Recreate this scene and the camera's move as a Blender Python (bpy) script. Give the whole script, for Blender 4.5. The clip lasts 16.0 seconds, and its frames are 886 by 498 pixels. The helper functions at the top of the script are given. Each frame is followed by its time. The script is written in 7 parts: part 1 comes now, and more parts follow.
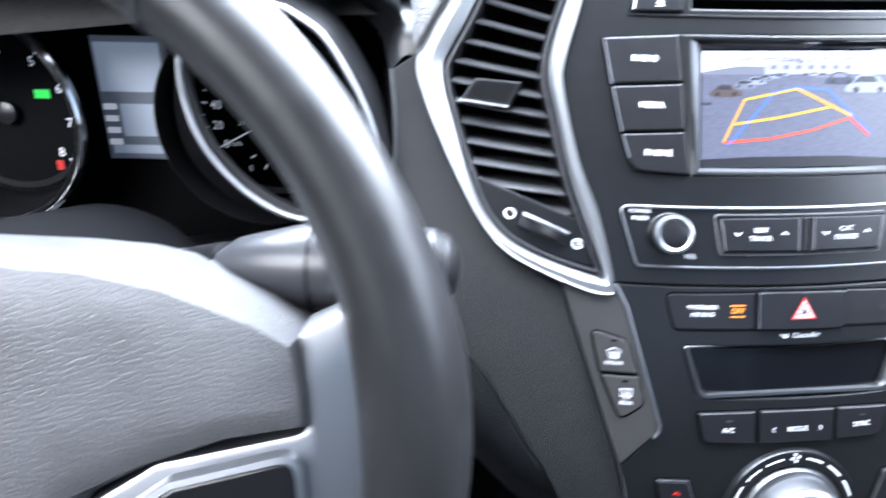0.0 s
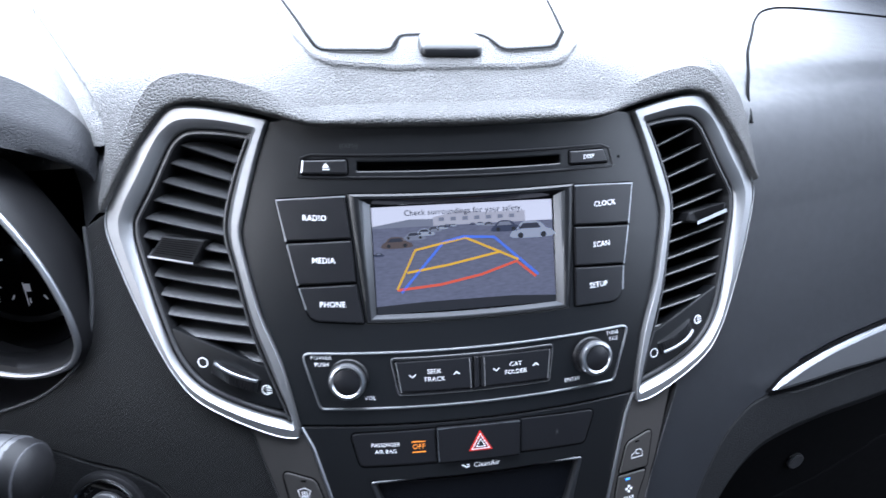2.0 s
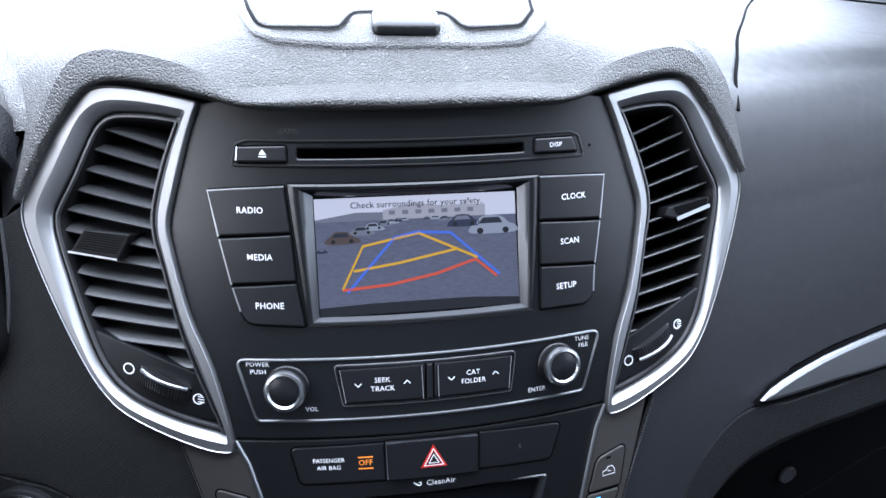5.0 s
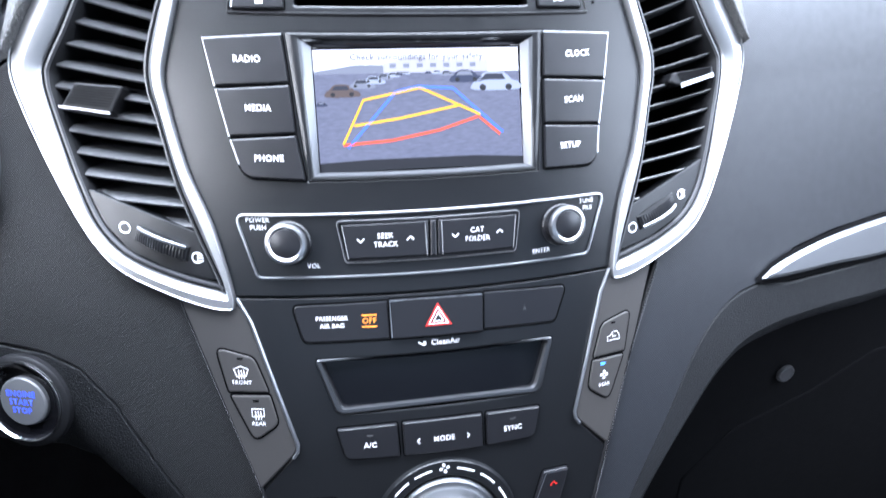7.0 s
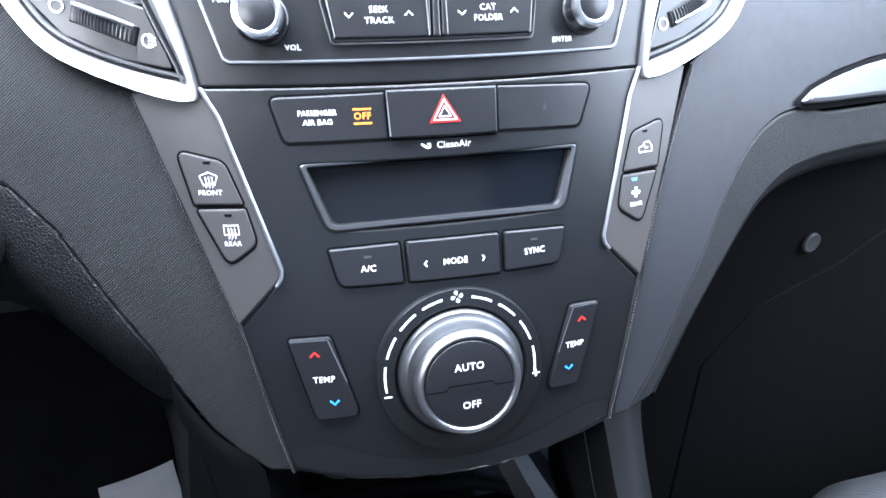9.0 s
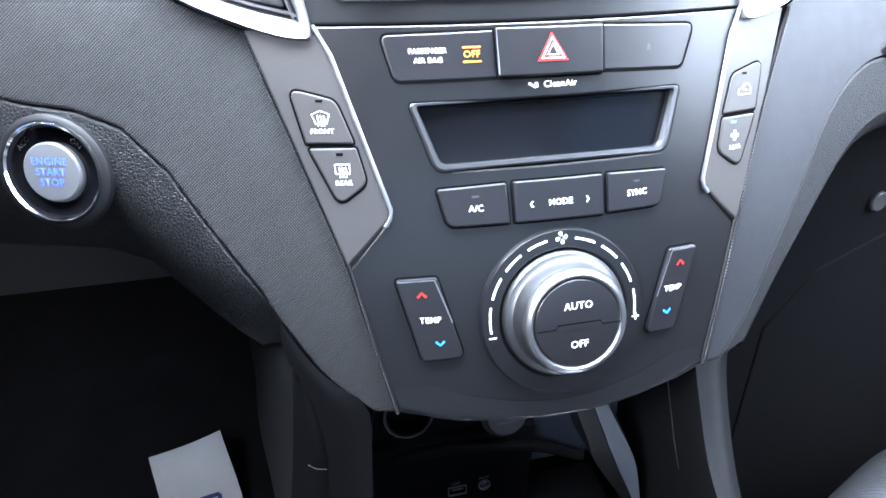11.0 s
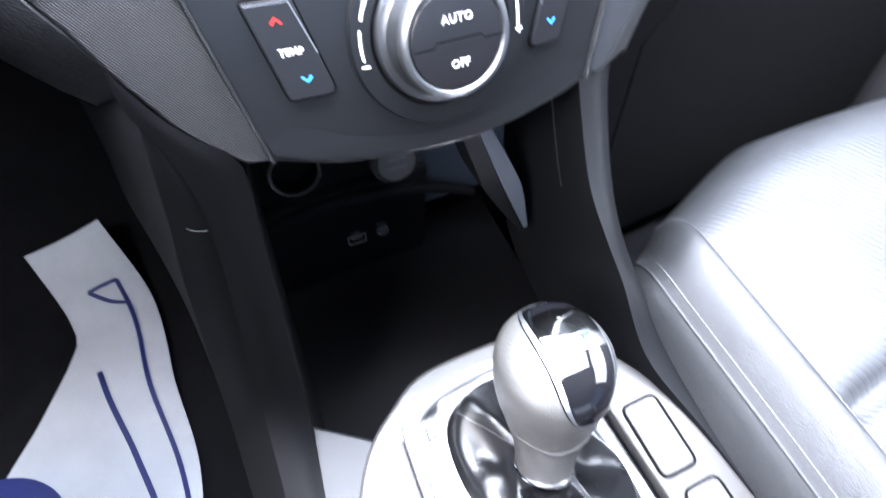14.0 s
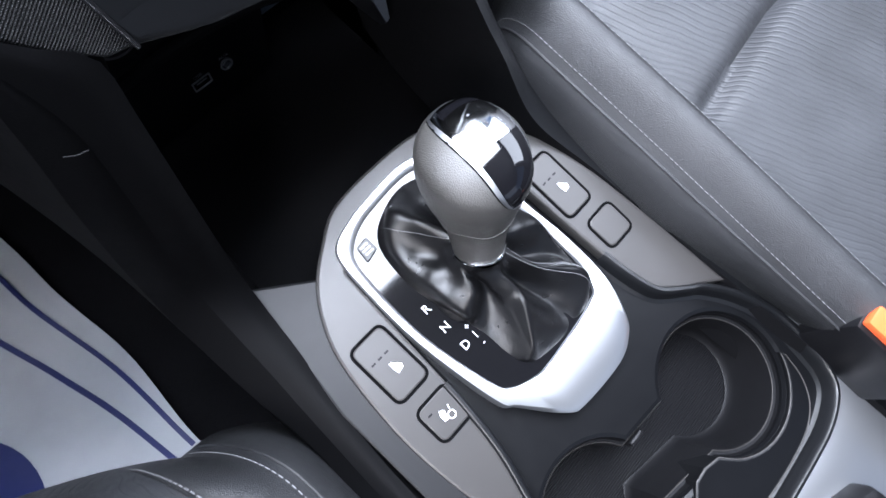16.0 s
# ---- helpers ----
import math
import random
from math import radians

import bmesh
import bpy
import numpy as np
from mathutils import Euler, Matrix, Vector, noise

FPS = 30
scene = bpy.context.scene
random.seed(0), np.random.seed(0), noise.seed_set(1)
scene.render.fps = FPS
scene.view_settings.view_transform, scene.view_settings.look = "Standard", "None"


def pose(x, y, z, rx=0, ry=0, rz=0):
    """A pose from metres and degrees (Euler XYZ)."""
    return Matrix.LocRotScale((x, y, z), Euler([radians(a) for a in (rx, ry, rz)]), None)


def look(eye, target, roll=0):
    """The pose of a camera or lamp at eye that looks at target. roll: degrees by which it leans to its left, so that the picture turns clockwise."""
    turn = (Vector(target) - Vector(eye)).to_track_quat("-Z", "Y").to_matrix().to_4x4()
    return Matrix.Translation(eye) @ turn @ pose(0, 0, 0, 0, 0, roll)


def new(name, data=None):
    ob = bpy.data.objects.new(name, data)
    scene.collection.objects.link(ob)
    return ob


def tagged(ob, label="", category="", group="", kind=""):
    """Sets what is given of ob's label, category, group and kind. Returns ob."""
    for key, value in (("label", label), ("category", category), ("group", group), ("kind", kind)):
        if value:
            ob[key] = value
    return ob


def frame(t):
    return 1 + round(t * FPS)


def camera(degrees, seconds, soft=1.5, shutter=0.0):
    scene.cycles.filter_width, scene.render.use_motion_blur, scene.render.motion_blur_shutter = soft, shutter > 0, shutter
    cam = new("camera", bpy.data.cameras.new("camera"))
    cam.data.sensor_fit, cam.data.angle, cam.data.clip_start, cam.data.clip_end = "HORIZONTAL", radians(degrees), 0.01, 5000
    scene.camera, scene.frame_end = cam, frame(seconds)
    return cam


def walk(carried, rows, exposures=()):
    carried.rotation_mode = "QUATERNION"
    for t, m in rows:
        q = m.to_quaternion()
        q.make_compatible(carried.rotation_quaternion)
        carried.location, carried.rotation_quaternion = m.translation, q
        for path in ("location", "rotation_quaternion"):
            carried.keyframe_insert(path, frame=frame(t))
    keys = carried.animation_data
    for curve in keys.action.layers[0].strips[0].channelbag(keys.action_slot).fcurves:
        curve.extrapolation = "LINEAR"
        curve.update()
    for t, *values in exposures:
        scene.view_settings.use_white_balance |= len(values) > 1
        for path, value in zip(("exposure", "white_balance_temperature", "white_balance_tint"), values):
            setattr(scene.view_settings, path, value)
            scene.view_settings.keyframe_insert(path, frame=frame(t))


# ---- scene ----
cam = camera(75.0, 16.0, shutter=0.5)
PATH = [
    (0, (-0.217, -0.302, 0.72), (-0.061, 1.402, -0.314), 1.1),
    (0.5, (-0.155, -0.295, 0.744), (0.059, 1.417, -0.269), 1.1),
    (1, (-0.114, -0.29, 0.778), (0.163, 1.419, -0.223), 1.2),
    (1.5, (-0.098, -0.299, 0.794), (0.196, 1.413, -0.197), 1.3),
    (2, (-0.065, -0.299, 0.796), (0.239, 1.416, -0.187), 1.4),
    (2.5, (-0.052, -0.297, 0.799), (0.255, 1.426, -0.17), 1.2),
    (3, (-0.038, -0.287, 0.797), (0.262, 1.432, -0.18), 1.4),
    (5.5, (-0.033, -0.278, 0.775), (0.258, 1.436, -0.213), 1.5),
    (6, (-0.038, -0.286, 0.766), (0.25, 1.414, -0.248), 1.5),
    (6.5, (-0.039, -0.297, 0.743), (0.261, 1.397, -0.277), 1.5),
    (7, (-0.043, -0.306, 0.719), (0.279, 1.379, -0.31), 1.5),
    (7.5, (-0.051, -0.304, 0.687), (0.298, 1.362, -0.362), 1.6),
    (8, (-0.051, -0.305, 0.66), (0.313, 1.347, -0.406), 1.5),
    (8.5, (-0.055, -0.306, 0.637), (0.331, 1.342, -0.429), 1.3),
    (9, (-0.056, -0.309, 0.617), (0.336, 1.339, -0.447), 1.0),
    (11.5, (-0.107, -0.311, 0.585), (0.257, 1.315, -0.521), 0.3),
    (12, (-0.102, -0.305, 0.565), (0.279, 1.312, -0.549), 0.5),
    (12.5, (-0.101, -0.303, 0.56), (0.307, 1.309, -0.551), 0.6),
    (13, (-0.099, -0.307, 0.561), (0.329, 1.253, -0.616), 0.7),
    (13.5, (-0.097, -0.311, 0.566), (0.353, 1.003, -0.873), 1.8),
    (14, (-0.095, -0.307, 0.575), (0.447, 0.671, -1.083), 5.4),
    (14.5, (-0.107, -0.287, 0.575), (0.476, 0.298, -1.247), 14.6),
    (15, (-0.112, -0.273, 0.578), (0.401, -0.068, -1.345), 32.1),
    (15.5, (-0.112, -0.264, 0.579), (0.426, -0.133, -1.343), 35.4),
    (16, (-0.119, -0.26, 0.579), (0.476, -0.177, -1.328), 36.1),
]
EXPOSURES = [(0.0, -0.40, 5850, 12), (0.5, -0.50, 5850, 12), (1.0, -0.70, 5850, 12), (1.5, -1.25, 5750, 13), (2.0, -1.65, 5750, 13), (2.5, -2.20, 5750, 13), (3.0, -2.05, 5750, 13), (5.5, -1.80, 5750, 13), (6.0, -1.50, 5750, 13), (6.5, -0.75, 5750, 13), (7.0, -0.40, 5750, 13), (8.5, 0.00, 5750, 12), (9.0, 0.15, 5750, 12), (11.5, 0.95, 5750, 12), (13.0, 1.35, 5750, 12), (14.0, 1.00, 6000, 15), (14.5, 0.50, 6000, 15), (15.2, -0.10, 6000, 15), (16.0, -0.55, 6000, 15)]
walk(cam, [(t, look(eye, target, roll)) for t, eye, target, roll in PATH], EXPOSURES)

from mathutils.bvhtree import BVHTree

# ---- light ----
world = bpy.data.worlds.new("sky")
scene.world = world
world.use_nodes = True
wn = world.node_tree
sky = wn.nodes.new("ShaderNodeTexSky")
sky.sky_type, sky.sun_disc = "NISHITA", False
sky.sun_elevation, sky.sun_rotation = radians(38), radians(-30)
wn.nodes["Background"].inputs["Strength"].default_value = 0.15
wn.links.new(sky.outputs[0], wn.nodes["Background"].inputs["Color"])
sun_data = bpy.data.lights.new("sun", "SUN")
sun_data.energy, sun_data.angle, sun_data.color = 1.5, radians(15), (1.0, 0.96, 0.90)
sun = new("sun", sun_data)
sun.matrix_world = look((-3.0, 2.2, 3.6), (0, 0, 0.5))


def opening(name, at, target, w, h, power, color=(0.93, 0.96, 1.0)):
    """Daylight of the sky coming in through one of the car's openings."""
    d = bpy.data.lights.new(name, "AREA")
    d.shape, d.size, d.size_y, d.energy, d.color = "RECTANGLE", w, h, power, color
    ob = new(name, d)
    ob.matrix_world = look(at, target)
    return ob


opening("windscreen_light", (0.0, 0.20, 1.00), (0.0, -0.30, 0.133), 1.25, 0.92, 175.0, (0.90, 0.95, 1.0))
opening("driver_window_light", (-0.79, -0.50, 1.00), (-0.25, -0.10, 0.56), 0.50, 0.36, 20.0, (1.0, 0.98, 0.95))
opening("passenger_window_light", (0.79, -0.26, 1.00), (0.0, -0.22, 0.70), 0.90, 0.40, 20.0, (0.88, 0.94, 1.0))
opening("rear_window_light", (0.0, -1.62, 1.00), (0.0, 0.0, 0.60), 1.20, 0.45, 1.5, (0.88, 0.94, 1.0))

# ---- materials ----
def material(name, color, rough=0.5, metal=0.0, spec=0.5, coat=0.0, emit=None, power=1.0):
    m = bpy.data.materials.new(name)
    m.use_nodes = True
    b = m.node_tree.nodes["Principled BSDF"]
    b.inputs["Base Color"].default_value = (*color, 1)
    b.inputs["Roughness"].default_value = rough
    b.inputs["Metallic"].default_value = metal
    b.inputs["Specular IOR Level"].default_value = spec
    b.inputs["Coat Weight"].default_value = coat
    b.inputs["Coat Roughness"].default_value = 0.05
    if emit:
        b.inputs["Emission Color"].default_value = (*emit, 1)
        b.inputs["Emission Strength"].default_value = power
    return m


def coords(m, scale=(1, 1, 1), turn=(0, 0, 0)):
    n, l = m.node_tree.nodes, m.node_tree.links
    c, mp = n.new("ShaderNodeTexCoord"), n.new("ShaderNodeMapping")
    mp.inputs["Scale"].default_value = scale
    mp.inputs["Rotation"].default_value = [radians(a) for a in turn]
    l.new(c.outputs["Object"], mp.inputs["Vector"])
    return mp.outputs["Vector"]


def noise_node(m, vec, scale, detail=3.0, rough=0.5):
    n, l = m.node_tree.nodes, m.node_tree.links
    t = n.new("ShaderNodeTexNoise")
    t.inputs["Scale"].default_value, t.inputs["Detail"].default_value, t.inputs["Roughness"].default_value = scale, detail, rough
    l.new(vec, t.inputs["Vector"])
    return t.outputs["Fac"]


def ramp(m, fac, a, b, lo=0.3, hi=0.7):
    n, l = m.node_tree.nodes, m.node_tree.links
    r = n.new("ShaderNodeMapRange")
    r.inputs["From Min"].default_value, r.inputs["From Max"].default_value = lo, hi
    r.inputs["To Min"].default_value, r.inputs["To Max"].default_value = a, b
    l.new(fac, r.inputs["Value"])
    return r.outputs["Result"]


def tint(m, fac, c0, c1):
    n, l = m.node_tree.nodes, m.node_tree.links
    x = n.new("ShaderNodeMix")
    x.data_type = "RGBA"
    x.inputs[6].default_value, x.inputs[7].default_value = (*c0, 1), (*c1, 1)
    l.new(fac, x.inputs[0])
    l.new(x.outputs[2], n["Principled BSDF"].inputs["Base Color"])


def bump(m, height, strength, distance, after=None):
    n, l = m.node_tree.nodes, m.node_tree.links
    b = n.new("ShaderNodeBump")
    b.inputs["Strength"].default_value, b.inputs["Distance"].default_value = strength, distance
    l.new(height, b.inputs["Height"])
    if after:
        l.new(after, b.inputs["Normal"])
    l.new(b.outputs["Normal"], n["Principled BSDF"].inputs["Normal"])
    return b.outputs["Normal"]


def wear(m, base, rough, spread=0.25, scale=18.0, rspread=0.1):
    """Soft uneven colour and gloss, with a little dust."""
    vec = coords(m)
    big = noise_node(m, vec, scale, 4)
    tint(m, ramp(m, big, 0, 1), [c * (1 - spread) for c in base], [c * (1 + spread) for c in base])
    fine = noise_node(m, vec, 140, 3)
    m.node_tree.links.new(ramp(m, fine, rough - rspread, rough + rspread), m.node_tree.nodes["Principled BSDF"].inputs["Roughness"])
    return vec, fine


def leather(name, base, rough, cell=420.0, depth=0.5, spread=0.2, tall=0.00035):
    m = material(name, base, rough)
    vec, fine = wear(m, base, rough, spread, 18.0, 0.04)
    n, l = m.node_tree.nodes, m.node_tree.links
    v = n.new("ShaderNodeTexVoronoi")
    v.feature = "DISTANCE_TO_EDGE"
    v.inputs["Scale"].default_value = cell
    l.new(vec, v.inputs["Vector"])
    bump(m, ramp(m, v.outputs["Distance"], 0.0, 1.0, 0.0, 0.22), depth, tall, bump(m, fine, 0.03, 0.001))
    return m


def weave(name, base, rough, freq=300.0, depth=0.35):
    """Moulded cross-hatch grain of fine slanted ribs."""
    m = material(name, base, rough)
    vec, fine = wear(m, base, rough, 0.07, 18.0, 0.04)
    n, l = m.node_tree.nodes, m.node_tree.links
    out = []
    for a in (128, 40):
        w = n.new("ShaderNodeTexWave")
        w.inputs["Scale"].default_value, w.inputs["Distortion"].default_value, w.inputs["Detail"].default_value = freq, 0.5, 1
        l.new(coords(m, (1, 1, 1), (0, a, 0)), w.inputs["Vector"])
        out.append(w.outputs["Fac"])
    s = n.new("ShaderNodeMath")
    s.operation = "MULTIPLY"
    l.new(out[0], s.inputs[0])
    l.new(ramp(m, out[1], 0.25, 1.0, 0.0, 1.0), s.inputs[1])
    bump(m, s.outputs[0], depth, 0.0006, bump(m, fine, 0.05, 0.001))
    return m


def plastic(name, base, rough, grain=1600.0, depth=0.12):
    m = material(name, base, rough)
    vec, fine = wear(m, base, rough, 0.08, 18.0, 0.025)
    bump(m, noise_node(m, vec, grain, 2), depth, 0.0004)
    return m


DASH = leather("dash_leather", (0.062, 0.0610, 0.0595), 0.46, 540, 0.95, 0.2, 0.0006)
# Same leather as DASH, darkened: the hood front's shade is put into the colour.
HOODSHADE = leather("hood_leather_shaded", (0.014, 0.0148, 0.017), 0.55, 540, 0.6)
HOODSHADE.node_tree.nodes["Principled BSDF"].inputs["Specular IOR Level"].default_value = 0.2
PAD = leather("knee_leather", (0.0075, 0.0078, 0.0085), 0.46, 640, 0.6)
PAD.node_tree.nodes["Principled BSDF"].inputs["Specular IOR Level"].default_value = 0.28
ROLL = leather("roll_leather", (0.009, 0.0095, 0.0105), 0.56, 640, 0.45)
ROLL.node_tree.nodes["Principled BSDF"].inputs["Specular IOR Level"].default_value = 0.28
KNIT = weave("ribbed_vinyl", (0.0088, 0.0089, 0.0094), 0.44, 330, 0.75)
KNIT.node_tree.nodes["Principled BSDF"].inputs["Specular IOR Level"].default_value = 0.33
PASS = weave("passenger_vinyl", (0.0135, 0.0148, 0.0180), 0.48, 300, 0.24)
PANEL = plastic("panel_plastic", (0.0056, 0.0060, 0.0069), 0.32)
GREY = plastic("grey_plastic", (0.050, 0.050, 0.053), 0.34)
SATIN = plastic("satin_grey", (0.040, 0.0375, 0.036), 0.38)
DISPLAY = material("blank_display", (0.004, 0.0045, 0.006), 0.14, spec=0.3)
LINE = plastic("grey_line", (0.16, 0.16, 0.165), 0.4)
BLACK = plastic("black_plastic", (0.006, 0.006, 0.007), 0.30)
DARK = plastic("dark_plastic", (0.006, 0.006, 0.0068), 0.50, 900, 0.2)
DARK.node_tree.nodes["Principled BSDF"].inputs["Specular IOR Level"].default_value = 0.22
# Left rail's plastic, darker than the right rail's: shade put into the colour.
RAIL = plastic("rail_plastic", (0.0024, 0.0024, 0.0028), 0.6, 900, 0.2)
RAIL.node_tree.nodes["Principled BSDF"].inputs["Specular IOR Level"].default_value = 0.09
DECK = plastic("deck_plastic", (0.0036, 0.0038, 0.0045), 0.33, 1400, 0.04)
DECK.node_tree.nodes["Principled BSDF"].inputs["Specular IOR Level"].default_value = 0.3
SLAT = plastic("slat_plastic", (0.030, 0.0305, 0.032), 0.42)
VOID = material("deep_black", (0.002, 0.002, 0.0024), 0.9, spec=0.08)
BUTTON = plastic("button_plastic", (0.0075, 0.0075, 0.009), 0.34)
SILVER = material("satin_silver", (0.40, 0.41, 0.43), 0.40, 1.0)
VENTSILVER = material("vent_silver", (0.37, 0.373, 0.38), 0.46, 1.0)
bump(VENTSILVER, noise_node(VENTSILVER, coords(VENTSILVER), 900, 2), 0.03, 0.0003)
FRAMEM = material("dark_silver", (0.13, 0.133, 0.14), 0.42, 1.0)
GATE = material("bright_silver", (0.54, 0.55, 0.57), 0.32, 0.9)
bump(GATE, noise_node(GATE, coords(GATE), 900, 2), 0.03, 0.0003)
bump(SILVER, noise_node(SILVER, coords(SILVER), 900, 2), 0.03, 0.0003)
CHROME = material("chrome", (0.86, 0.87, 0.88), 0.10, 1.0)
GLOSS = material("gloss_black", (0.004, 0.004, 0.005), 0.06, 0, 0.5, 0.2)
# The white, red and blue prints carry a faint added glow to look brighter.
WHITE = material("white_print_glow", (0.80, 0.81, 0.83), 0.5, emit=(1, 1, 1), power=0.2)
DIALLIT = material("lit_numerals", (0.8, 0.81, 0.83), 0.5, emit=(0.9, 0.93, 1.0), power=0.42)
AMBER = material("amber_light", (0.8, 0.25, 0.03), 0.5, emit=(1.0, 0.30, 0.03), power=0.8)
RED = material("red_print_glow", (0.55, 0.022, 0.016), 0.45, emit=(1.0, 0.04, 0.02), power=0.06)
BLUE = material("blue_print_glow", (0.05, 0.30, 0.85), 0.4, emit=(0.05, 0.35, 1.0), power=0.2)
BLUELIT = material("blue_light", (0.05, 0.1, 0.9), 0.4, emit=(0.06, 0.12, 1.0), power=1.2)
LAMPBLUE = material("blue_lamp", (0.1, 0.4, 0.9), 0.4, emit=(0.06, 0.36, 1.0), power=2.2)
GREEN = material("green_light", (0.02, 0.5, 0.05), 0.4, emit=(0.02, 0.8, 0.06), power=0.6)
SEAT = leather("seat_cloth", (0.030, 0.0312, 0.0342), 0.50, 900, 0.25)
ribs = SEAT.node_tree.nodes.new("ShaderNodeTexWave")
ribs.inputs["Scale"].default_value, ribs.inputs["Distortion"].default_value, ribs.inputs["Detail"].default_value, ribs.inputs["Detail Scale"].default_value = 58.0, 7.0, 2.0, 0.35
SEAT.node_tree.links.new(coords(SEAT, (1, 1, 1), (0, 0, -24)), ribs.inputs["Vector"])
bump(SEAT, ramp(SEAT, ribs.outputs["Fac"], 0.0, 1.0, 0.05, 0.45), 0.42, 0.0011, SEAT.node_tree.nodes["Principled BSDF"].inputs["Normal"].links[0].from_socket)
SEATSIDE = leather("seat_leather", (0.023, 0.0237, 0.0255), 0.44, 700, 0.5)
STITCH = material("grey_thread", (0.15, 0.15, 0.155), 0.7)
WHEELGRIP = leather("wheel_leather", (0.014, 0.014, 0.0145), 0.36, 1200, 0.06)
HUB = leather("hub_vinyl", (0.085, 0.085, 0.088), 0.42, 560, 0.4)
KNOB = leather("knob_leather", (0.050, 0.048, 0.045), 0.38, 700, 0.32)
BOOT = leather("boot_leather", (0.0045, 0.0045, 0.0050), 0.31, 900, 0.16)
CARPET = leather("carpet", (0.007, 0.007, 0.008), 0.95, 900, 1.0)
CARPET.node_tree.nodes["Principled BSDF"].inputs["Specular IOR Level"].default_value = 0.05
PAPER = plastic("mat_paper", (0.36, 0.375, 0.40), 0.7, 300, 0.3)
INK = plastic("blue_ink", (0.004, 0.010, 0.085), 0.6, 300, 0.1)
DARKBLUE = plastic("dark_blue_plastic", (0.040, 0.050, 0.068), 0.34)
DIALSILVER = material("dial_silver", (0.30, 0.305, 0.315), 0.36, 1.0)
BLUEGREY = plastic("blue_grey_plastic", (0.095, 0.107, 0.128), 0.4)
RIMSILVER = material("knob_silver", (0.50, 0.51, 0.53), 0.32, 1.0)
STARTGREY = plastic("start_grey", (0.085, 0.086, 0.09), 0.4)
LATCH = plastic("latch_grey", (0.035, 0.036, 0.040), 0.35)
GREYSIDE = plastic("side_grey", (0.0085, 0.0088, 0.0098), 0.46)
GREYSIDE.node_tree.nodes["Principled BSDF"].inputs["Specular IOR Level"].default_value = 0.3
# Darker than DARK: shade under the dashboard and low down is in this colour.
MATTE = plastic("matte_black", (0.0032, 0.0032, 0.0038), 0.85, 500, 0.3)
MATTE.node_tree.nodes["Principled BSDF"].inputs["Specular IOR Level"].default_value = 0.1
ORANGE = material("orange_plastic", (0.80, 0.12, 0.03), 0.4)
TRIM = material("door_lining", (0.03, 0.03, 0.033), 0.7)
ROOFM = material("headlining", (0.12, 0.12, 0.118), 0.9)

# ---- tools for building ----
def thing(name, label, category, group="", kind="", at=(0, 0, 0)):
    ob = new(name)
    ob.location = at
    ob.empty_display_size = 0.02
    return tagged(ob, label, category, group, kind)


def link(name, bm, mat, parent, label="", smooth=True, split=35):
    bmesh.ops.recalc_face_normals(bm, faces=bm.faces[:])
    me = bpy.data.meshes.new(name)
    bm.to_mesh(me)
    bm.free()
    mats = mat if isinstance(mat, (list, tuple)) else [mat]
    for m in mats:
        me.materials.append(m)
    ob = new(name, me)
    if parent:
        ob.parent = parent
        ob.matrix_parent_inverse = Matrix.Translation(parent.location).inverted() if parent.type == "EMPTY" else Matrix()
    if smooth:
        for p in me.polygons:
            p.use_smooth = True
        me.set_sharp_from_angle(angle=radians(split))
    if label:
        ob["label"] = label
    return ob


KX = 0.85


def y0(z):
    d = z - 0.55
    return -0.90492 * d ** 3 + 0.20960 * d * d + 0.50151 * d - 0.05827


def crown(x):
    a = abs(x)
    return KX * a * a if a < 0.2 else KX * 0.04 + 0.28 * (a - 0.2)


def P(x, z, h=0.0):
    """A point of the dashboard: across x, height z, raised h off its skin."""
    d = z - 0.55
    s = 2 * KX * x if abs(x) < 0.2 else math.copysign(0.28, x)
    n = Vector((s, -1, -2.71475 * d * d + 0.4192 * d + 0.50151)).normalized()
    return Vector((x, y0(z) + crown(x), z)) + h * n


def flatmap(origin, ax, ay):
    """A map from (u, v, h) to a flat face with its origin and axes."""
    o, a, b = Vector(origin), Vector(ax).normalized(), Vector(ay).normalized()
    n = a.cross(b)
    return lambda u, v, h=0.0: o + u * a + v * b + h * n


def dense(pts, step):
    out = []
    for i, p in enumerate(pts):
        q = pts[(i + 1) % len(pts)]
        k = max(1, int(math.hypot(q[0] - p[0], q[1] - p[1]) / step + 0.5))
        out += [(p[0] + (q[0] - p[0]) * j / k, p[1] + (q[1] - p[1]) * j / k) for j in range(k)]
    return out


def rounded(pts, r, steps=5):
    """A closed outline with rounded corners; r one radius or one for each corner."""
    out, n = [], len(pts)
    for i in range(n):
        a, b, c = Vector(pts[i - 1]), Vector(pts[i]), Vector(pts[(i + 1) % n])
        rr = r[i] if isinstance(r, (list, tuple)) else r
        u, v = (a - b), (c - b)
        if rr < 1e-6:
            out.append(tuple(b))
            continue
        ang = u.angle(v)
        d = min(rr / max(math.tan(ang / 2), 0.05), 0.48 * u.length, 0.48 * v.length)
        p, q = b + u.normalized() * d, b + v.normalized() * d
        for k in range(steps + 1):
            t = k / steps
            out.append(tuple((1 - t) ** 2 * p + 2 * t * (1 - t) * b + t * t * q))
    return out


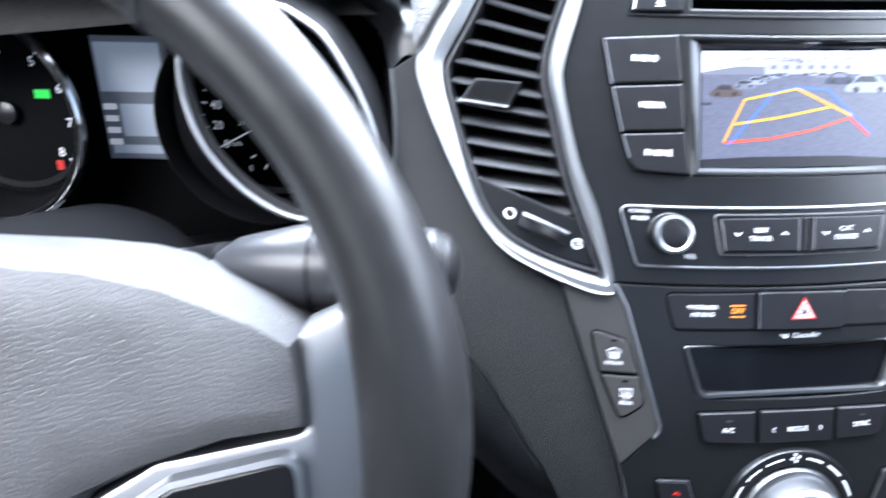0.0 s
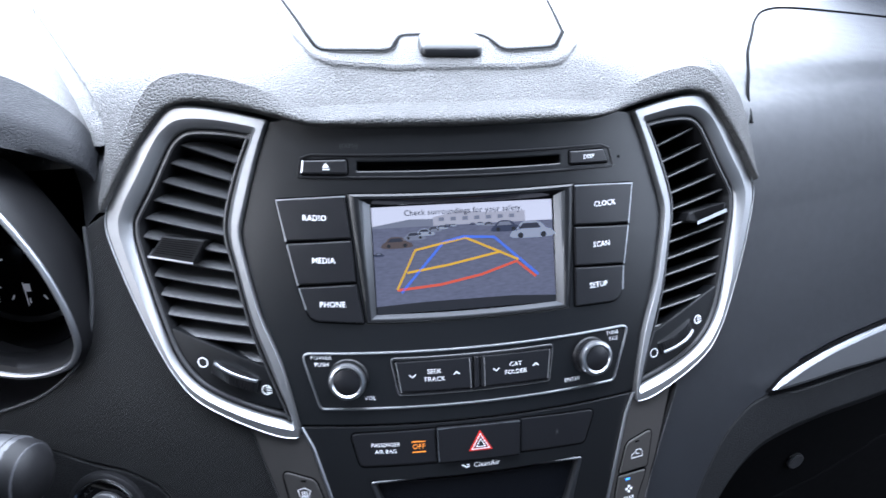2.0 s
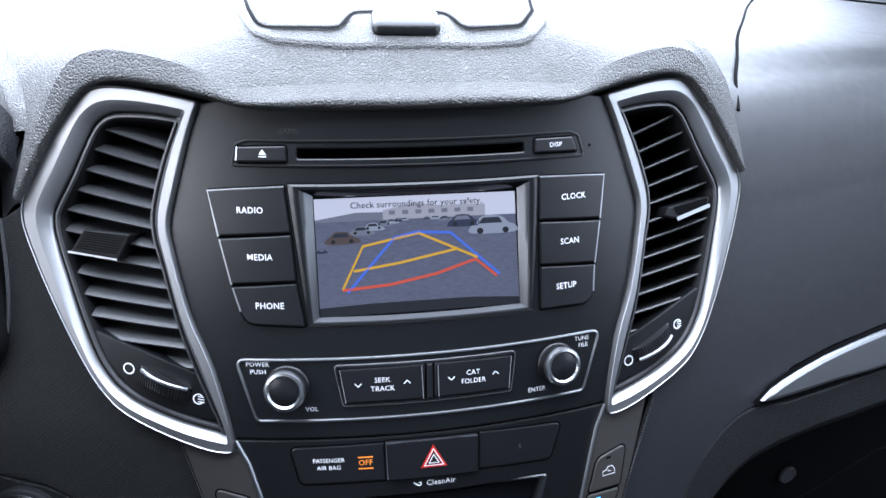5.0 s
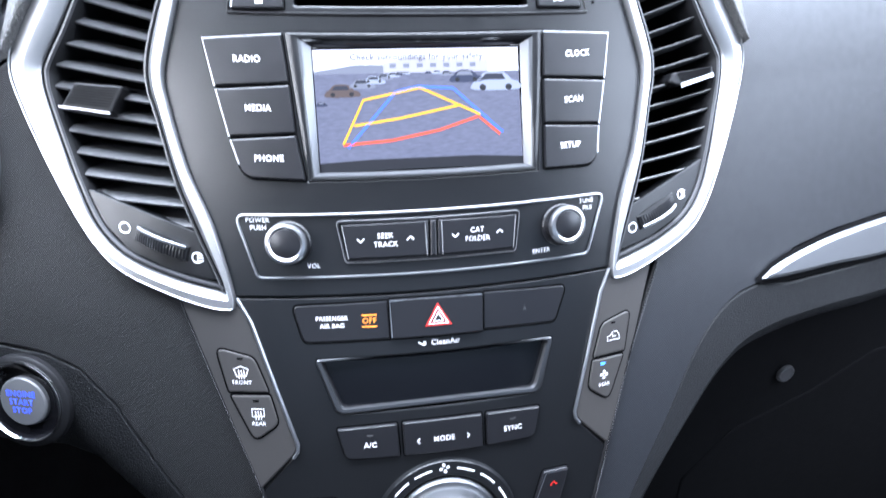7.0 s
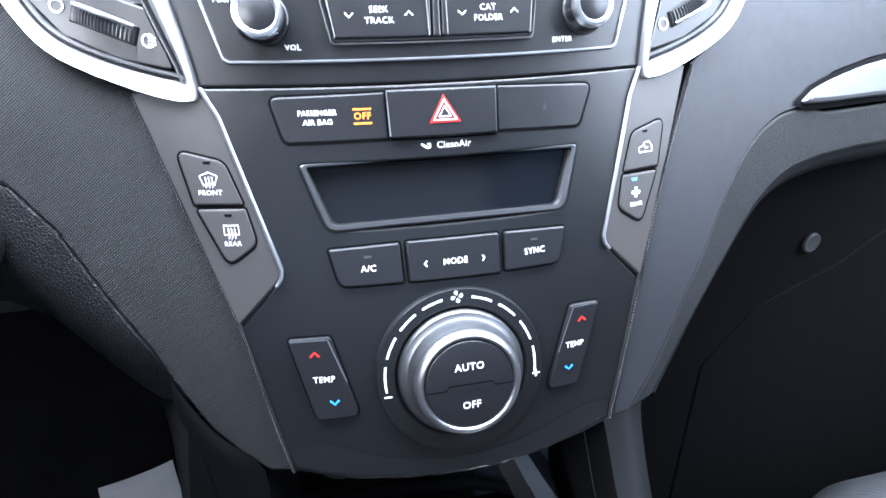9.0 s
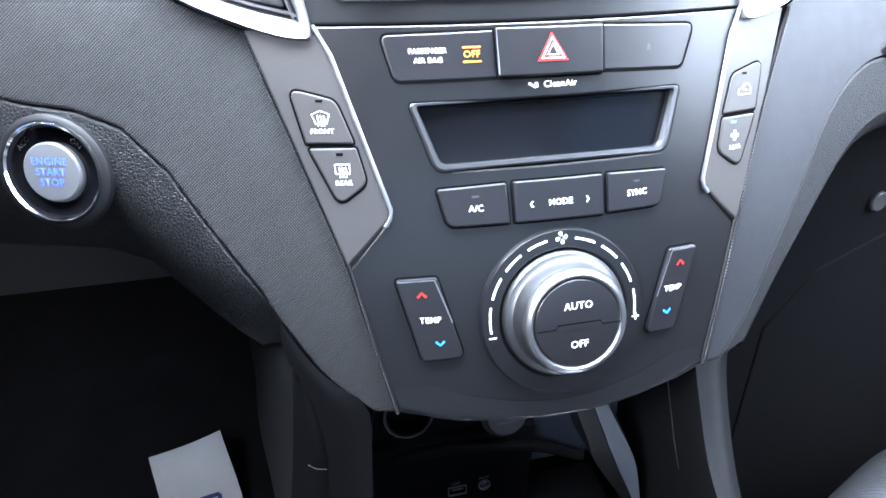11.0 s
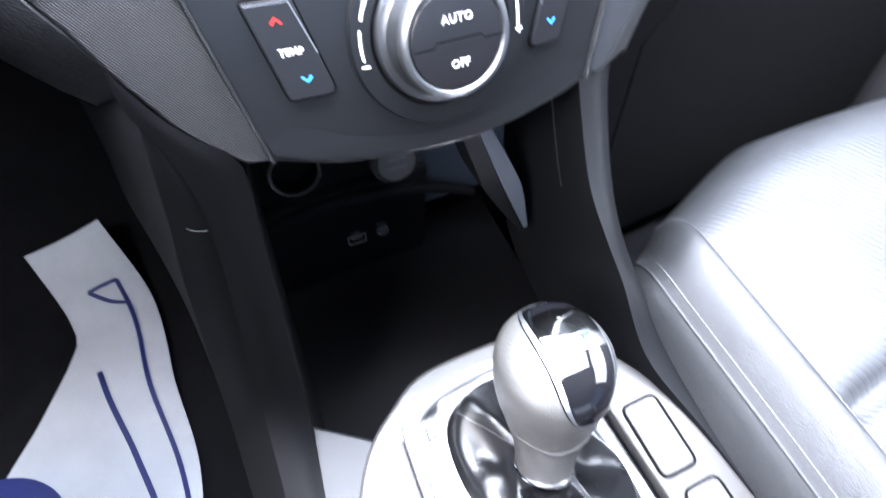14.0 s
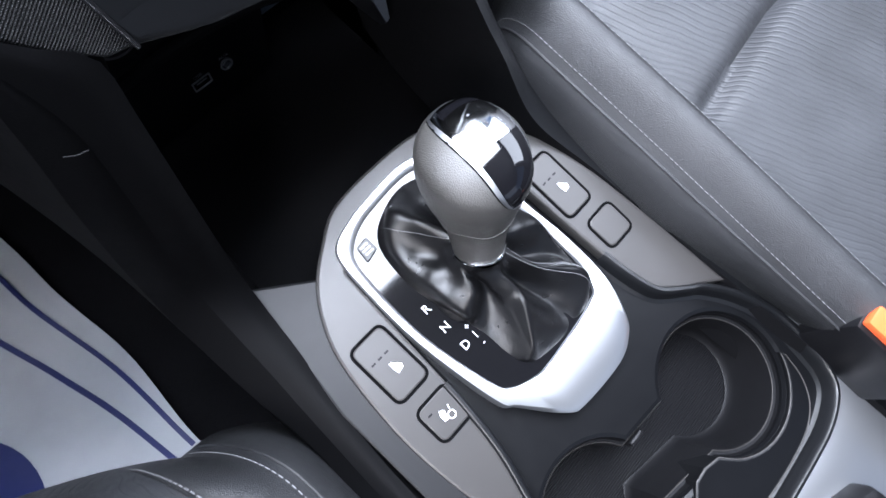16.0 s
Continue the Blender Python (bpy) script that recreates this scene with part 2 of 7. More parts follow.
def offset(pts, d):
    """The outline moved inwards by d."""
    n = len(pts)
    area = sum(pts[i - 1][0] * pts[i][1] - pts[i][0] * pts[i - 1][1] for i in range(n))
    s = 1 if area > 0 else -1
    out = []
    for i in range(n):
        a, b, c = Vector(pts[i - 1]), Vector(pts[i]), Vector(pts[(i + 1) % n])
        u, v = b - a, c - b
        u = u.normalized() if u.length > 1e-9 else v.normalized()
        v = v.normalized() if v.length > 1e-9 else u
        m = Vector((-u.y - v.y, u.x + v.x))
        m = m.normalized() if m.length > 1e-6 else Vector((-u.y, u.x))
        k = max(0.5, m.dot(Vector((-u.y, u.x))))
        out.append(tuple(b + s * d / k * m))
    return out


def ring(name, pts, profile, mat, parent, label="", step=0.006, to=P, split=40):
    """A band round a closed outline; profile: (inwards, height) from its outside to its inside."""
    pts = dense(pts, step)
    bm = bmesh.new()
    rows = [[bm.verts.new(to(x, z, h)) for x, z in offset(pts, d)] for d, h in profile]
    n = len(pts)
    for a, b in zip(rows, rows[1:]):
        for i in range(n):
            bm.faces.new((a[i], a[(i + 1) % n], b[(i + 1) % n], b[i]))
    return link(name, bm, mat, parent, label, split=split)


def slab(name, pts, h0, h1, mat, parent, label="", bevel=0.0008, to=P, step=0.012, cell=0.014):
    """A raised piece with a softened rim on the skin of the stack."""
    pts = dense(pts, step)
    n = len(pts)
    bm = bmesh.new()
    b = min(bevel, abs(h1 - h0))
    rows = []
    for d, h in ((0, h0), (0, h1 - b), (b * 0.3, h1 - b * 0.3), (b, h1)):
        rows.append([bm.verts.new((x, z, h)) for x, z in offset(pts, d)])
    for r, q in zip(rows, rows[1:]):
        for i in range(n):
            bm.faces.new((r[i], r[(i + 1) % n], q[(i + 1) % n], q[i]))
    top = bm.faces.new(rows[-1])
    xs, zs = [p[0] for p in pts], [p[1] for p in pts]
    geom = [top, *top.edges, *top.verts]
    for axis, lo, hi in ((0, min(xs), max(xs)), (1, min(zs), max(zs))):
        k = int((hi - lo) / cell)
        for j in range(1, k + 1):
            co, no = [0, 0, 0], [0, 0, 0]
            co[axis], no[axis] = lo + (hi - lo) * j / (k + 1), 1
            faces = [f for f in bm.faces if f.is_valid and abs(f.normal.z) > 0.9 or len(f.verts) > 4]
            g = {e for f in faces for e in f.edges} | {v for f in faces for v in f.verts} | set(faces)
            bmesh.ops.bisect_plane(bm, geom=list(g), plane_co=co, plane_no=no, dist=1e-6)
    bmesh.ops.triangulate(bm, faces=[f for f in bm.faces if len(f.verts) > 4])
    for v in bm.verts:
        v.co = to(*v.co)
    return link(name, bm, mat, parent, label, split=16 if bevel < 0.003 else 35)


def smooth_curve(pts, n):
    """n points evenly along a Catmull-Rom curve through pts."""
    p = [Vector(a) for a in pts]
    p = [2 * p[0] - p[1]] + p + [2 * p[-1] - p[-2]]
    fine = []
    for i in range(1, len(p) - 2):
        for k in range(12):
            t = k / 12
            a, b, c, d = p[i - 1], p[i], p[i + 1], p[i + 2]
            fine.append(0.5 * ((2 * b) + (c - a) * t + (2 * a - 5 * b + 4 * c - d) * t * t + (3 * b - a - 3 * c + d) * t ** 3))
    fine.append(p[-2])
    acc = [0.0]
    for a, b in zip(fine, fine[1:]):
        acc.append(acc[-1] + (b - a).length)
    out, j = [], 0
    for k in range(n):
        s = acc[-1] * k / (n - 1)
        while j < len(acc) - 2 and acc[j + 1] < s:
            j += 1
        w = (s - acc[j]) / max(acc[j + 1] - acc[j], 1e-9)
        out.append(fine[j].lerp(fine[j + 1], min(max(w, 0), 1)))
    return out


def loft(name, curves, mat, parent, label="", nu=40, nv=24, thick=0.0, smooth_v=True, closed=False, split=60, even=True):
    """A skin through several curves, smooth along and (if asked) across."""
    rows = [smooth_curve(c, nu) for c in curves]
    if smooth_v:
        cols = [smooth_curve([r[i] for r in rows], nv) for i in range(nu)]
    else:
        cols = [[r[i] for r in rows] for i in range(nu)]
    bm = bmesh.new()
    g = [[bm.verts.new(p) for p in c] for c in cols]
    for a, b in zip(g, g[1:]):
        for i in range(len(a) - 1):
            bm.faces.new((a[i], b[i], b[i + 1], a[i + 1]))
    if thick:
        bmesh.ops.recalc_face_normals(bm, faces=bm.faces[:])
        bmesh.ops.solidify(bm, geom=bm.faces[:], thickness=thick)
    return link(name, bm, mat, parent, label, split=split)


def tube(name, pts, r, mat, parent, label="", sides=10, closed=False, caps=True):
    """A round bar along points; r one radius or one for each point."""
    pts = [Vector(p) for p in pts]
    n = len(pts)
    bm = bmesh.new()
    rows, up = [], Vector((0.123, 0.2, 0.97))
    for i, p in enumerate(pts):
        a = pts[i - 1] if i or closed else p
        b = pts[(i + 1) % n] if i < n - 1 or closed else p
        d = (b - a).normalized()
        u = (up - d * up.dot(d)).normalized()
        up = u
        v = d.cross(u)
        rr = r[i] if isinstance(r, (list, tuple)) else r
        rows.append([bm.verts.new(p + rr * (math.cos(t) * u + math.sin(t) * v)) for t in [2 * math.pi * k / sides for k in range(sides)]])
    pairs = list(zip(rows, rows[1:])) + ([(rows[-1], rows[0])] if closed else [])
    for a, b in pairs:
        for k in range(sides):
            bm.faces.new((a[k], a[(k + 1) % sides], b[(k + 1) % sides], b[k]))
    if caps and not closed:
        bm.faces.new(rows[0])
        bm.faces.new(rows[-1])
    return link(name, bm, mat, parent, label)


def turned(name, profile, mat, parent, to, label="", sides=48, cap=True, split=35):
    """A turned piece: profile of (radius, height) about the origin of the map."""
    bm = bmesh.new()
    rows = [[bm.verts.new(to(r * math.cos(2 * math.pi * k / sides), r * math.sin(2 * math.pi * k / sides), h)) for k in range(sides)] for r, h in profile]
    for a, b in zip(rows, rows[1:]):
        for k in range(sides):
            bm.faces.new((a[k], a[(k + 1) % sides], b[(k + 1) % sides], b[k]))
    if cap:
        bm.faces.new(rows[-1])
    return link(name, bm, mat, parent, label, split=split)


def circle(cx, cz, r, n=32, sx=1.0, sz=1.0):
    return [(cx + sx * r * math.cos(2 * math.pi * k / n), cz + sz * r * math.sin(2 * math.pi * k / n)) for k in range(n)]


def lettering(text, x, z, size, parent, mat=None, to=P, h=0.0, zscale=0.885, turn=0.0, name="lettering", align="CENTER", bold=0.0, squeeze=1.0):
    """Printed words in Blender's own font, laid on a face."""
    c = bpy.data.curves.new(name, "FONT")
    c.body, c.size, c.align_x, c.align_y = text, size * 1.38, align, "CENTER"
    c.resolution_u, c.offset, c.space_character = 2, bold * size, 1.05
    ob = bpy.data.objects.new(name, c)
    scene.collection.objects.link(ob)
    me = bpy.data.meshes.new_from_object(ob)
    bpy.data.objects.remove(ob)
    bm = bmesh.new()
    bm.from_mesh(me)
    bpy.data.meshes.remove(me)
    ca, sa = math.cos(radians(turn)), math.sin(radians(turn))
    for v in bm.verts:
        u, w = v.co.x * squeeze, v.co.y
        v.co = to(x + u * ca - w * sa, z + (u * sa + w * ca) * zscale, h + 0.00025)
    return link(name, bm, mat or WHITE, parent, smooth=False)


def stroke(name, pts, w, parent, mat=None, to=P, h=0.0, zscale=0.885, closed=False):
    """A printed line of width w through points (x, z)."""
    bm = bmesh.new()
    n = len(pts)
    v2 = [Vector((p[0], p[1] / zscale)) for p in pts]
    rows = []
    for i in range(n):
        a = v2[i - 1] if (i or closed) else v2[i]
        b = v2[(i + 1) % n] if (i < n - 1 or closed) else v2[i]
        d = (b - a).normalized()
        m = Vector((-d.y, d.x)) * w / 2
        rows.append([bm.verts.new(to(q.x, q.y * zscale, h + 0.0003)) for q in (v2[i] - m, v2[i] + m)])
    for a, b in list(zip(rows, rows[1:])) + ([(rows[-1], rows[0])] if closed else []):
        bm.faces.new((a[0], b[0], b[1], a[1]))
    return link(name, bm, mat or WHITE, parent, smooth=False)


def patch(name, pts, parent, mat, to=P, h=0.0):
    """A flat printed shape."""
    bm = bmesh.new()
    f = bm.faces.new([bm.verts.new(to(x, z, h + 0.0003)) for x, z in pts])
    bmesh.ops.triangulate(bm, faces=[f])
    return link(name, bm, mat, parent, smooth=False)


def mirror(pts):
    return [(-x, z) for x, z in pts]


def box(name, x0, x1, ya, yb, z0, z1, mat, parent, bevel=0.003, label=""):
    bm = bmesh.new()
    bmesh.ops.create_cube(bm, size=1)
    for v in bm.verts:
        v.co = Vector(((x0 + x1) / 2 + v.co.x * (x1 - x0), (ya + yb) / 2 + v.co.y * (yb - ya), (z0 + z1) / 2 + v.co.z * (z1 - z0)))
    if bevel:
        bmesh.ops.bevel(bm, geom=bm.edges[:], offset=bevel, segments=2, affect="EDGES", profile=0.6)
    return link(name, bm, mat, parent, label)


def seam_line(name, line, w, mat, parent):
    """A row of stitches in one mesh."""
    bm = bmesh.new()
    for k in range(len(line) - 1):
        a, b = line[k], line[k].lerp(line[k + 1], 0.62)
        d = (b - a).normalized()
        s = d.cross(Vector((0.5, 0, 0.87))).normalized() * w
        u = d.cross(s).normalized() * w * 0.6
        v = [bm.verts.new(p) for p in (a - s, a + s, b + s, b - s, a + u, b + u)]
        bm.faces.new((v[0], v[4], v[5], v[3]))
        bm.faces.new((v[4], v[1], v[2], v[5]))
        bm.faces.new((v[0], v[1], v[4]))
        bm.faces.new((v[3], v[5], v[2]))
    return link(name, bm, mat, parent, smooth=False)


def onto(ob, pts, d, lift):
    """Points dropped along d on an object's skin, raised a little towards where they came from."""
    bm = bmesh.new()
    bm.from_mesh(ob.data)
    tree = BVHTree.FromBMesh(bm)
    bm.free()
    out = []
    for p in pts:
        hit = tree.ray_cast(Vector(p), Vector(d).normalized())[0]
        if hit:
            out.append(hit - Vector(d).normalized() * lift)
    return out


def plate(name, pts, holes, h0, h1, mat, parent, label="", bevel=0.0008, cell=0.012, to=P, rim=0.003):
    """A face with openings through it, with softened rims."""
    bm = bmesh.new()
    loops = [(dense(pts, 0.008), 1)] + [(dense(o, 0.006), -1) for o in holes]
    edges = []
    for o, s in loops:
        n, rows = len(o), []
        low = h0 if s > 0 else h1 - rim
        for d, h in ((0, low), (0, h1 - bevel), (s * bevel * 0.3, h1 - bevel * 0.3), (s * bevel, h1)):
            rows.append([bm.verts.new((x, z, h)) for x, z in offset(o, d)])
        for r, q in zip(rows, rows[1:]):
            for i in range(n):
                bm.faces.new((r[i], r[(i + 1) % n], q[(i + 1) % n], q[i]))
        v = rows[-1]
        edges += [bm.edges.get((v[i], v[(i + 1) % n])) for i in range(n)]
    bmesh.ops.triangle_fill(bm, edges=edges, use_beauty=True, use_dissolve=False, normal=(0, 0, 1))
    xs, zs = [p[0] for p in pts], [p[1] for p in pts]
    for axis, lo, hi in ((0, min(xs), max(xs)), (1, min(zs), max(zs))):
        k = int((hi - lo) / cell)
        for j in range(1, k + 1):
            co, no = [0, 0, 0], [0, 0, 0]
            co[axis], no[axis] = lo + (hi - lo) * j / (k + 1) + 0.00013, 1
            faces = [f for f in bm.faces if len(f.verts) == 3 or all(abs(v.co.z - h1) < 1e-7 for v in f.verts)]
            g = {e for f in faces for e in f.edges} | {v for f in faces for v in f.verts} | set(faces)
            bmesh.ops.bisect_plane(bm, geom=list(g), plane_co=co, plane_no=no, dist=1e-6)
    bmesh.ops.triangulate(bm, faces=[f for f in bm.faces if len(f.verts) > 4])
    for v in bm.verts:
        v.co = to(*v.co)
    return link(name, bm, mat, parent, label, split=14)


def closed_curve(pts, k=5):
    out, n = [], len(pts)
    for i in range(n):
        a, b, c, d = (Vector(pts[(i + j) % n]) for j in (-1, 0, 1, 2))
        for q in range(k):
            t = q / k
            out.append(tuple(0.5 * ((2 * b) + (c - a) * t + (2 * a - 5 * b + 4 * c - d) * t * t + (3 * b - a - 3 * c + d) * t ** 3)))
    return out


def band(name, outer, inner, profile, mat, parent, label="", to=P, k=5, smooth=True, split=40):
    """A frame between two outlines whose points go in pairs; profile: (share of the way in, height)."""
    if smooth:
        outer, inner = closed_curve(outer, k), closed_curve(inner, k)
    bm = bmesh.new()
    n = len(outer)
    rows = [[bm.verts.new(to(o[0] + (i[0] - o[0]) * t, o[1] + (i[1] - o[1]) * t, h)) for o, i in zip(outer, inner)] for t, h in profile]
    for a, b in zip(rows, rows[1:]):
        for i in range(n):
            bm.faces.new((a[i], a[(i + 1) % n], b[(i + 1) % n], b[i]))
    return link(name, bm, mat, parent, label, split=split)


# ---- dashboard: the centre stack ----
head = thing("head_unit", "black car head unit with colour screen, buttons and two silver knobs", "car radio", at=P(0, 0.63))
climate = thing("climate_panel", "black climate control panel with blank display and large dial", "control panel", at=P(0, 0.46))

side_l = [(-0.108, 0.6975), (-0.1151, 0.681), (-0.1236, 0.6552), (-0.127, 0.6423), (-0.1257, 0.6296), (-0.1189, 0.6014), (-0.1091, 0.5767), (-0.1012, 0.5445)]
head_out = [(0.08, 0.703), (-0.08, 0.703)] + side_l + mirror(side_l)[::-1]
screen_hole = [(-0.0665, 0.662), (0.0665, 0.662), (0.0600, 0.597), (-0.0604, 0.597)]
slot = rounded([(-0.0608, 0.6782), (0.0588, 0.6779), (0.0588, 0.6738), (-0.0610, 0.6738)], 0.001)
plate("faceplate", head_out, [screen_hole, slot], -0.012, 0.0, PANEL, head, "satin black faceplate")
ring("disc_slot", slot, [(0, -0.0008), (0.0004, -0.02)], VOID, head, "dark disc slot")
patch("slot_back", [(-0.062, 0.680), (0.060, 0.680), (0.060, 0.672), (-0.062, 0.672)], head, VOID, h=-0.018)
ring("slot_surround", rounded([(-0.0945, 0.6697), (-0.0915, 0.6805), (-0.086, 0.6822), (0.086, 0.6822), (0.0915, 0.680), (0.0945, 0.6690)], 0.002),
     [(0, 0.0002), (0.0004, 0.0008), (0.0010, 0.0008), (0.0014, 0.0002)], BLACK, head)


def button(name, pts, parent, mat=None, up=0.0016, r=0.0012, gap=True, to=P, label="", base=0.0):
    o = rounded(pts, r) if not isinstance(r, (list, tuple)) else rounded(pts, r)
    if gap:
        ring("button_gap", offset(dense(o, 0.004), -0.0009), [(0, base + 0.00014), (0.0010, base + 0.00016)], VOID, parent, to=to)
    return slab(name, o, -0.001, up, mat or BUTTON, parent, label, 0.0007, to=to)


b = button("eject_button", [(-0.0905, 0.6786), (-0.0662, 0.6793), (-0.0660, 0.6722), (-0.0912, 0.6720)], head)
patch("eject_mark", [(-0.0795, 0.6752), (-0.0757, 0.6752), (-0.0776, 0.6776)], b, WHITE, h=0.0016)
patch("eject_bar", [(-0.0795, 0.6740), (-0.0757, 0.6740), (-0.0757, 0.6746), (-0.0795, 0.6746)], b, WHITE, h=0.0016)
stroke("edge_line", [(-0.0910, 0.6724), (-0.0900, 0.6785)], 0.0007, b, h=0.0016)
b = button("disp_button", [(0.0647, 0.6793), (0.0868, 0.6791), (0.0898, 0.6720), (0.0644, 0.6726)], head)
lettering("DISP", 0.0765, 0.6757, 0.0026, b, h=0.0016)
turned("sensor_hole", [(0.0009, 0.0003), (0.0009, 0.0004)], VOID, head, flatmap(P(0.0976, 0.6742), (1, 0.16, 0), (0, 0.45, 0.89)), sides=12)
lettering("((XM))", -0.0645, 0.6862, 0.0026, head, GREY)

left_keys = [("RADIO", [(-0.1066, 0.6589), (-0.0684, 0.6612), (-0.0664, 0.6402), (-0.1026, 0.6384)], -0.0855, 0.6500),
             ("MEDIA", [(-0.1021, 0.6370), (-0.0662, 0.6390), (-0.0650, 0.6181), (-0.0975, 0.6166)], -0.0820, 0.6288),
             ("PHONE", [(-0.0970, 0.6152), (-0.0648, 0.6169), (-0.0618, 0.5972), (-0.0918, 0.5985)], -0.0785, 0.6068)]
right_keys = [("CLOCK", [(0.0664, 0.6612), (0.1056, 0.6592), (0.1020, 0.6380), (0.0655, 0.6404)], 0.0855, 0.6500),
              ("SCAN", [(0.0654, 0.6392), (0.1016, 0.6366), (0.0976, 0.6165), (0.0648, 0.6187)], 0.0822, 0.6285),
              ("SETUP", [(0.0647, 0.6176), (0.0972, 0.6152), (0.0945, 0.5965), (0.0640, 0.5972)], 0.0790, 0.6070)]
for word, o, x, z in left_keys + right_keys:
    low = word in ("PHONE", "SETUP")
    r = [0.0012, 0.0008, 0.0008, 0.008 if low else 0.0008] if x < 0 else [0.0008, 0.0012, 0.008 if low else 0.0008, 0.0008]
    b = button("key", o, head, up=0.0022, r=r)
    lettering(word, x, z, 0.0033, b, h=0.0022, bold=0.012, squeeze=0.92)
    e = [o[3], o[0], o[1]] if x < 0 else [o[0], o[1], o[2]]
    if low:
        e = [(o[3][0] - 0.002, o[3][1] + 0.006), o[0]] if x < 0 else [o[1], (o[2][0] + 0.0015, o[2][1] + 0.006)]
    if word in ("MEDIA", "SCAN"):
        e = e[:2] if x < 0 else e[1:]
    stroke("edge_line", [(p[0] * 0.995, p[1] - 0.0003) for p in e], 0.0009, b, SILVER, h=0.0019)

# screen with its sloping silver surround
inner = [(-0.0547, 0.6568), (0.0547, 0.6568), (0.0535, 0.6008), (-0.0547, 0.6008)]
for i, nm in enumerate(("top", "right", "bottom", "left")):
    j = (i + 1) % 4
    # Top slope is gloss black: the shading there is put into its colour.
    for piece, prof, mat in (("screen_bezel", ((0, 0.0004), (0.2, 0.0012), (0.42, 0.0010), (0.50, 0.0004)), PANEL), ("screen_frame", ((0.46, 0.0005), (0.54, 0.0005), (0.70, -0.0006), (1.0, -0.0032)), GLOSS if i == 0 else FRAMEM)):
        bm = bmesh.new()
        q = []
        for t, h in prof:
            a = [screen_hole[i][c] + (inner[i][c] - screen_hole[i][c]) * t for c in (0, 1)]
            c2 = [screen_hole[j][c] + (inner[j][c] - screen_hole[j][c]) * t for c in (0, 1)]
            q.append([bm.verts.new(P(a[0] + (c2[0] - a[0]) * k / 8, a[1] + (c2[1] - a[1]) * k / 8, h)) for k in range(9)])
        for r0, r1 in zip(q, q[1:]):
            for k in range(8):
                bm.faces.new((r0[k], r0[k + 1], r1[k + 1], r1[k]))
        link(piece, bm, mat, head, "satin silver slope round the screen" if mat is FRAMEM else "")

# picture of the reversing camera: car park, guide lines and a warning
SCREENS = {n: material("screen_" + n, (0.01, 0.01, 0.012), 0.3, emit=c, power=3.0 * p) for n, c, p in (
    ("sky", (0.80, 0.82, 0.95), 0.85), ("lot", (0.20, 0.22, 0.32), 0.75), ("far", (0.22, 0.24, 0.31), 0.8), ("dark", (0.02, 0.025, 0.045), 0.7),
    ("red", (0.85, 0.10, 0.04), 0.9), ("yellow", (0.90, 0.50, 0.02), 0.9), ("blue", (0.08, 0.20, 0.90), 0.9),
    ("car_dark", (0.03, 0.04, 0.085), 0.8), ("car_light", (0.36, 0.40, 0.50), 0.85), ("car_brown", (0.10, 0.07, 0.06), 0.8), ("wall", (0.48, 0.48, 0.55), 0.85), ("black", (0.01, 0.012, 0.016), 0.3))}
lot = SCREENS["lot"].node_tree
mix_e = lot.nodes.new("ShaderNodeMix")
mix_e.data_type = "RGBA"
mix_e.inputs[6].default_value, mix_e.inputs[7].default_value = (0.09, 0.10, 0.165, 1), (0.22, 0.235, 0.33, 1)
lot.links.new(noise_node(SCREENS["lot"], coords(SCREENS["lot"], (60, 60, 240)), 4.0, 6), mix_e.inputs[0])
lot.links.new(mix_e.outputs[2], lot.nodes["Principled BSDF"].inputs["Emission Color"])
SF = flatmap(P(0, 0.6288, -0.0054), (1, 0, 0), P(0, 0.6388) - P(0, 0.6188))


def S(u, v, h=0.0):
    """Screen picture: u, v from 0 to 1, from its lower left corner."""
    return SF(-0.0545 + 0.108 * u, -0.0312 + 0.0625 * v, h)


screen = slab("screen", [(-0.0556, -0.0322), (0.0556, -0.0322), (0.0556, 0.0322), (-0.0556, 0.0322)], -0.004, -0.0003, GLOSS, head, "lit colour screen with reversing camera picture", 0.0002, to=SF, cell=0.2)


def shown(name, pts, key, h):
    return patch(name, pts, screen, SCREENS[key], to=S, h=h)


shown("sky_picture", [(0.004, 0.80), (0.996, 0.80), (0.996, 0.995), (0.004, 0.995)], "sky", 0.0)
shown("ground_picture", [(0.004, 0.085), (0.996, 0.075), (0.996, 0.80), (0.004, 0.80)], "lot", 0.00005)
shown("bumper_picture", [(0.004, 0.01), (0.996, 0.01), (0.996, 0.075), (0.75, 0.10), (0.25, 0.10), (0.004, 0.085)], "black", 0.0001)
shown("building_picture", [(0.33, 0.80), (0.84, 0.80), (0.84, 0.90), (0.60, 0.905), (0.48, 0.93), (0.33, 0.88)], "wall", 0.0001)
for k in range(7):
    u = 0.36 + 0.065 * k
    shown("window_picture", [(u, 0.84), (u + 0.03, 0.84), (u + 0.03, 0.875), (u, 0.875)], "far", 0.00015)
shown("hedge_picture", [(0.004, 0.80), (0.33, 0.80), (0.33, 0.865), (0.20, 0.87), (0.004, 0.82)], "far", 0.0001)


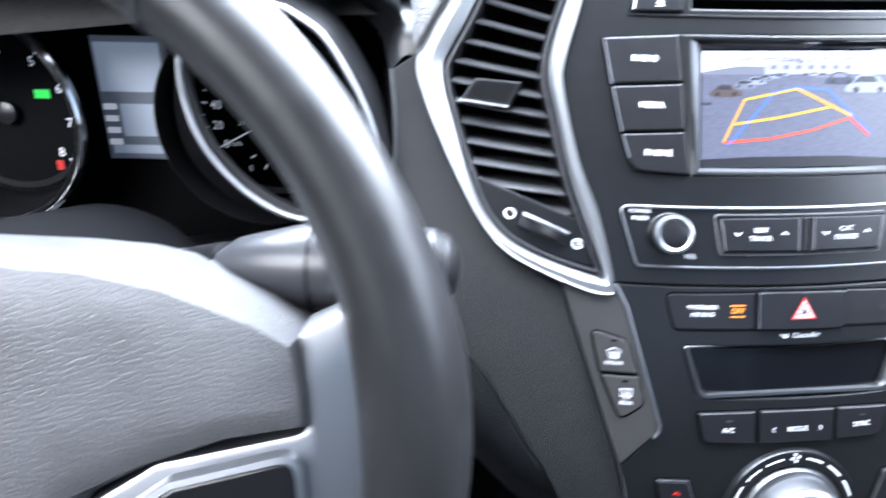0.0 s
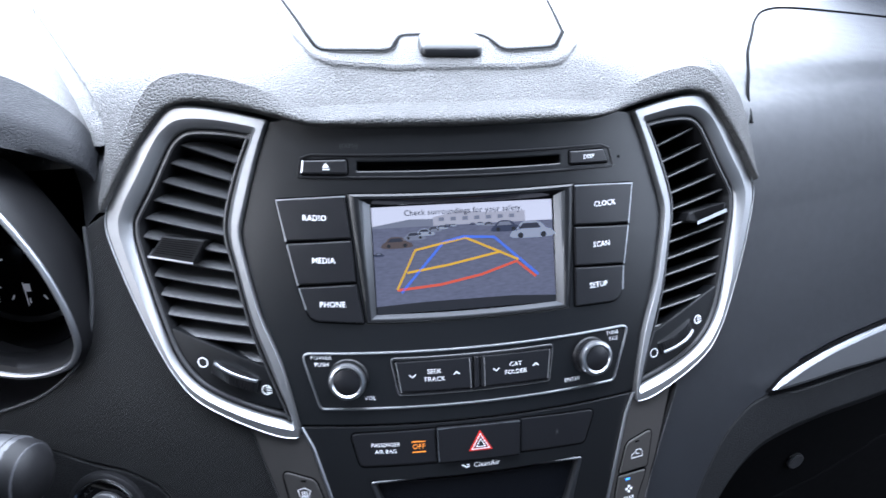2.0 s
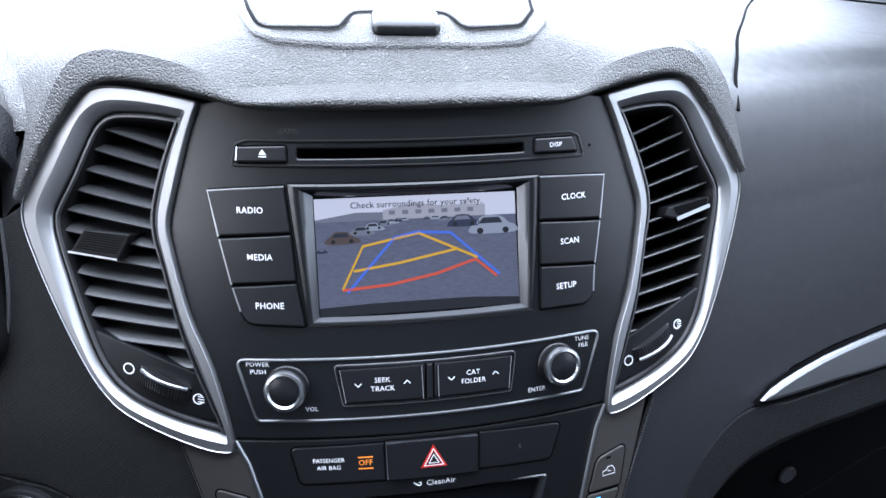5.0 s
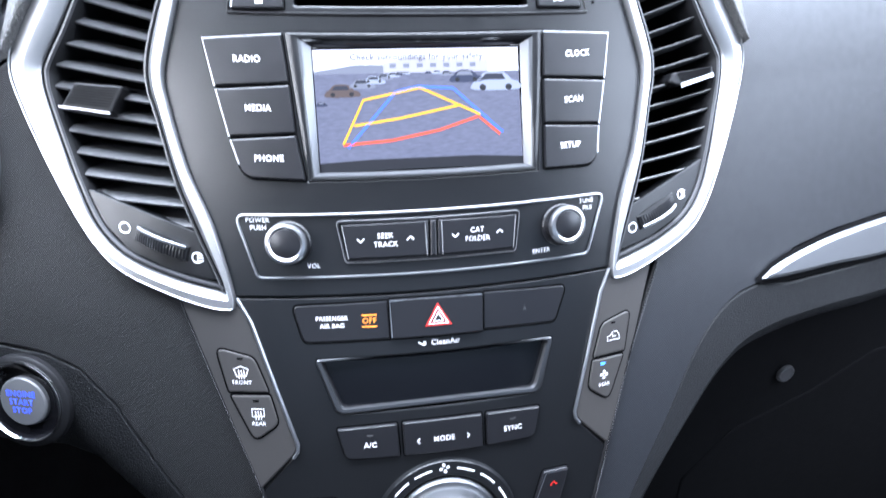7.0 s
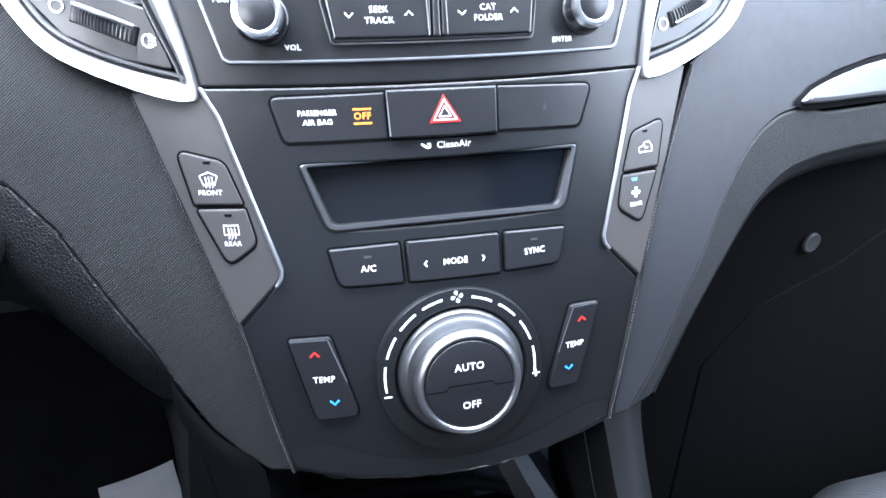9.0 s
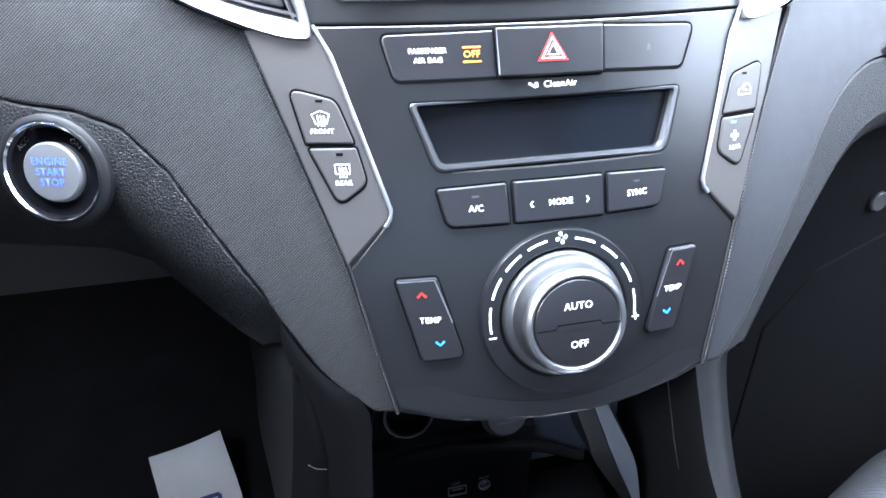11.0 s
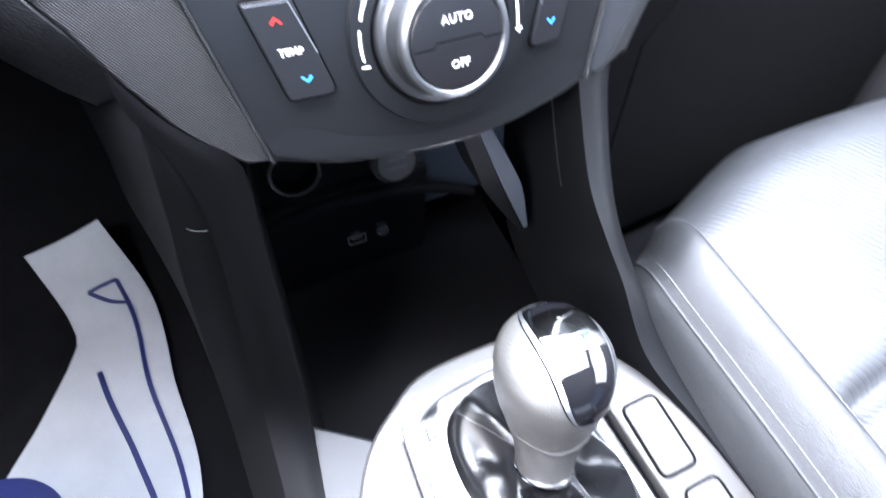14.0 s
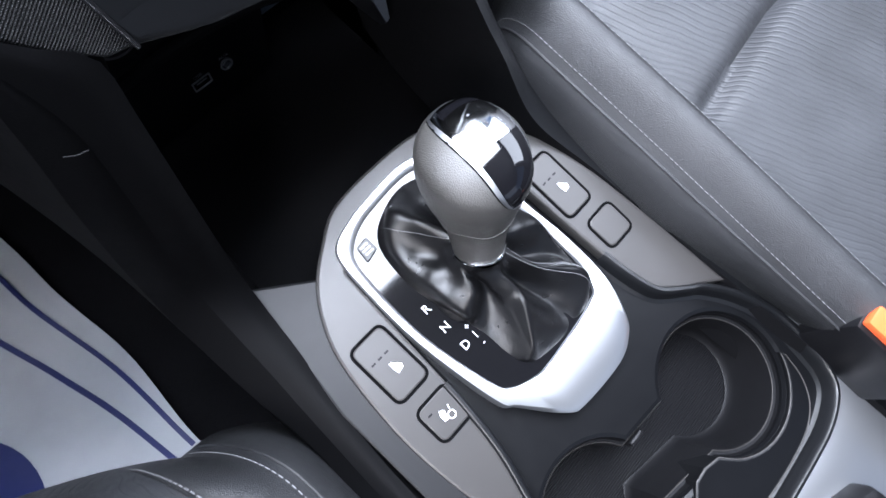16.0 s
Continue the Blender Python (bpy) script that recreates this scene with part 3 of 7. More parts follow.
def car_picture(u, v, w, key, wheels=True):
    hgt = w * 0.66
    o = closed_curve([(u, v), (u + w, v), (u + w, v + hgt * 0.42), (u + 0.86 * w, v + hgt * 0.56), (u + 0.68 * w, v + hgt * 0.96), (u + 0.28 * w, v + hgt), (u + 0.10 * w, v + hgt * 0.60), (u, v + hgt * 0.42)], 3)
    shown("car_picture", o, key, 0.0002)
    shown("glass_picture", [(u + 0.16 * w, v + hgt * 0.56), (u + 0.72 * w, v + hgt * 0.56), (u + 0.64 * w, v + hgt * 0.9), (u + 0.28 * w, v + hgt * 0.9)], "dark" if key != "car_dark" else "far", 0.00025)
    if wheels:
        for q in (0.2, 0.78):
            shown("tyre_picture", circle(u + q * w, v + 0.02, 0.075 * w, 10, 1, 1.6), "black", 0.0003)


for u, v, w, key in ((0.42, 0.785, 0.035, "car_light"), (0.385, 0.78, 0.045, "car_dark"), (0.345, 0.765, 0.06, "car_light"), (0.295, 0.745, 0.075, "far"), (0.235, 0.715, 0.095, "car_light"), (0.17, 0.68, 0.11, "far"), (0.055, 0.615, 0.15, "car_brown"), (0.005, 0.545, 0.05, "car_dark"),
                     (0.53, 0.79, 0.03, "car_dark"), (0.565, 0.785, 0.045, "car_light"), (0.605, 0.77, 0.06, "far"), (0.655, 0.715, 0.15, "car_dark"), (0.765, 0.645, 0.225, "car_light")):
    car_picture(u, v, w, key)


def guide(nm, pts, key, w):
    q = [(u, v * 0.512) for u, v in pts]
    return stroke(nm, q, w, screen, SCREENS[key], to=lambda u, v, h=0.0: S(u, v / 0.512, h), h=0.0004, zscale=1.0)


guide("blue_guide", [(0.14, 0.20), (0.38, 0.645), (0.49, 0.685), (0.66, 0.665), (0.90, 0.285)], "blue", 0.012)
guide("yellow_guide", [(0.118, 0.23), (0.225, 0.585), (0.50, 0.675), (0.79, 0.44)], "yellow", 0.011)
guide("yellow_line", [(0.175, 0.38), (0.40, 0.43), (0.695, 0.525)], "yellow", 0.011)
guide("red_guide", [(0.118, 0.225), (0.35, 0.25), (0.58, 0.32), (0.78, 0.425), (0.885, 0.27)], "red", 0.012)
lettering("Check surroundings for your safety.", -0.0005, 0.0268, 0.0034, screen, SCREENS["dark"], to=SF, zscale=1.0, h=0.0005, squeeze=0.97, bold=0.01)

# volume and tuning strip
strip = rounded([(-0.0992, 0.5824), (0.1003, 0.5828), (0.0878, 0.5525), (-0.0897, 0.5525)], 0.0045, 6)
ring("strip_frame", strip, [(0, 0.0003), (0.0002, 0.0012), (0.0005, 0.0014), (0.0010, 0.0014), (0.0013, 0.0008), (0.0014, 0.0002)], SILVER, head, "bright silver line")
keys = rounded([(-0.0482, 0.5785), (0.0482, 0.5785), (0.0448, 0.5598), (-0.0446, 0.5598)], 0.0018)
ring("key_frame", keys, [(0, 0.0003), (0.0004, 0.0018), (0.0010, 0.0018), (0.0014, -0.0004)], BLACK, head)
ring("key_line", offset(keys, -0.0006), [(0, 0.0002), (0.0002, 0.0012), (0.0005, 0.0012), (0.0007, 0.0002)], LINE, head)
slab("key_well", offset(keys, 0.0010), -0.002, 0.0003, VOID, head)
for x in (-0.0443, -0.0032, 0.0052, 0.0443):
    stroke("key_edge", [(x * 1.025, 0.5768), (x * 0.975, 0.5614)], 0.0005, head, LINE, h=0.0024)
b = button("seek_button", [(-0.0464, 0.5770), (-0.0014, 0.5775), (-0.0022, 0.5612), (-0.0432, 0.5612)], head, up=0.0022, gap=False)
lettering("SEEK", -0.0240, 0.5714, 0.0027, b, h=0.0022)
lettering("TRACK", -0.0240, 0.5674, 0.0027, b, h=0.0022)
for x, s in ((-0.0365, -1), (-0.0112, 1)):
    stroke("arrow_mark", [(x - 0.0017, 0.5697 - s * 0.0006), (x, 0.5697 + s * 0.0009), (x + 0.0017, 0.5697 - s * 0.0006)], 0.0006, b, h=0.0022)
b = button("folder_button", [(0.0034, 0.5775), (0.0464, 0.5770), (0.0432, 0.5612), (0.0026, 0.5612)], head, up=0.0022, gap=False)
lettering("CAT", 0.0240, 0.5714, 0.0027, b, h=0.0022)
lettering("FOLDER", 0.0240, 0.5674, 0.0027, b, h=0.0022, squeeze=0.95)
for x, s in ((0.0122, -1), (0.0362, 1)):
    stroke("arrow_mark", [(x - 0.0017, 0.5697 - s * 0.0006), (x, 0.5697 + s * 0.0009), (x + 0.0017, 0.5697 - s * 0.0006)], 0.0006, b, h=0.0022)
slab("key_divider", [(-0.0006, 0.5774), (0.0026, 0.5774), (0.0020, 0.5610), (-0.0014, 0.5610)], 0, 0.0026, BUTTON, head)
lettering("POWER", -0.0873, 0.5795, 0.0024, head, bold=0.01)
lettering("PUSH", -0.0872, 0.5760, 0.0024, head, bold=0.01)
lettering("VOL", -0.0610, 0.5585, 0.0024, head)
lettering("TUNE", 0.0882, 0.5793, 0.0024, head)
lettering("FILE", 0.0888, 0.5759, 0.0024, head)
lettering("ENTER", 0.0600, 0.5580, 0.0024, head)


def tangent(x, z):
    """Axes along and up the skin at (x, z)."""
    e = 1e-4
    return flatmap(P(x, z), P(x + e, z) - P(x - e, z), P(x, z + e) - P(x, z - e))


for x, z in ((-0.0724, 0.5692), (0.0720, 0.5694)):
    to = tangent(x, z)
    k = turned("rotary_knob", [(0.0114, 0.0002), (0.0114, 0.0010), (0.0110, 0.0016), (0.0106, 0.0018), (0.0103, 0.0024), (0.0101, 0.0084), (0.0099, 0.0090)], BLACK, head, to, "ribbed knob with silver rim", cap=False)
    turned("knob_rim", [(0.0102, 0.0064), (0.0103, 0.0088), (0.0097, 0.0101), (0.0084, 0.0105), (0.0074, 0.0097)], RIMSILVER, k, to, "polished rim", cap=False)
    turned("knob_face", [(0.0076, 0.0090), (0.0075, 0.0096), (0.0070, 0.0099)], BUTTON, k, to)
    for q in range(40):
        a = 2 * math.pi * q / 40
        bm = bmesh.new()
        c, s = math.cos(a), math.sin(a)
        v = [bm.verts.new(to(r * c - w * s, r * s + w * c, hh)) for hh in (0.0026, 0.0063) for r, w in ((0.0100, -0.0004), (0.0104, 0), (0.0100, 0.0004))]
        bm.faces.new((v[0], v[1], v[4], v[3]))
        bm.faces.new((v[1], v[2], v[5], v[4]))
        link("knurl", bm, BLACK, k, smooth=False)

# climate panel
low_l = [(-0.1010, 0.5439), (-0.0950, 0.5340), (-0.0762, 0.4740), (-0.0778, 0.4690), (-0.0962, 0.4500), (-0.0815, 0.3850), (-0.0622, 0.3803), (-0.0401, 0.3772)]
clim_out = low_l + [(0, 0.3756)] + mirror(low_l)[::-1]
tray = rounded([(-0.0644, 0.5148), (0.0648, 0.5148), (0.0562, 0.4880), (-0.0553, 0.4880)], [0.002, 0.002, 0.006, 0.006])
plate("faceplate", clim_out, [tray], -0.012, 0.0, PANEL, climate, "satin black faceplate")
band_in = rounded([(-0.0608, 0.5136), (0.0610, 0.5136), (0.0523, 0.4908), (-0.0520, 0.4908)], [0.0015, 0.0015, 0.004, 0.004])
band("display_rim", tray, band_in, [(0, 0.0003), (0.3, 0.0012), (0.8, 0.0010), (1.0, -0.0015)], FRAMEM, climate, "silver display rim", smooth=False)
ring("display_edge", band_in, [(0, -0.0012), (0.0004, -0.0040)], BLACK, climate)
slab("climate_display", offset(band_in, -0.0008), -0.010, -0.0034, DISPLAY, climate, "blank dark climate display", 0.0003)
for s in (-1, 1):
    slab("backing", [(s * 0.072, 0.478), (s * 0.102, 0.452), (s * 0.098, 0.440), (s * 0.066, 0.462)], -0.010, -0.0012, BLACK, climate)
air = [(-0.0736, 0.5403), (-0.0250, 0.5412), (-0.0247, 0.5232), (-0.0690, 0.5228)]
b = button("air_bag_lamp", air, climate, up=0.0006, r=[0.003, 0.0008, 0.0008, 0.004])
lettering("PASSENGER", -0.0540, 0.5340, 0.0023, b, h=0.0006, bold=0.012, squeeze=0.95)
lettering("AIR BAG", -0.0540, 0.5305, 0.0023, b, h=0.0006, bold=0.012)
lettering("OFF", -0.0350, 0.5323, 0.0030, b, AMBER, h=0.0006, bold=0.012)
for z in (0.5350, 0.5296):
    stroke("amber_bar", [(-0.0389, z), (-0.0311, z)], 0.0007, b, AMBER, h=0.0006)
b = button("hazard_button", [(-0.0243, 0.5417), (0.0252, 0.5412), (0.0243, 0.5228), (-0.0241, 0.5232)], climate, up=0.0024, r=0.0010)
stroke("edge_line", [(-0.0239, 0.5240), (-0.0240, 0.5412), (0.0248, 0.5408)], 0.0007, b, SILVER, h=0.0022)


def tri(r, cx=0.0006, cz=0.5318):
    return [(cx + r * math.cos(radians(a)), cz + 0.885 * r * math.sin(radians(a))) for a in (90, 210, 330)]


patch("red_triangle", tri(0.0082), b, RED, h=0.0024)
stroke("white_triangle", tri(0.0059), 0.0010, b, h=0.0027, closed=True)
patch("dark_triangle", tri(0.0046), b, BUTTON, h=0.0028)
stroke("white_triangle", tri(0.0030), 0.0009, b, h=0.0031, closed=True)
button("blank_cover", [(0.0262, 0.5415), (0.0738, 0.5395), (0.0660, 0.5222), (0.0252, 0.5236)], climate, up=0.0006, r=[0.0008, 0.003, 0.004, 0.0008])
stroke("blank_mark", [(0.0478, 0.5300), (0.0486, 0.5332), (0.0492, 0.5300), (0.0480, 0.5318), (0.0492, 0.5318)], 0.0005, climate, GREY, h=0.0007)
lettering("CleanAir", 0.0042, 0.5197, 0.0030, climate, bold=0.012)
stroke("leaf_mark", [(-0.0105, 0.5205), (-0.0088, 0.5195), (-0.0076, 0.5188), (-0.0066, 0.5192), (-0.0066, 0.5203), (-0.0078, 0.5203)], 0.0009, climate)
for name, word, o, x in (("ac_button", "A/C", [(-0.0556, 0.4810), (-0.0244, 0.4820), (-0.0238, 0.4655), (-0.0520, 0.4655)], -0.0388),
                         ("mode_button", "MODE", [(-0.0214, 0.4822), (0.0216, 0.4820), (0.0214, 0.4650), (-0.0212, 0.4655)], 0.0003),
                         ("sync_button", "SYNC", [(0.0241, 0.4820), (0.0549, 0.4808), (0.0512, 0.4655), (0.0238, 0.4655)], 0.0385)):
    b = button(name, o, climate, up=0.0022, r=[0.0012, 0.001, 0.001, 0.005] if x < -0.01 else ([0.001, 0.0012, 0.005, 0.001] if x > 0.01 else 0.001))
    lettering(word, x, 0.4725, 0.0030, b, h=0.0022, bold=0.012, squeeze=0.95)
    stroke("edge_line", [(o[0][0] + 0.001, o[0][1] - 0.0003), (o[1][0] - 0.001, o[1][1] - 0.0003)], 0.0006, b, LINE, h=0.0021)
    if word == "MODE":
        for s in (-1, 1):
            stroke("arrow_mark", [(s * 0.0128, 0.4737), (s * 0.0140, 0.4725), (s * 0.0128, 0.4713)], 0.0006, b, h=0.0022)
    else:
        patch("lamp_window", [(x - 0.0018, 0.4778), (x + 0.0018, 0.4778), (x + 0.0014, 0.4769), (x - 0.0014, 0.4769)], b, GREY, h=0.0022)
for s, o, tx, rx, bx in ((-1, [(-0.0774, 0.4450), (-0.0587, 0.4453), (-0.0489, 0.4095), (-0.0683, 0.4090)], -0.0632, -0.0661, -0.0596), (1, [(0.0715, 0.4450), (0.0560, 0.4453), (0.0420, 0.4080), (0.0580, 0.4080)], 0.0571, 0.0614, 0.0536)):
    b = button("temperature_button", o, climate, up=0.0024, r=[0.0015, 0.002, 0.003, 0.003])
    stroke("edge_line", [(o[0][0] * 0.985, 0.4441), (o[1][0] * 1.02, 0.4443), (o[1][0] + (o[2][0] - o[1][0]) * 0.55, o[1][1] + (o[2][1] - o[1][1]) * 0.55)], 0.0006, b, SILVER, h=0.0022)
    lettering("TEMP", tx, 0.4273, 0.0030, b, h=0.0024, bold=0.012, squeeze=0.95)
    stroke("red_arrow", [(rx - 0.0020, 0.4374), (rx, 0.4393), (rx + 0.0020, 0.4374)], 0.0011, b, RED, h=0.0024)
    stroke("blue_arrow", [(bx - 0.0020, 0.4178), (bx, 0.4161), (bx + 0.0020, 0.4178)], 0.0011, b, BLUE, h=0.0024)

to = tangent(-0.0006, 0.4243)
dial = turned("fan_dial_ring", [(0.0405, -0.001), (0.0402, 0.0010), (0.0395, 0.0022), (0.0320, 0.0026), (0.0312, 0.0020), (0.0300, -0.001)], PANEL, climate, to, "fan speed ring with white dashes", cap=False, sides=72)
for s in (-1, 1):
    for a0, a1 in ((98, 78), (72, 55), (49, 33), (27, 11)):
        pts = [(0.0360 * s * math.sin(radians(a0 + (a1 - a0) * k / 6)), 0.0360 * math.cos(radians(a0 + (a1 - a0) * k / 6))) for k in range(7)]
        stroke("speed_dash", pts, 0.0011, dial, to=to, h=0.0024, zscale=1.0)
for a in (20, 110, 200, 290):
    c, s = math.cos(radians(a + 90)), math.sin(radians(a + 90))
    patch("fan_mark", [(0.0012 * q * c - r * s, 0.0362 + 0.0012 * q * s + r * c) for q, r in ((0.5, -0.0004), (1.6, -0.0013), (2.5, -0.0006), (2.2, 0.0006), (1.0, 0.0004))], dial, WHITE, to=to, h=0.0026)
stroke("minus_mark", [(-0.0370, -0.0072), (-0.0334, -0.0072)], 0.0009, dial, to=to, h=0.0024, zscale=1.0)
stroke("plus_mark", [(0.0345, -0.0062), (0.0381, -0.0062)], 0.0009, dial, to=to, h=0.0024, zscale=1.0)
stroke("plus_mark", [(0.0363, -0.0080), (0.0363, -0.0044)], 0.0009, dial, to=to, h=0.0024, zscale=1.0)
kn = turned("fan_dial", [(0.0302, -0.001), (0.0300, 0.0032), (0.0290, 0.0045), (0.0272, 0.0050), (0.0262, 0.0058), (0.0256, 0.0105), (0.0246, 0.0140)], FRAMEM, climate, to, "large round fan dial", cap=False, sides=72)
turned("dial_rim", [(0.0245, 0.0125), (0.0244, 0.0156), (0.0236, 0.0173), (0.0221, 0.0182), (0.0212, 0.0181), (0.0206, 0.0172), (0.0200, 0.0166)], DIALSILVER, kn, to, "brushed silver rim", cap=False, sides=72)
turned("dial_face", [(0.0202, 0.0162), (0.0201, 0.0174), (0.0197, 0.0178), (0.017, 0.0182), (0.009, 0.0185), (0.002, 0.0186)], BUTTON, kn, to, sides=48)
lettering("AUTO", 0, 0.0085, 0.0034, kn, to=to, h=0.0188, zscale=1.0, bold=0.012)
lettering("OFF", 0, -0.0093, 0.0034, kn, to=to, h=0.0188, zscale=1.0, bold=0.012)
stroke("dial_gap", [(-0.0196, -0.0012), (-0.011, -0.0012), (-0.010, 0.0006), (0.010, 0.0006), (0.011, -0.0012), (0.0196, -0.0012)], 0.0006, kn, VOID, to=to, h=0.0189, zscale=1.0)
stroke("dial_bar", [(-0.0095, -0.0006), (0.0095, -0.0006)], 0.0011, kn, BUTTON, to=to, h=0.0192, zscale=1.0)

lip_x = (-0.0800, -0.0625, -0.0400, -0.0150, 0.0096, 0.0340, 0.0580, 0.0760)
lip_z = (0.3868, 0.3812, 0.3778, 0.3760, 0.3754, 0.3772, 0.3818, 0.3868)
crease = ((-0.0830, 0.3950), (-0.0660, 0.3975), (-0.0480, 0.3905), (-0.0200, 0.3845), (0.0050, 0.3830), (0.0330, 0.3868), (0.0590, 0.3945), (0.0770, 0.3950))
loft("lower_lip", [[P(x, z, 0.0004) for x, z in crease], [P(x * 0.4 + u * 0.6, z * 0.4 + w * 0.6, 0.0007) for (x, z), u, w in zip(crease, lip_x, lip_z)], [P(u, w + 0.0014, 0.0008) for u, w in zip(lip_x, lip_z)], [P(u, w - 0.0010, -0.0006) for u, w in zip(lip_x, lip_z)], [P(u, w - 0.0008, -0.0130) for u, w in zip(lip_x, lip_z)]], PANEL, climate, "rounded lower lip", nu=50, nv=16)

# switch panels beside the display
for s in (-1, 1):
    sw = thing("switch_panel", "grey slanted switch panel with silver edge beside the climate controls", "switch panel", "switch panels", at=P(s * 0.1, 0.49))
    o = [(s * x, z) for x, z in ((0.1287, 0.5425), (0.1012, 0.5432), (0.0948, 0.5335), (0.0763, 0.4738), (0.0778, 0.4695), (0.0972, 0.4515))]
    slab("panel", rounded(o, [0.0005, 0.0005, 0.002, 0.004, 0.006, 0.001]), -0.006, 0.0012, SATIN, sw, "satin grey panel")
    tube("silver_edge", [P(s * x, z, 0.0012) for x, z in ((0.1005, 0.5438), (0.0945, 0.5330), (0.0852, 0.5030), (0.0760, 0.4738), (0.0766, 0.4702), (0.0790, 0.4672))], 0.0010, SILVER, sw)
    for nm, q in (("upper_button", ((0.1132, 0.5210), (0.0945, 0.5165), (0.0885, 0.5000), (0.1085, 0.5002))), ("lower_button", ((0.1078, 0.4985), (0.0880, 0.4985), (0.0848, 0.4845), (0.0975, 0.4762)))):
        b = button(nm, [(s * x, z) for x, z in q], sw, SATIN, base=0.0012, up=0.0022, r=[0.003, 0.006, 0.001, 0.001] if nm[0] == "u" else [0.001, 0.001, 0.005, 0.004])
        cx, cz = s * sum(x for x, _ in q) / 4, sum(z for _, z in q) / 4
        if nm[0] == "u":
            patch("lamp_window", [(cx - 0.0016, cz + 0.0072), (cx + 0.0016, cz + 0.0072), (cx + 0.0013, cz + 0.0062), (cx - 0.0013, cz + 0.0062)], b, VOID, h=0.0034 - 0.0012)
            if s < 0:
                stroke("screen_mark", [(cx - 0.0036, cz + 0.0018), (cx, cz + 0.0032), (cx + 0.0036, cz + 0.0018), (cx + 0.0022, cz - 0.0018), (cx, cz - 0.0010), (cx - 0.0022, cz - 0.0018)], 0.0005, b, h=0.0022, closed=True)
                for d in (-0.0013, 0, 0.0013):
                    stroke("heat_mark", [(cx + d, cz - 0.0026), (cx + d + 0.0003, cz - 0.0010), (cx + d, cz + 0.0014)], 0.0005, b, h=0.0022)
                lettering("FRONT", cx, cz - 0.0046, 0.0021, b, h=0.0022, bold=0.012)
            else:
                stroke("car_mark", [(cx - 0.0040, cz - 0.0022), (cx - 0.0038, cz), (cx - 0.0018, cz + 0.0004), (cx - 0.0006, cz + 0.0020), (cx + 0.0022, cz + 0.0020), (cx + 0.0036, cz + 0.0002), (cx + 0.0038, cz - 0.0022)], 0.0005, b, h=0.0022, closed=True)
                stroke("loop_mark", [(cx + 0.0015, cz - 0.0004), (cx - 0.0005, cz - 0.0004), (cx - 0.0005, cz + 0.0008)], 0.0005, b, h=0.0022)
        else:
            patch("lamp_window", [(cx - 0.0022, cz + 0.0072), (cx + 0.0010, cz + 0.0072), (cx + 0.0007, cz + 0.0060), (cx - 0.0019, cz + 0.0060)], b, LAMPBLUE if s > 0 else VOID, h=0.0022)
            if s < 0:
                stroke("screen_mark", [(cx - 0.0030, cz + 0.0028), (cx + 0.0030, cz + 0.0028), (cx + 0.0030, cz - 0.0008), (cx - 0.0030, cz - 0.0008)], 0.0006, b, h=0.0022, closed=True)
                for d in (-0.0013, 0, 0.0013):
                    stroke("heat_mark", [(cx + d, cz - 0.0024), (cx + d + 0.0003, cz - 0.0010), (cx + d, cz + 0.0018)], 0.0005, b, h=0.0022)
            else:
                for a in (0, 90, 180, 270):
                    c, sn = math.cos(radians(a)), math.sin(radians(a))
                    patch("fan_mark", [(cx + 0.0012 * (qq * c - r * sn), cz + 0.0008 + 0.0011 * (qq * sn + r * c)) for qq, r in ((0.3, -0.3), (1.7, -0.9), (2.2, 0.3), (1.2, 0.7))], b, WHITE, h=0.0022)
            lettering("REAR", cx, cz - 0.0044, 0.0021, b, h=0.0022, bold=0.012)

# air vents
VO = [(0.1083, 0.6975), (0.1098, 0.6935), (0.1150, 0.681), (0.1236, 0.6552), (0.127, 0.6423), (0.1257, 0.6296), (0.119, 0.6014), (0.109, 0.5767), (0.1012, 0.5440), (0.106, 0.5384), (0.1261, 0.5426), (0.1545, 0.5534),
      (0.1683, 0.5654), (0.1791, 0.5823), (0.19, 0.6041), (0.1987, 0.6246), (0.2034, 0.6399), (0.2005, 0.6532), (0.1908, 0.6696), (0.1800, 0.6855), (0.1712, 0.6957), (0.1590, 0.7028), (0.1400, 0.7034), (0.1125, 0.6992)]
VI = [(0.1185, 0.6905), (0.1200, 0.6868), (0.1274, 0.6705), (0.1342, 0.6500), (0.1348, 0.6372), (0.1316, 0.6242), (0.125, 0.5961), (0.1170, 0.574), (0.1064, 0.5480), (0.111, 0.5472), (0.1331, 0.5523), (0.1561, 0.5612),
      (0.1691, 0.5741), (0.177, 0.5921), (0.1836, 0.6127), (0.1887, 0.6308), (0.1897, 0.6395), (0.1881, 0.6464), (0.1778, 0.6627), (0.1690, 0.6780), (0.1628, 0.6868), (0.1540, 0.6920), (0.1380, 0.6930), (0.1222, 0.6917)]
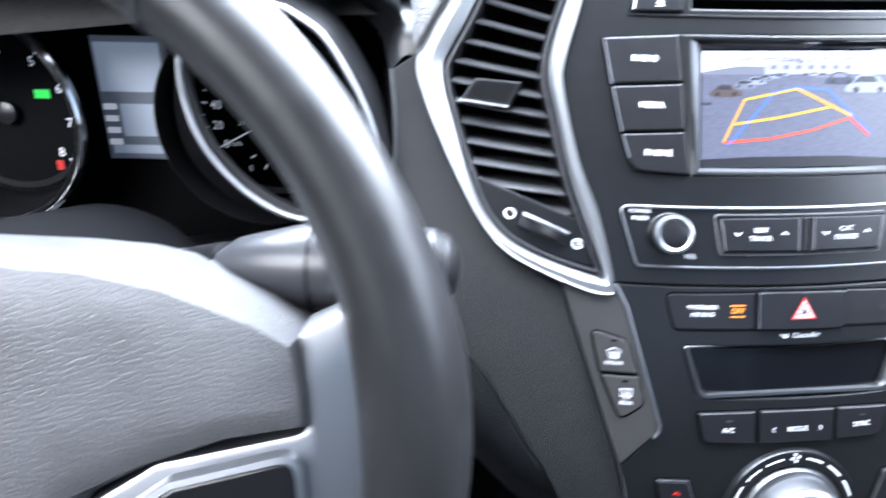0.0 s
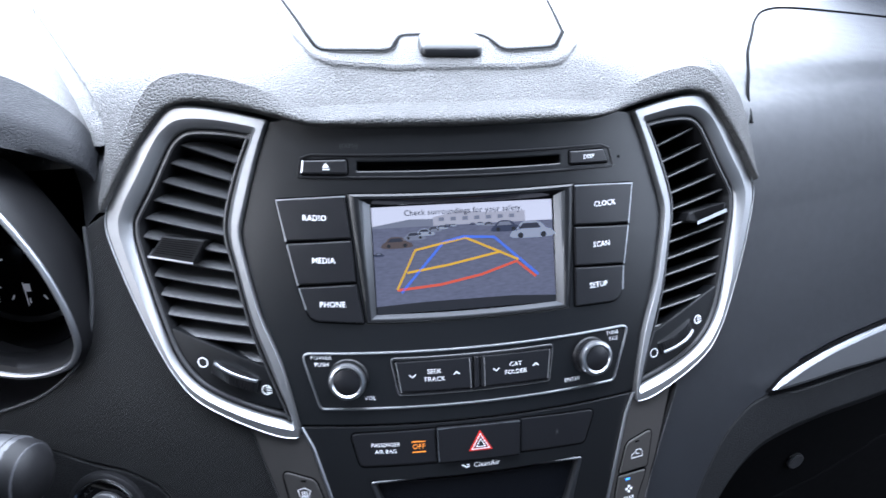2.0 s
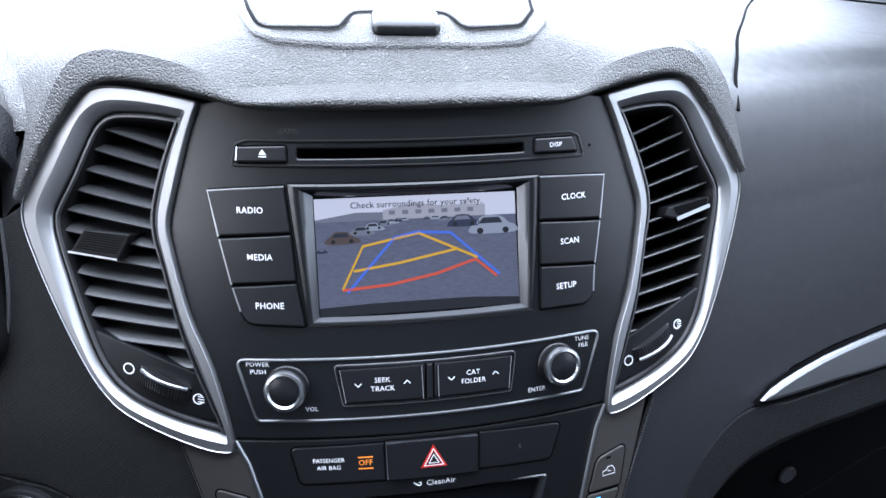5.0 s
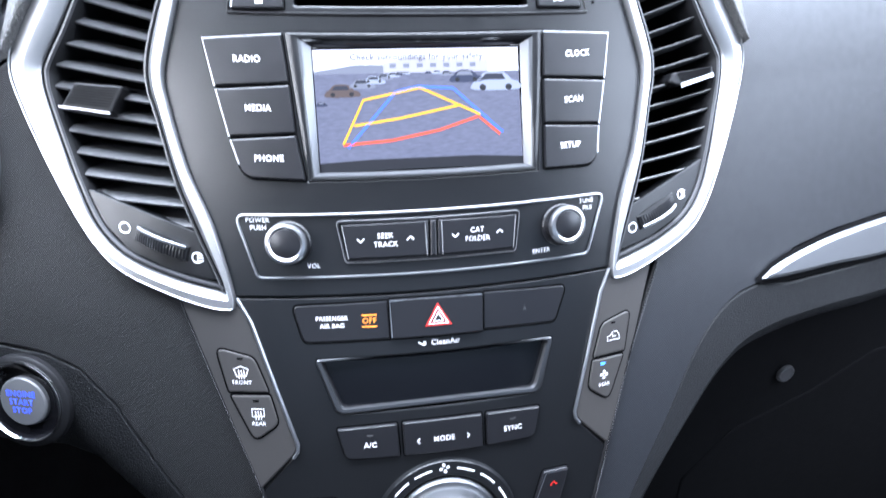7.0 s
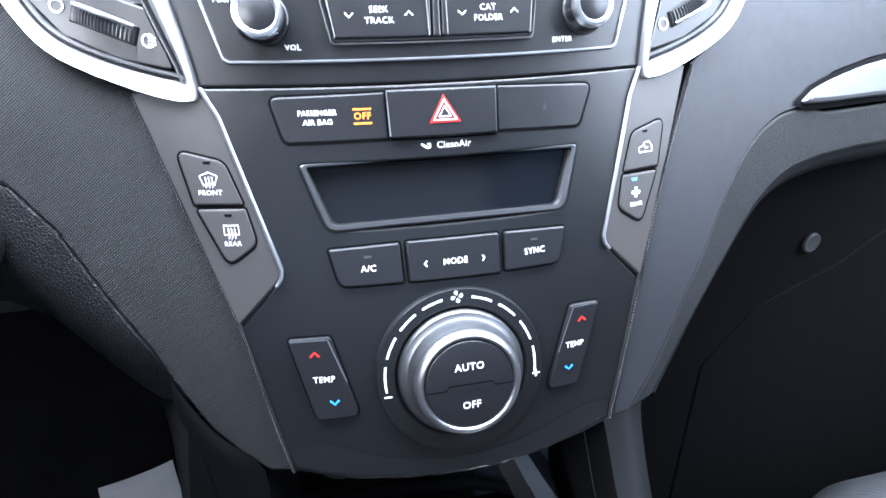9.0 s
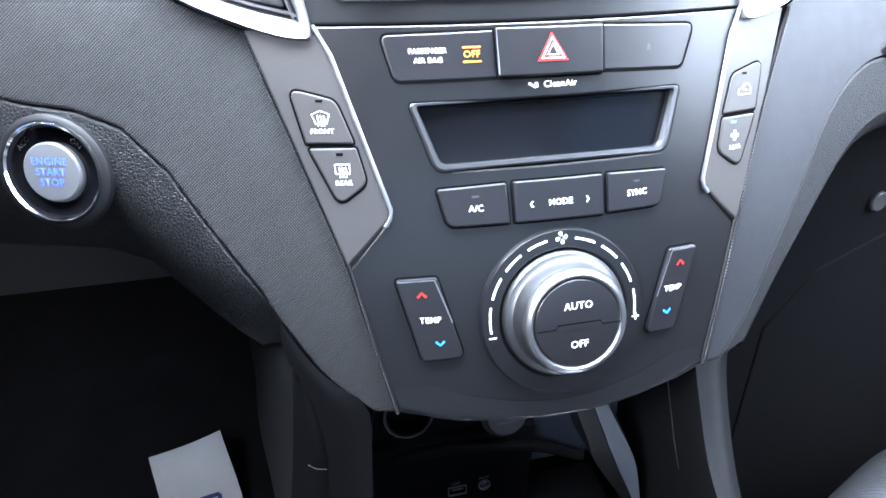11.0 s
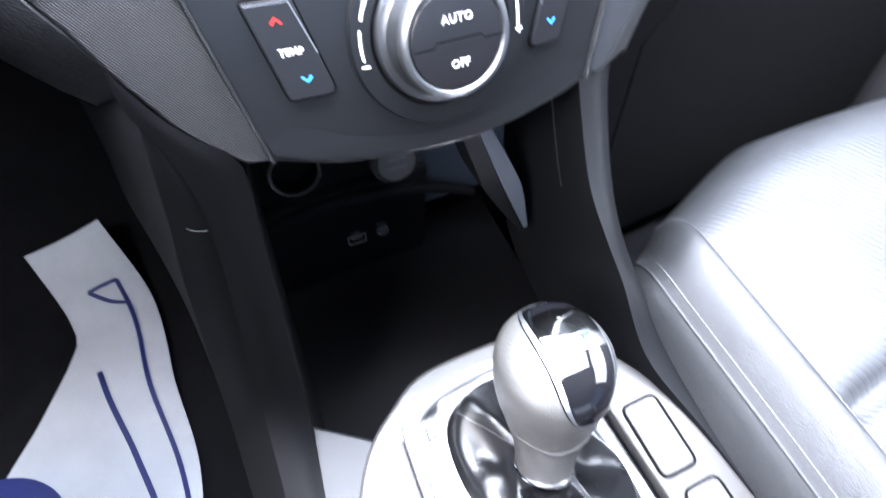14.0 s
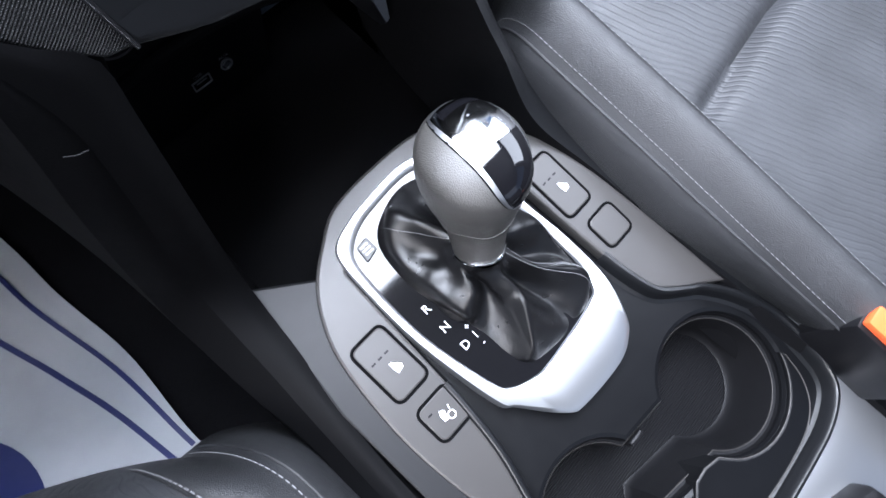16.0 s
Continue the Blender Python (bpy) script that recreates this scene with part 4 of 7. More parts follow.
for s in (-1, 1):
    vent = thing("air_vent", "tall black air vent with silver surround" + (", slats tilted open" if s < 0 else ", slats nearly level"), "air vent", "dashboard vents", at=P(s * 0.155, 0.62))
    vo, vi = [(s * x, z) for x, z in VO], [(s * x, z) for x, z in VI]
    band("surround", vo, vi, [(0, -0.006), (0.02, 0.0016), (0.06, 0.0026), (0.12, 0.0030), (0.58, 0.0031), (0.64, 0.0027), (0.92, 0.0000), (0.96, -0.0008), (1.0, -0.003)], VENTSILVER, vent, "satin silver surround", split=22)
    ring("bright_line", closed_curve(vo, 4), [(0.0001, 0.0022), (0.0002, 0.0034), (0.0005, 0.0038), (0.0009, 0.0034)], VENTSILVER, vent, "thin edge line")
    vc = closed_curve(vi, 4)
    ring("inner_line", offset(vc, 0.0012), [(0, -0.0026), (0.0003, -0.0012), (0.0012, -0.0012), (0.0016, -0.0026)], GREY, vent, "thin grey line")
    ring("inner_bezel", vc, [(0, -0.0015), (0.0006, -0.0022), (0.0026, -0.0024), (0.0034, -0.0040), (0.0042, -0.0080), (0.0048, -0.040)], DARK, vent, "black inner bezel")
    slab("duct_back", offset(vc, 0.001), -0.045, -0.039, VOID, vent, cell=0.03)
    lo = rounded([(s * x, z) for x, z in ((0.1200, 0.5738), (0.1105, 0.5508), (0.1331, 0.5548), (0.1550, 0.5632), (0.1668, 0.5752), (0.1745, 0.5915))], 0.002)
    slab("lower_plate", lo, -0.012, -0.0030, PANEL, vent, "black plate below the slats")
    a, b2 = Vector((s * 0.1502, 0.5722)), Vector((s * 0.1240, 0.5632))
    d = (b2 - a).normalized()
    m = Vector((-d.y, d.x)) * (1 if d.x * s < 0 else -1)
    def wheel_map(u, v, h=0.0, a=a, b2=b2, m=m):
        q = a + (b2 - a) * u + m * v
        return P(q.x, q.y, h)
    bm = bmesh.new()
    rows = []
    for k in range(41):
        u = k / 40
        bulge = 0.0052 * math.sin(math.pi * u) ** 0.7
        tooth = 0.0004 if k % 2 else 0.0
        rows.append([bm.verts.new(wheel_map(u, v, -0.0040 + (bulge + tooth) * w + 0.0010)) for v, w in ((-0.0038, 0.0), (-0.0033, 0.85), (0, 1.0), (0.0033, 0.85), (0.0038, 0.0))])
    for r0, r1 in zip(rows, rows[1:]):
        for k in range(4):
            bm.faces.new((r0[k], r0[k + 1], r1[k + 1], r1[k]))
    w = link("thumb_wheel", bm, BLACK, vent, "ribbed thumb wheel")
    tube("wheel_strip", [wheel_map(u, 0.0028, -0.0030 + 0.0056 * math.sin(math.pi * u) ** 0.7) for u in [k / 16 for k in range(1, 16)]], 0.0010, SILVER, w)
    q = a + (a - b2) * 0.20 if s < 0 else b2 + (b2 - a) * 0.16
    stroke("shut_mark", circle(q.x, q.y, 0.0027, 16, 1, 0.885), 0.0008, vent, h=-0.0028, closed=True)
    q = b2 + (b2 - a) * 0.16 if s < 0 else a + (a - b2) * 0.20
    stroke("open_mark", [(q.x + 0.0026 * math.cos(t), q.y + 0.0023 * math.sin(t)) for t in [0.6 + 0.35 * k for k in range(15)]], 0.0008, vent, h=-0.0028)
    for k in (-1, 0, 1):
        stroke("open_mark", [(q.x - 0.0002, q.y + k * 0.0012), (q.x + 0.0030, q.y + k * 0.0012 - 0.0003)], 0.0006, vent, h=-0.0028)
    n = 12
    for k in range(n):
        zi = 0.6768 - 0.0092 * k
        zo = zi + 0.0085 - 0.0006 * k
        def edge(z, side):
            """Where the opening's wall stands at height z."""
            xs = [vc[i][0] + (vc[i + 1][0] - vc[i][0]) * (z - vc[i][1]) / (vc[i + 1][1] - vc[i][1]) for i in range(len(vc) - 1) if (vc[i][1] - z) * (vc[i + 1][1] - z) < 0]
            xs = sorted(abs(x) for x in xs)
            return (xs[0] + 0.0030, xs[-1] - 0.0030)[side]
        xi, xo = edge(zi, 0), edge(zo, 1)
        rise = 0.0072 if s < 0 else -0.0012
        bm = bmesh.new()
        rows = []
        for j in range(9):
            u = j / 8
            x, z = s * (xi + (xo - xi) * u), zi + (zo - zi) * u
            rows.append([bm.verts.new(P(x, z + dz, h)) for dz, h in ((rise, -0.024), (0.0006 + rise * 0.35, -0.0085), (0.0006, -0.0052), (0.0, -0.0046), (-0.0007, -0.0052), (-0.0009 + rise * 0.3, -0.0085), (rise - 0.0012, -0.024))])
        for r0, r1 in zip(rows, rows[1:]):
            for j in range(6):
                bm.faces.new((r0[j], r0[j + 1], r1[j + 1], r1[j]))
        link("slat", bm, SLAT, vent)
    # sliding tab on the slats
    if s < 0:
        o = [(-0.1812, 0.6268), (-0.1727, 0.6380), (-0.1477, 0.6373), (-0.1552, 0.6250)]
    else:
        o = [(0.1475, 0.6325), (0.1500, 0.6372), (0.1820, 0.6385), (0.1805, 0.6338), (0.1550, 0.6303)]
    tb = slab("tab", rounded(o, 0.0012), -0.016, -0.0005, DARK, vent, "ridged sliding tab", 0.001)
    lo, hi = (o[0], o[3]) if s < 0 else (o[4], o[3])
    top_l, top_r = o[1], o[2]
    for k in range(1, 9):
        t = 0.12 + 0.095 * k
        a, b = [lo[c] + (top_l[c] - lo[c]) * t for c in (0, 1)], [hi[c] + (top_r[c] - hi[c]) * t for c in (0, 1)]
        stroke("rib", [(a[0] * 0.92 + b[0] * 0.08, a[1] * 0.92 + b[1] * 0.08), (a[0] * 0.08 + b[0] * 0.92, a[1] * 0.08 + b[1] * 0.92)], 0.0006, tb, VOID, h=-0.0004)
    stroke("tab_edge", [lo, hi], 0.0011 if s < 0 else 0.0024, tb, SILVER, h=0.0004)

# ---- dashboard: padding round the stack ----
dash = thing("dashboard", "black grained soft-touch car dashboard", "dashboard", at=(0, 0.1, 0.65))
half_low = [(0.0, 0.6957), (0.0427, 0.6957), (0.0807, 0.6957), (0.1008, 0.6995), (0.1208, 0.7034), (0.1442, 0.7056), (0.1580, 0.7030), (0.1670, 0.6970), (0.1838, 0.6765), (0.2025, 0.6480)]
half_ridge = [(0.0, 0.7085), (0.045, 0.7082), (0.0740, 0.7065), (0.0880, 0.7050), (0.1127, 0.7135), (0.1354, 0.7180), (0.1558, 0.7185), (0.1720, 0.7105), (0.1862, 0.6880), (0.2045, 0.6530)]


def brow_out(x):
    """How far the brow stands out: a soft roll over the radio, a sharp crest over the vents."""
    return -0.0040 + 0.0092 * min(1.0, max(0.0, (abs(x) - 0.070) / 0.025))


under = [P(x, z - 0.0005, -0.004) for x, z in [(-a, b) for a, b in half_low[::-1]] + half_low[1:]]
lip = [P(x, z, 0.0045) for x, z in [(-a, b) for a, b in half_low[::-1]] + half_low[1:]]
lip2 = [P(x, z + 0.0012 + 0.0025 * (abs(x) < 0.075), 0.0082 - 0.0020 * (abs(x) < 0.075)) for x, z in [(-a, b) for a, b in half_low[::-1]] + half_low[1:]]
ridge = [P(x, z, brow_out(x)) for x, z in [(-a, b) for a, b in half_ridge[::-1]] + half_ridge[1:]]
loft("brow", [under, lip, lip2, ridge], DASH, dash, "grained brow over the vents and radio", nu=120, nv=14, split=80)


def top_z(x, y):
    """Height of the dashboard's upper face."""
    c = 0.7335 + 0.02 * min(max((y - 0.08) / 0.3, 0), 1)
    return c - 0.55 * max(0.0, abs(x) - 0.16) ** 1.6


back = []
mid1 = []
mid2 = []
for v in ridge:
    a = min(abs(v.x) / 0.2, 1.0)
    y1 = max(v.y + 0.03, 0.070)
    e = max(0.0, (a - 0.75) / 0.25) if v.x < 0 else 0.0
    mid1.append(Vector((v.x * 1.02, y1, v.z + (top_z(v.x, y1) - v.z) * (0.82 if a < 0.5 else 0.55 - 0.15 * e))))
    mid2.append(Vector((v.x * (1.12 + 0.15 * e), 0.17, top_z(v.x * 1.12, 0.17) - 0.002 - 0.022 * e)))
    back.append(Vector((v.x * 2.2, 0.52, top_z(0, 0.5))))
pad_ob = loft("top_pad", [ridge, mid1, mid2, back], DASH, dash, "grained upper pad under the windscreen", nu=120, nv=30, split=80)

side = [ridge[0].lerp(mid1[0], 0.75)] + [c[0] for c in (mid1, mid2, back)]
loft("pad_flank", [[p + Vector((0.004, 0, -0.0012)) for p in side], [p + Vector((-0.008 - 0.006 * k, 0.003, -0.0030)) for k, p in enumerate(side)], [p + Vector((-0.012 - 0.020 * k, 0.006, -0.006 - 0.003 * k)) for k, p in enumerate(side)]], DASH, dash, "edge of the upper pad beside the hood", nu=30, nv=10, split=80)

# lidded tray on the upper pad
lid = thing("dash_tray", "closed lidded tray on top of the dashboard", "tray", at=(0, 0.11, 0.73))
bm = bmesh.new()
bm.from_mesh(pad_ob.data)
pad_tree = BVHTree.FromBMesh(bm)
bm.free()


def tm(u, v, h=0.0):
    """A point over the upper pad."""
    hit = pad_tree.ray_cast(Vector((u, 0.056 + v, 0.95)), Vector((0, 0, -1)))[0]
    return (hit or Vector((u, 0.056 + v, 0.735))) + Vector((0, 0, h))


lid_o = rounded([(-0.1330, 0.2100), (-0.0940, 0.0320), (-0.0815, -0.0020), (-0.0348, -0.0085), (0.0400, -0.0085), (0.0710, -0.0050), (0.0860, 0.0160), (0.1330, 0.2150)], [0.02, 0.05, 0.02, 0.04, 0.04, 0.02, 0.03, 0.02], 8)
slab("lid_surround", lid_o, -0.010, 0.0022, DASH, lid, "smooth surround of the tray", bevel=0.0022, to=tm, cell=0.03)
lid_i = rounded([(-0.1220, 0.2080), (-0.0880, 0.0330), (-0.0805, 0.0070), (-0.0345, 0.0050), (-0.0265, 0.0285), (0.0245, 0.0280), (0.0325, 0.0040), (0.0695, 0.0085), (0.0825, 0.0330), (0.1230, 0.2120)], [0.01, 0.02, 0.012, 0.010, 0.008, 0.008, 0.010, 0.012, 0.02, 0.01], 6)
ring("lid_gap", lid_i, [(0, 0.0024), (0.0022, 0.0025)], VOID, lid, to=tm)
slab("lid", offset(dense(lid_i, 0.006), 0.0024), 0, 0.0028, DASH, lid, "smooth lid", bevel=0.0010, to=tm, cell=0.03)
la = slab("latch", rounded([(-0.0185, 0.0000), (0.0195, -0.0010), (0.0205, 0.0200), (-0.0180, 0.0210)], 0.005), 0.002, 0.0070, BLACK, lid, "small black latch", 0.003, to=tm)
stroke("latch_line", [(-0.010, 0.0130), (0.0110, 0.0125)], 0.001, la, GREY, to=tm, h=0.0070, zscale=1.0)

# ---- driver's knee panels, cluster and column ----
knee = thing("driver_knee_panel", "ribbed and grained black panel under the instrument cluster", "dash panel", at=P(-0.17, 0.50))
vent_low = [(-0.2036, 0.6480), (-0.2040, 0.6399), (-0.1992, 0.6246), (-0.1905, 0.6041), (-0.1796, 0.5820), (-0.1686, 0.5648), (-0.1547, 0.5526), (-0.1287, 0.5425)]
edge_l = [(-0.1130, 0.4980), (-0.0972, 0.4515), (-0.0818, 0.3845)]
inner_l = [(-0.0924, 0.385), (-0.1035, 0.3928), (-0.1155, 0.4049), (-0.1299, 0.4273), (-0.1365, 0.4401), (-0.1535, 0.4643), (-0.1698, 0.4892), (-0.1872, 0.5055), (-0.2068, 0.5115), (-0.2300, 0.5140), (-0.2990, 0.5280)]
rim_l = [(-0.2985, 0.5314), (-0.2798, 0.5365), (-0.2643, 0.5424), (-0.2495, 0.5494), (-0.2333, 0.5621), (-0.2245, 0.5732), (-0.2195, 0.5850), (-0.2172, 0.5993), (-0.2168, 0.6165), (-0.2180, 0.6392)]
slab("ribbed_panel", vent_low + edge_l + inner_l + rim_l, -0.02, -0.0008, KNIT, knee, "finely ribbed black panel", 0.0015)
tube("silver_edge", [P(x, z, 0.0003) for x, z in [(-0.1285, 0.5420), (-0.1130, 0.4980), (-0.0970, 0.4515), (-0.0890, 0.4160), (-0.0818, 0.3845)]], 0.0010, DARK, knee, "rolled edge")
seam_line("stitching", smooth_curve([P(x, z, 0.0012) for x, z in [(-0.1285, 0.5420), (-0.1130, 0.4980), (-0.0970, 0.4515), (-0.0890, 0.4160), (-0.0818, 0.3845)]], 110), 0.0006, LINE, knee)
LOW = ((-0.46, 0.452), (-0.2194, 0.452), (-0.1985, 0.446), (-0.1792, 0.430), (-0.1600, 0.414), (-0.1450, 0.404), (-0.1300, 0.398), (-0.1050, 0.3845), (-0.05, 0.36))


def low_edge(x):
    """Height of the grained panel's lower border."""
    for (xa, za), (xb, zb) in zip(LOW, LOW[1:]):
        if xa <= x <= xb:
            return za + (zb - za) * (x - xa) / (xb - xa)
    return LOW[0][1]


def rolled(x, z, h=0.0):
    """The skin, rolling away towards the footwell."""
    return P(x, z, h - 0.026 * max(0.0, 1 - (z - low_edge(x)) / 0.045) ** 2)


leather_o = [(-0.1050, 0.3890), (-0.1155, 0.4045), (-0.1299, 0.4269), (-0.1365, 0.4397), (-0.1535, 0.4639), (-0.1698, 0.4888), (-0.1872, 0.5051), (-0.2068, 0.5111), (-0.2300, 0.5136), (-0.2950, 0.5296), (-0.45, 0.5296)] + [(x + 0.01 if x < -0.4 else x, z) for x, z in LOW[:8]]
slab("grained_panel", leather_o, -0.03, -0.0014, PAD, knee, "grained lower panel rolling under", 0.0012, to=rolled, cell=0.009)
edge = [(x, z) for x, z in LOW[:8]]
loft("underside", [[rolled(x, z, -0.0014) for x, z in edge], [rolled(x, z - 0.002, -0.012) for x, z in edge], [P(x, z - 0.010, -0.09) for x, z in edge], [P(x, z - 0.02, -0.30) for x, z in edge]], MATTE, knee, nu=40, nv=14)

st = thing("start_button", "round engine start button with a satin ring, lit blue", "start button", at=P(-0.2175, 0.4872))
to = tangent(-0.2175, 0.4872)
turned("ring", [(0.0254, -0.002), (0.0250, 0.0010), (0.0238, 0.0020), (0.0224, 0.0024), (0.0214, 0.0020)], DARK, st, to, "satin dark ring", cap=False)
turned("chrome_ring", [(0.0216, 0.0018), (0.0213, 0.0032), (0.0207, 0.0034), (0.0201, 0.0024)], CHROME, st, to, "polished ring", cap=False)
turned("collar", [(0.0203, 0.0026), (0.0192, 0.0004), (0.0140, -0.0006), (0.0130, -0.0006)], GLOSS, st, to, "black collar", cap=False)
lettering("ON", 0.0115, 0.0125, 0.0024, st, GREY, to=to, h=0.0002, zscale=1.0, turn=-40)
lettering("ACC", -0.0120, 0.0120, 0.0024, st, GREY, to=to, h=0.0002, zscale=1.0, turn=42)
bt = turned("button", [(0.0132, -0.0010), (0.0130, 0.0016), (0.0122, 0.0024), (0.008, 0.0027), (0.002, 0.0028)], STARTGREY, st, to, "grey button")
for k, wd in enumerate(("ENGINE", "START", "STOP")):
    lettering(wd, 0, 0.0045 - 0.0045 * k, 0.0032, bt, BLUELIT, to=to, h=0.0029, zscale=1.0, bold=0.012)

cluster = thing("instrument_cluster", "black instrument cluster with two ringed dials and a small display", "gauges", at=(-0.39, 0.1, 0.59))
FACE = flatmap((-0.30, 0.098, 0.588), (1, -0.10, 0), (0, 0.20, 0.98))
slab("back_panel", [(-0.34, -0.13), (0.075, -0.13), (0.075, 0.062), (0.05, 0.083), (-0.26, 0.088), (-0.34, 0.088)], -0.02, -0.004, VOID, cluster, to=FACE, cell=0.08)


def gauge(cx, name, label):
    g = turned(name, [(0.067, 0.030), (0.0675, 0.034), (0.066, 0.036), (0.0645, 0.034), (0.060, 0.012), (0.057, 0.0)], BLACK, cluster, lambda u, v, h: FACE(cx + u, v, h), label, cap=False, sides=64)
    if name != "speedometer":
        turned("bezel_ring", [(0.0740, 0.0370), (0.0735, 0.0400), (0.0716, 0.0408), (0.0696, 0.0396), (0.0670, 0.0350)], CHROME, g, lambda u, v, h: FACE(cx + u, v, h), "bright ring", cap=False, sides=64)
    turned("dial_face", [(0.058, 0.0), (0.03, 0.0001), (0.001, 0.0002)], MATTE, g, lambda u, v, h: FACE(cx + u, v, h), sides=48)
    stroke("silver_arc", [(cx + 0.0515 * math.cos(radians(a)), 0.0515 * math.sin(radians(a))) for a in range(-125, 5, 5)], 0.0045, g, SILVER if name == "speedometer" else DARK, to=FACE, h=0.001, zscale=1.0)
    turned("hub", [(0.008, 0.001), (0.0075, 0.006), (0.004, 0.007)], BLACK, g, lambda u, v, h: FACE(cx + u, v, h), sides=24)
    return g


sp = gauge(0.0, "speedometer", "round speedometer with white numerals")
tc = gauge(-0.185, "tachometer", "round rev counter with white numerals")
for k in range(13):
    a = radians(208 - 236 * k / 12)
    c, s = math.cos(a), math.sin(a)
    lettering(str(20 * k), 0.0405 * c, 0.0405 * s, 0.0062 if k < 6 else 0.0054, sp, DIALLIT, to=FACE, h=0.0006, zscale=1.0, bold=0.01, squeeze=0.85)
    stroke("tick", [(0.047 * c, 0.047 * s), (0.0505 * c, 0.0505 * s)], 0.0009, sp, DIALLIT, to=FACE, h=0.0006, zscale=1.0)
    a2 = radians(208 - 236 * (k + 0.5) / 12)
    if k < 12:
        stroke("tick", [(0.0485 * math.cos(a2), 0.0485 * math.sin(a2)), (0.0505 * math.cos(a2), 0.0505 * math.sin(a2))], 0.0006, sp, DIALLIT, to=FACE, h=0.0006, zscale=1.0)
for k, n in enumerate((20, 40, 60, 80, 100, 120, 140)):
    a = radians(190 - 32 * k)
    lettering(str(n), 0.024 * math.cos(a), 0.024 * math.sin(a), 0.0026, sp, DIALLIT, to=FACE, h=0.0006, zscale=1.0)
lettering("km/h", -0.030, -0.0185, 0.0036, sp, DIALLIT, to=FACE, h=0.0006, zscale=1.0)
stroke("needle", [(0.004, 0.002), (-0.0465, -0.0245)], 0.0012, sp, DIALLIT, to=FACE, h=0.0055, zscale=1.0)
for k in range(5):
    a = radians(212 + 29 * k)
    stroke("fuel_tick", [(0.002 + 0.021 * math.cos(a), -0.016 + 0.019 * math.sin(a)), (0.002 + 0.025 * math.cos(a), -0.016 + 0.023 * math.sin(a))], 0.0012, sp, DIALLIT, to=FACE, h=0.0006, zscale=1.0)
lettering("E", -0.020, -0.036, 0.004, sp, DIALLIT, to=FACE, h=0.0006, zscale=1.0)
lettering("F", 0.024, -0.036, 0.004, sp, DIALLIT, to=FACE, h=0.0006, zscale=1.0)
patch("pump_mark", [(0.000, -0.030), (0.004, -0.030), (0.004, -0.024), (0.000, -0.024)], sp, DIALLIT, to=FACE, h=0.0006)
stroke("fuel_needle", [(0.002, -0.040), (0.001, -0.022)], 0.0008, sp, DIALLIT, to=FACE, h=0.003, zscale=1.0)
for k in range(9):
    a = radians(220 - 262 * k / 8)
    c, s = math.cos(a), math.sin(a)
    lettering(str(k), -0.185 + 0.041 * c, 0.041 * s, 0.0065, tc, DIALLIT, to=FACE, h=0.0006, zscale=1.0, bold=0.01)
    stroke("tick", [(-0.185 + 0.047 * c, 0.047 * s), (-0.185 + 0.0515 * c, 0.0515 * s)], 0.0011, tc, DIALLIT, to=FACE, h=0.0006, zscale=1.0)
patch("green_lamp", [(-0.165, 0.010), (-0.154, 0.010), (-0.154, 0.016), (-0.165, 0.016)], tc, GREEN, to=FACE, h=0.0006)
patch("red_lamp", [(-0.160, -0.040), (-0.155, -0.040), (-0.155, -0.033), (-0.160, -0.033)], tc, RED, to=FACE, h=0.0006)
LCD = material("pale_display", (0.3, 0.33, 0.38), 0.4, emit=(0.42, 0.50, 0.62), power=0.35)
LCDD = material("dark_display", (0.1, 0.11, 0.13), 0.4, emit=(0.10, 0.12, 0.16), power=0.4)
dsp = slab("display", [(-0.118, -0.030), (-0.070, -0.030), (-0.070, 0.052), (-0.118, 0.052)], -0.002, 0.004, LCDD, cluster, "pale rectangular display", to=FACE, cell=0.1)
patch("display_top", [(-0.116, 0.016), (-0.072, 0.016), (-0.072, 0.048), (-0.116, 0.048)], dsp, LCD, to=FACE, h=0.0042)
patch("display_box", [(-0.105, -0.014), (-0.072, -0.014), (-0.072, 0.008), (-0.105, 0.008)], dsp, LCD, to=FACE, h=0.0042)
for k in range(4):
    patch("display_bar", [(-0.116, 0.004 - 0.008 * k), (-0.107, 0.004 - 0.008 * k), (-0.107, 0.008 - 0.008 * k), (-0.116, 0.008 - 0.008 * k)], dsp, DIALLIT, to=FACE, h=0.0044)
patch("display_bar", [(-0.114, -0.026), (-0.074, -0.026), (-0.074, -0.020), (-0.114, -0.020)], dsp, LCD, to=FACE, h=0.0044)
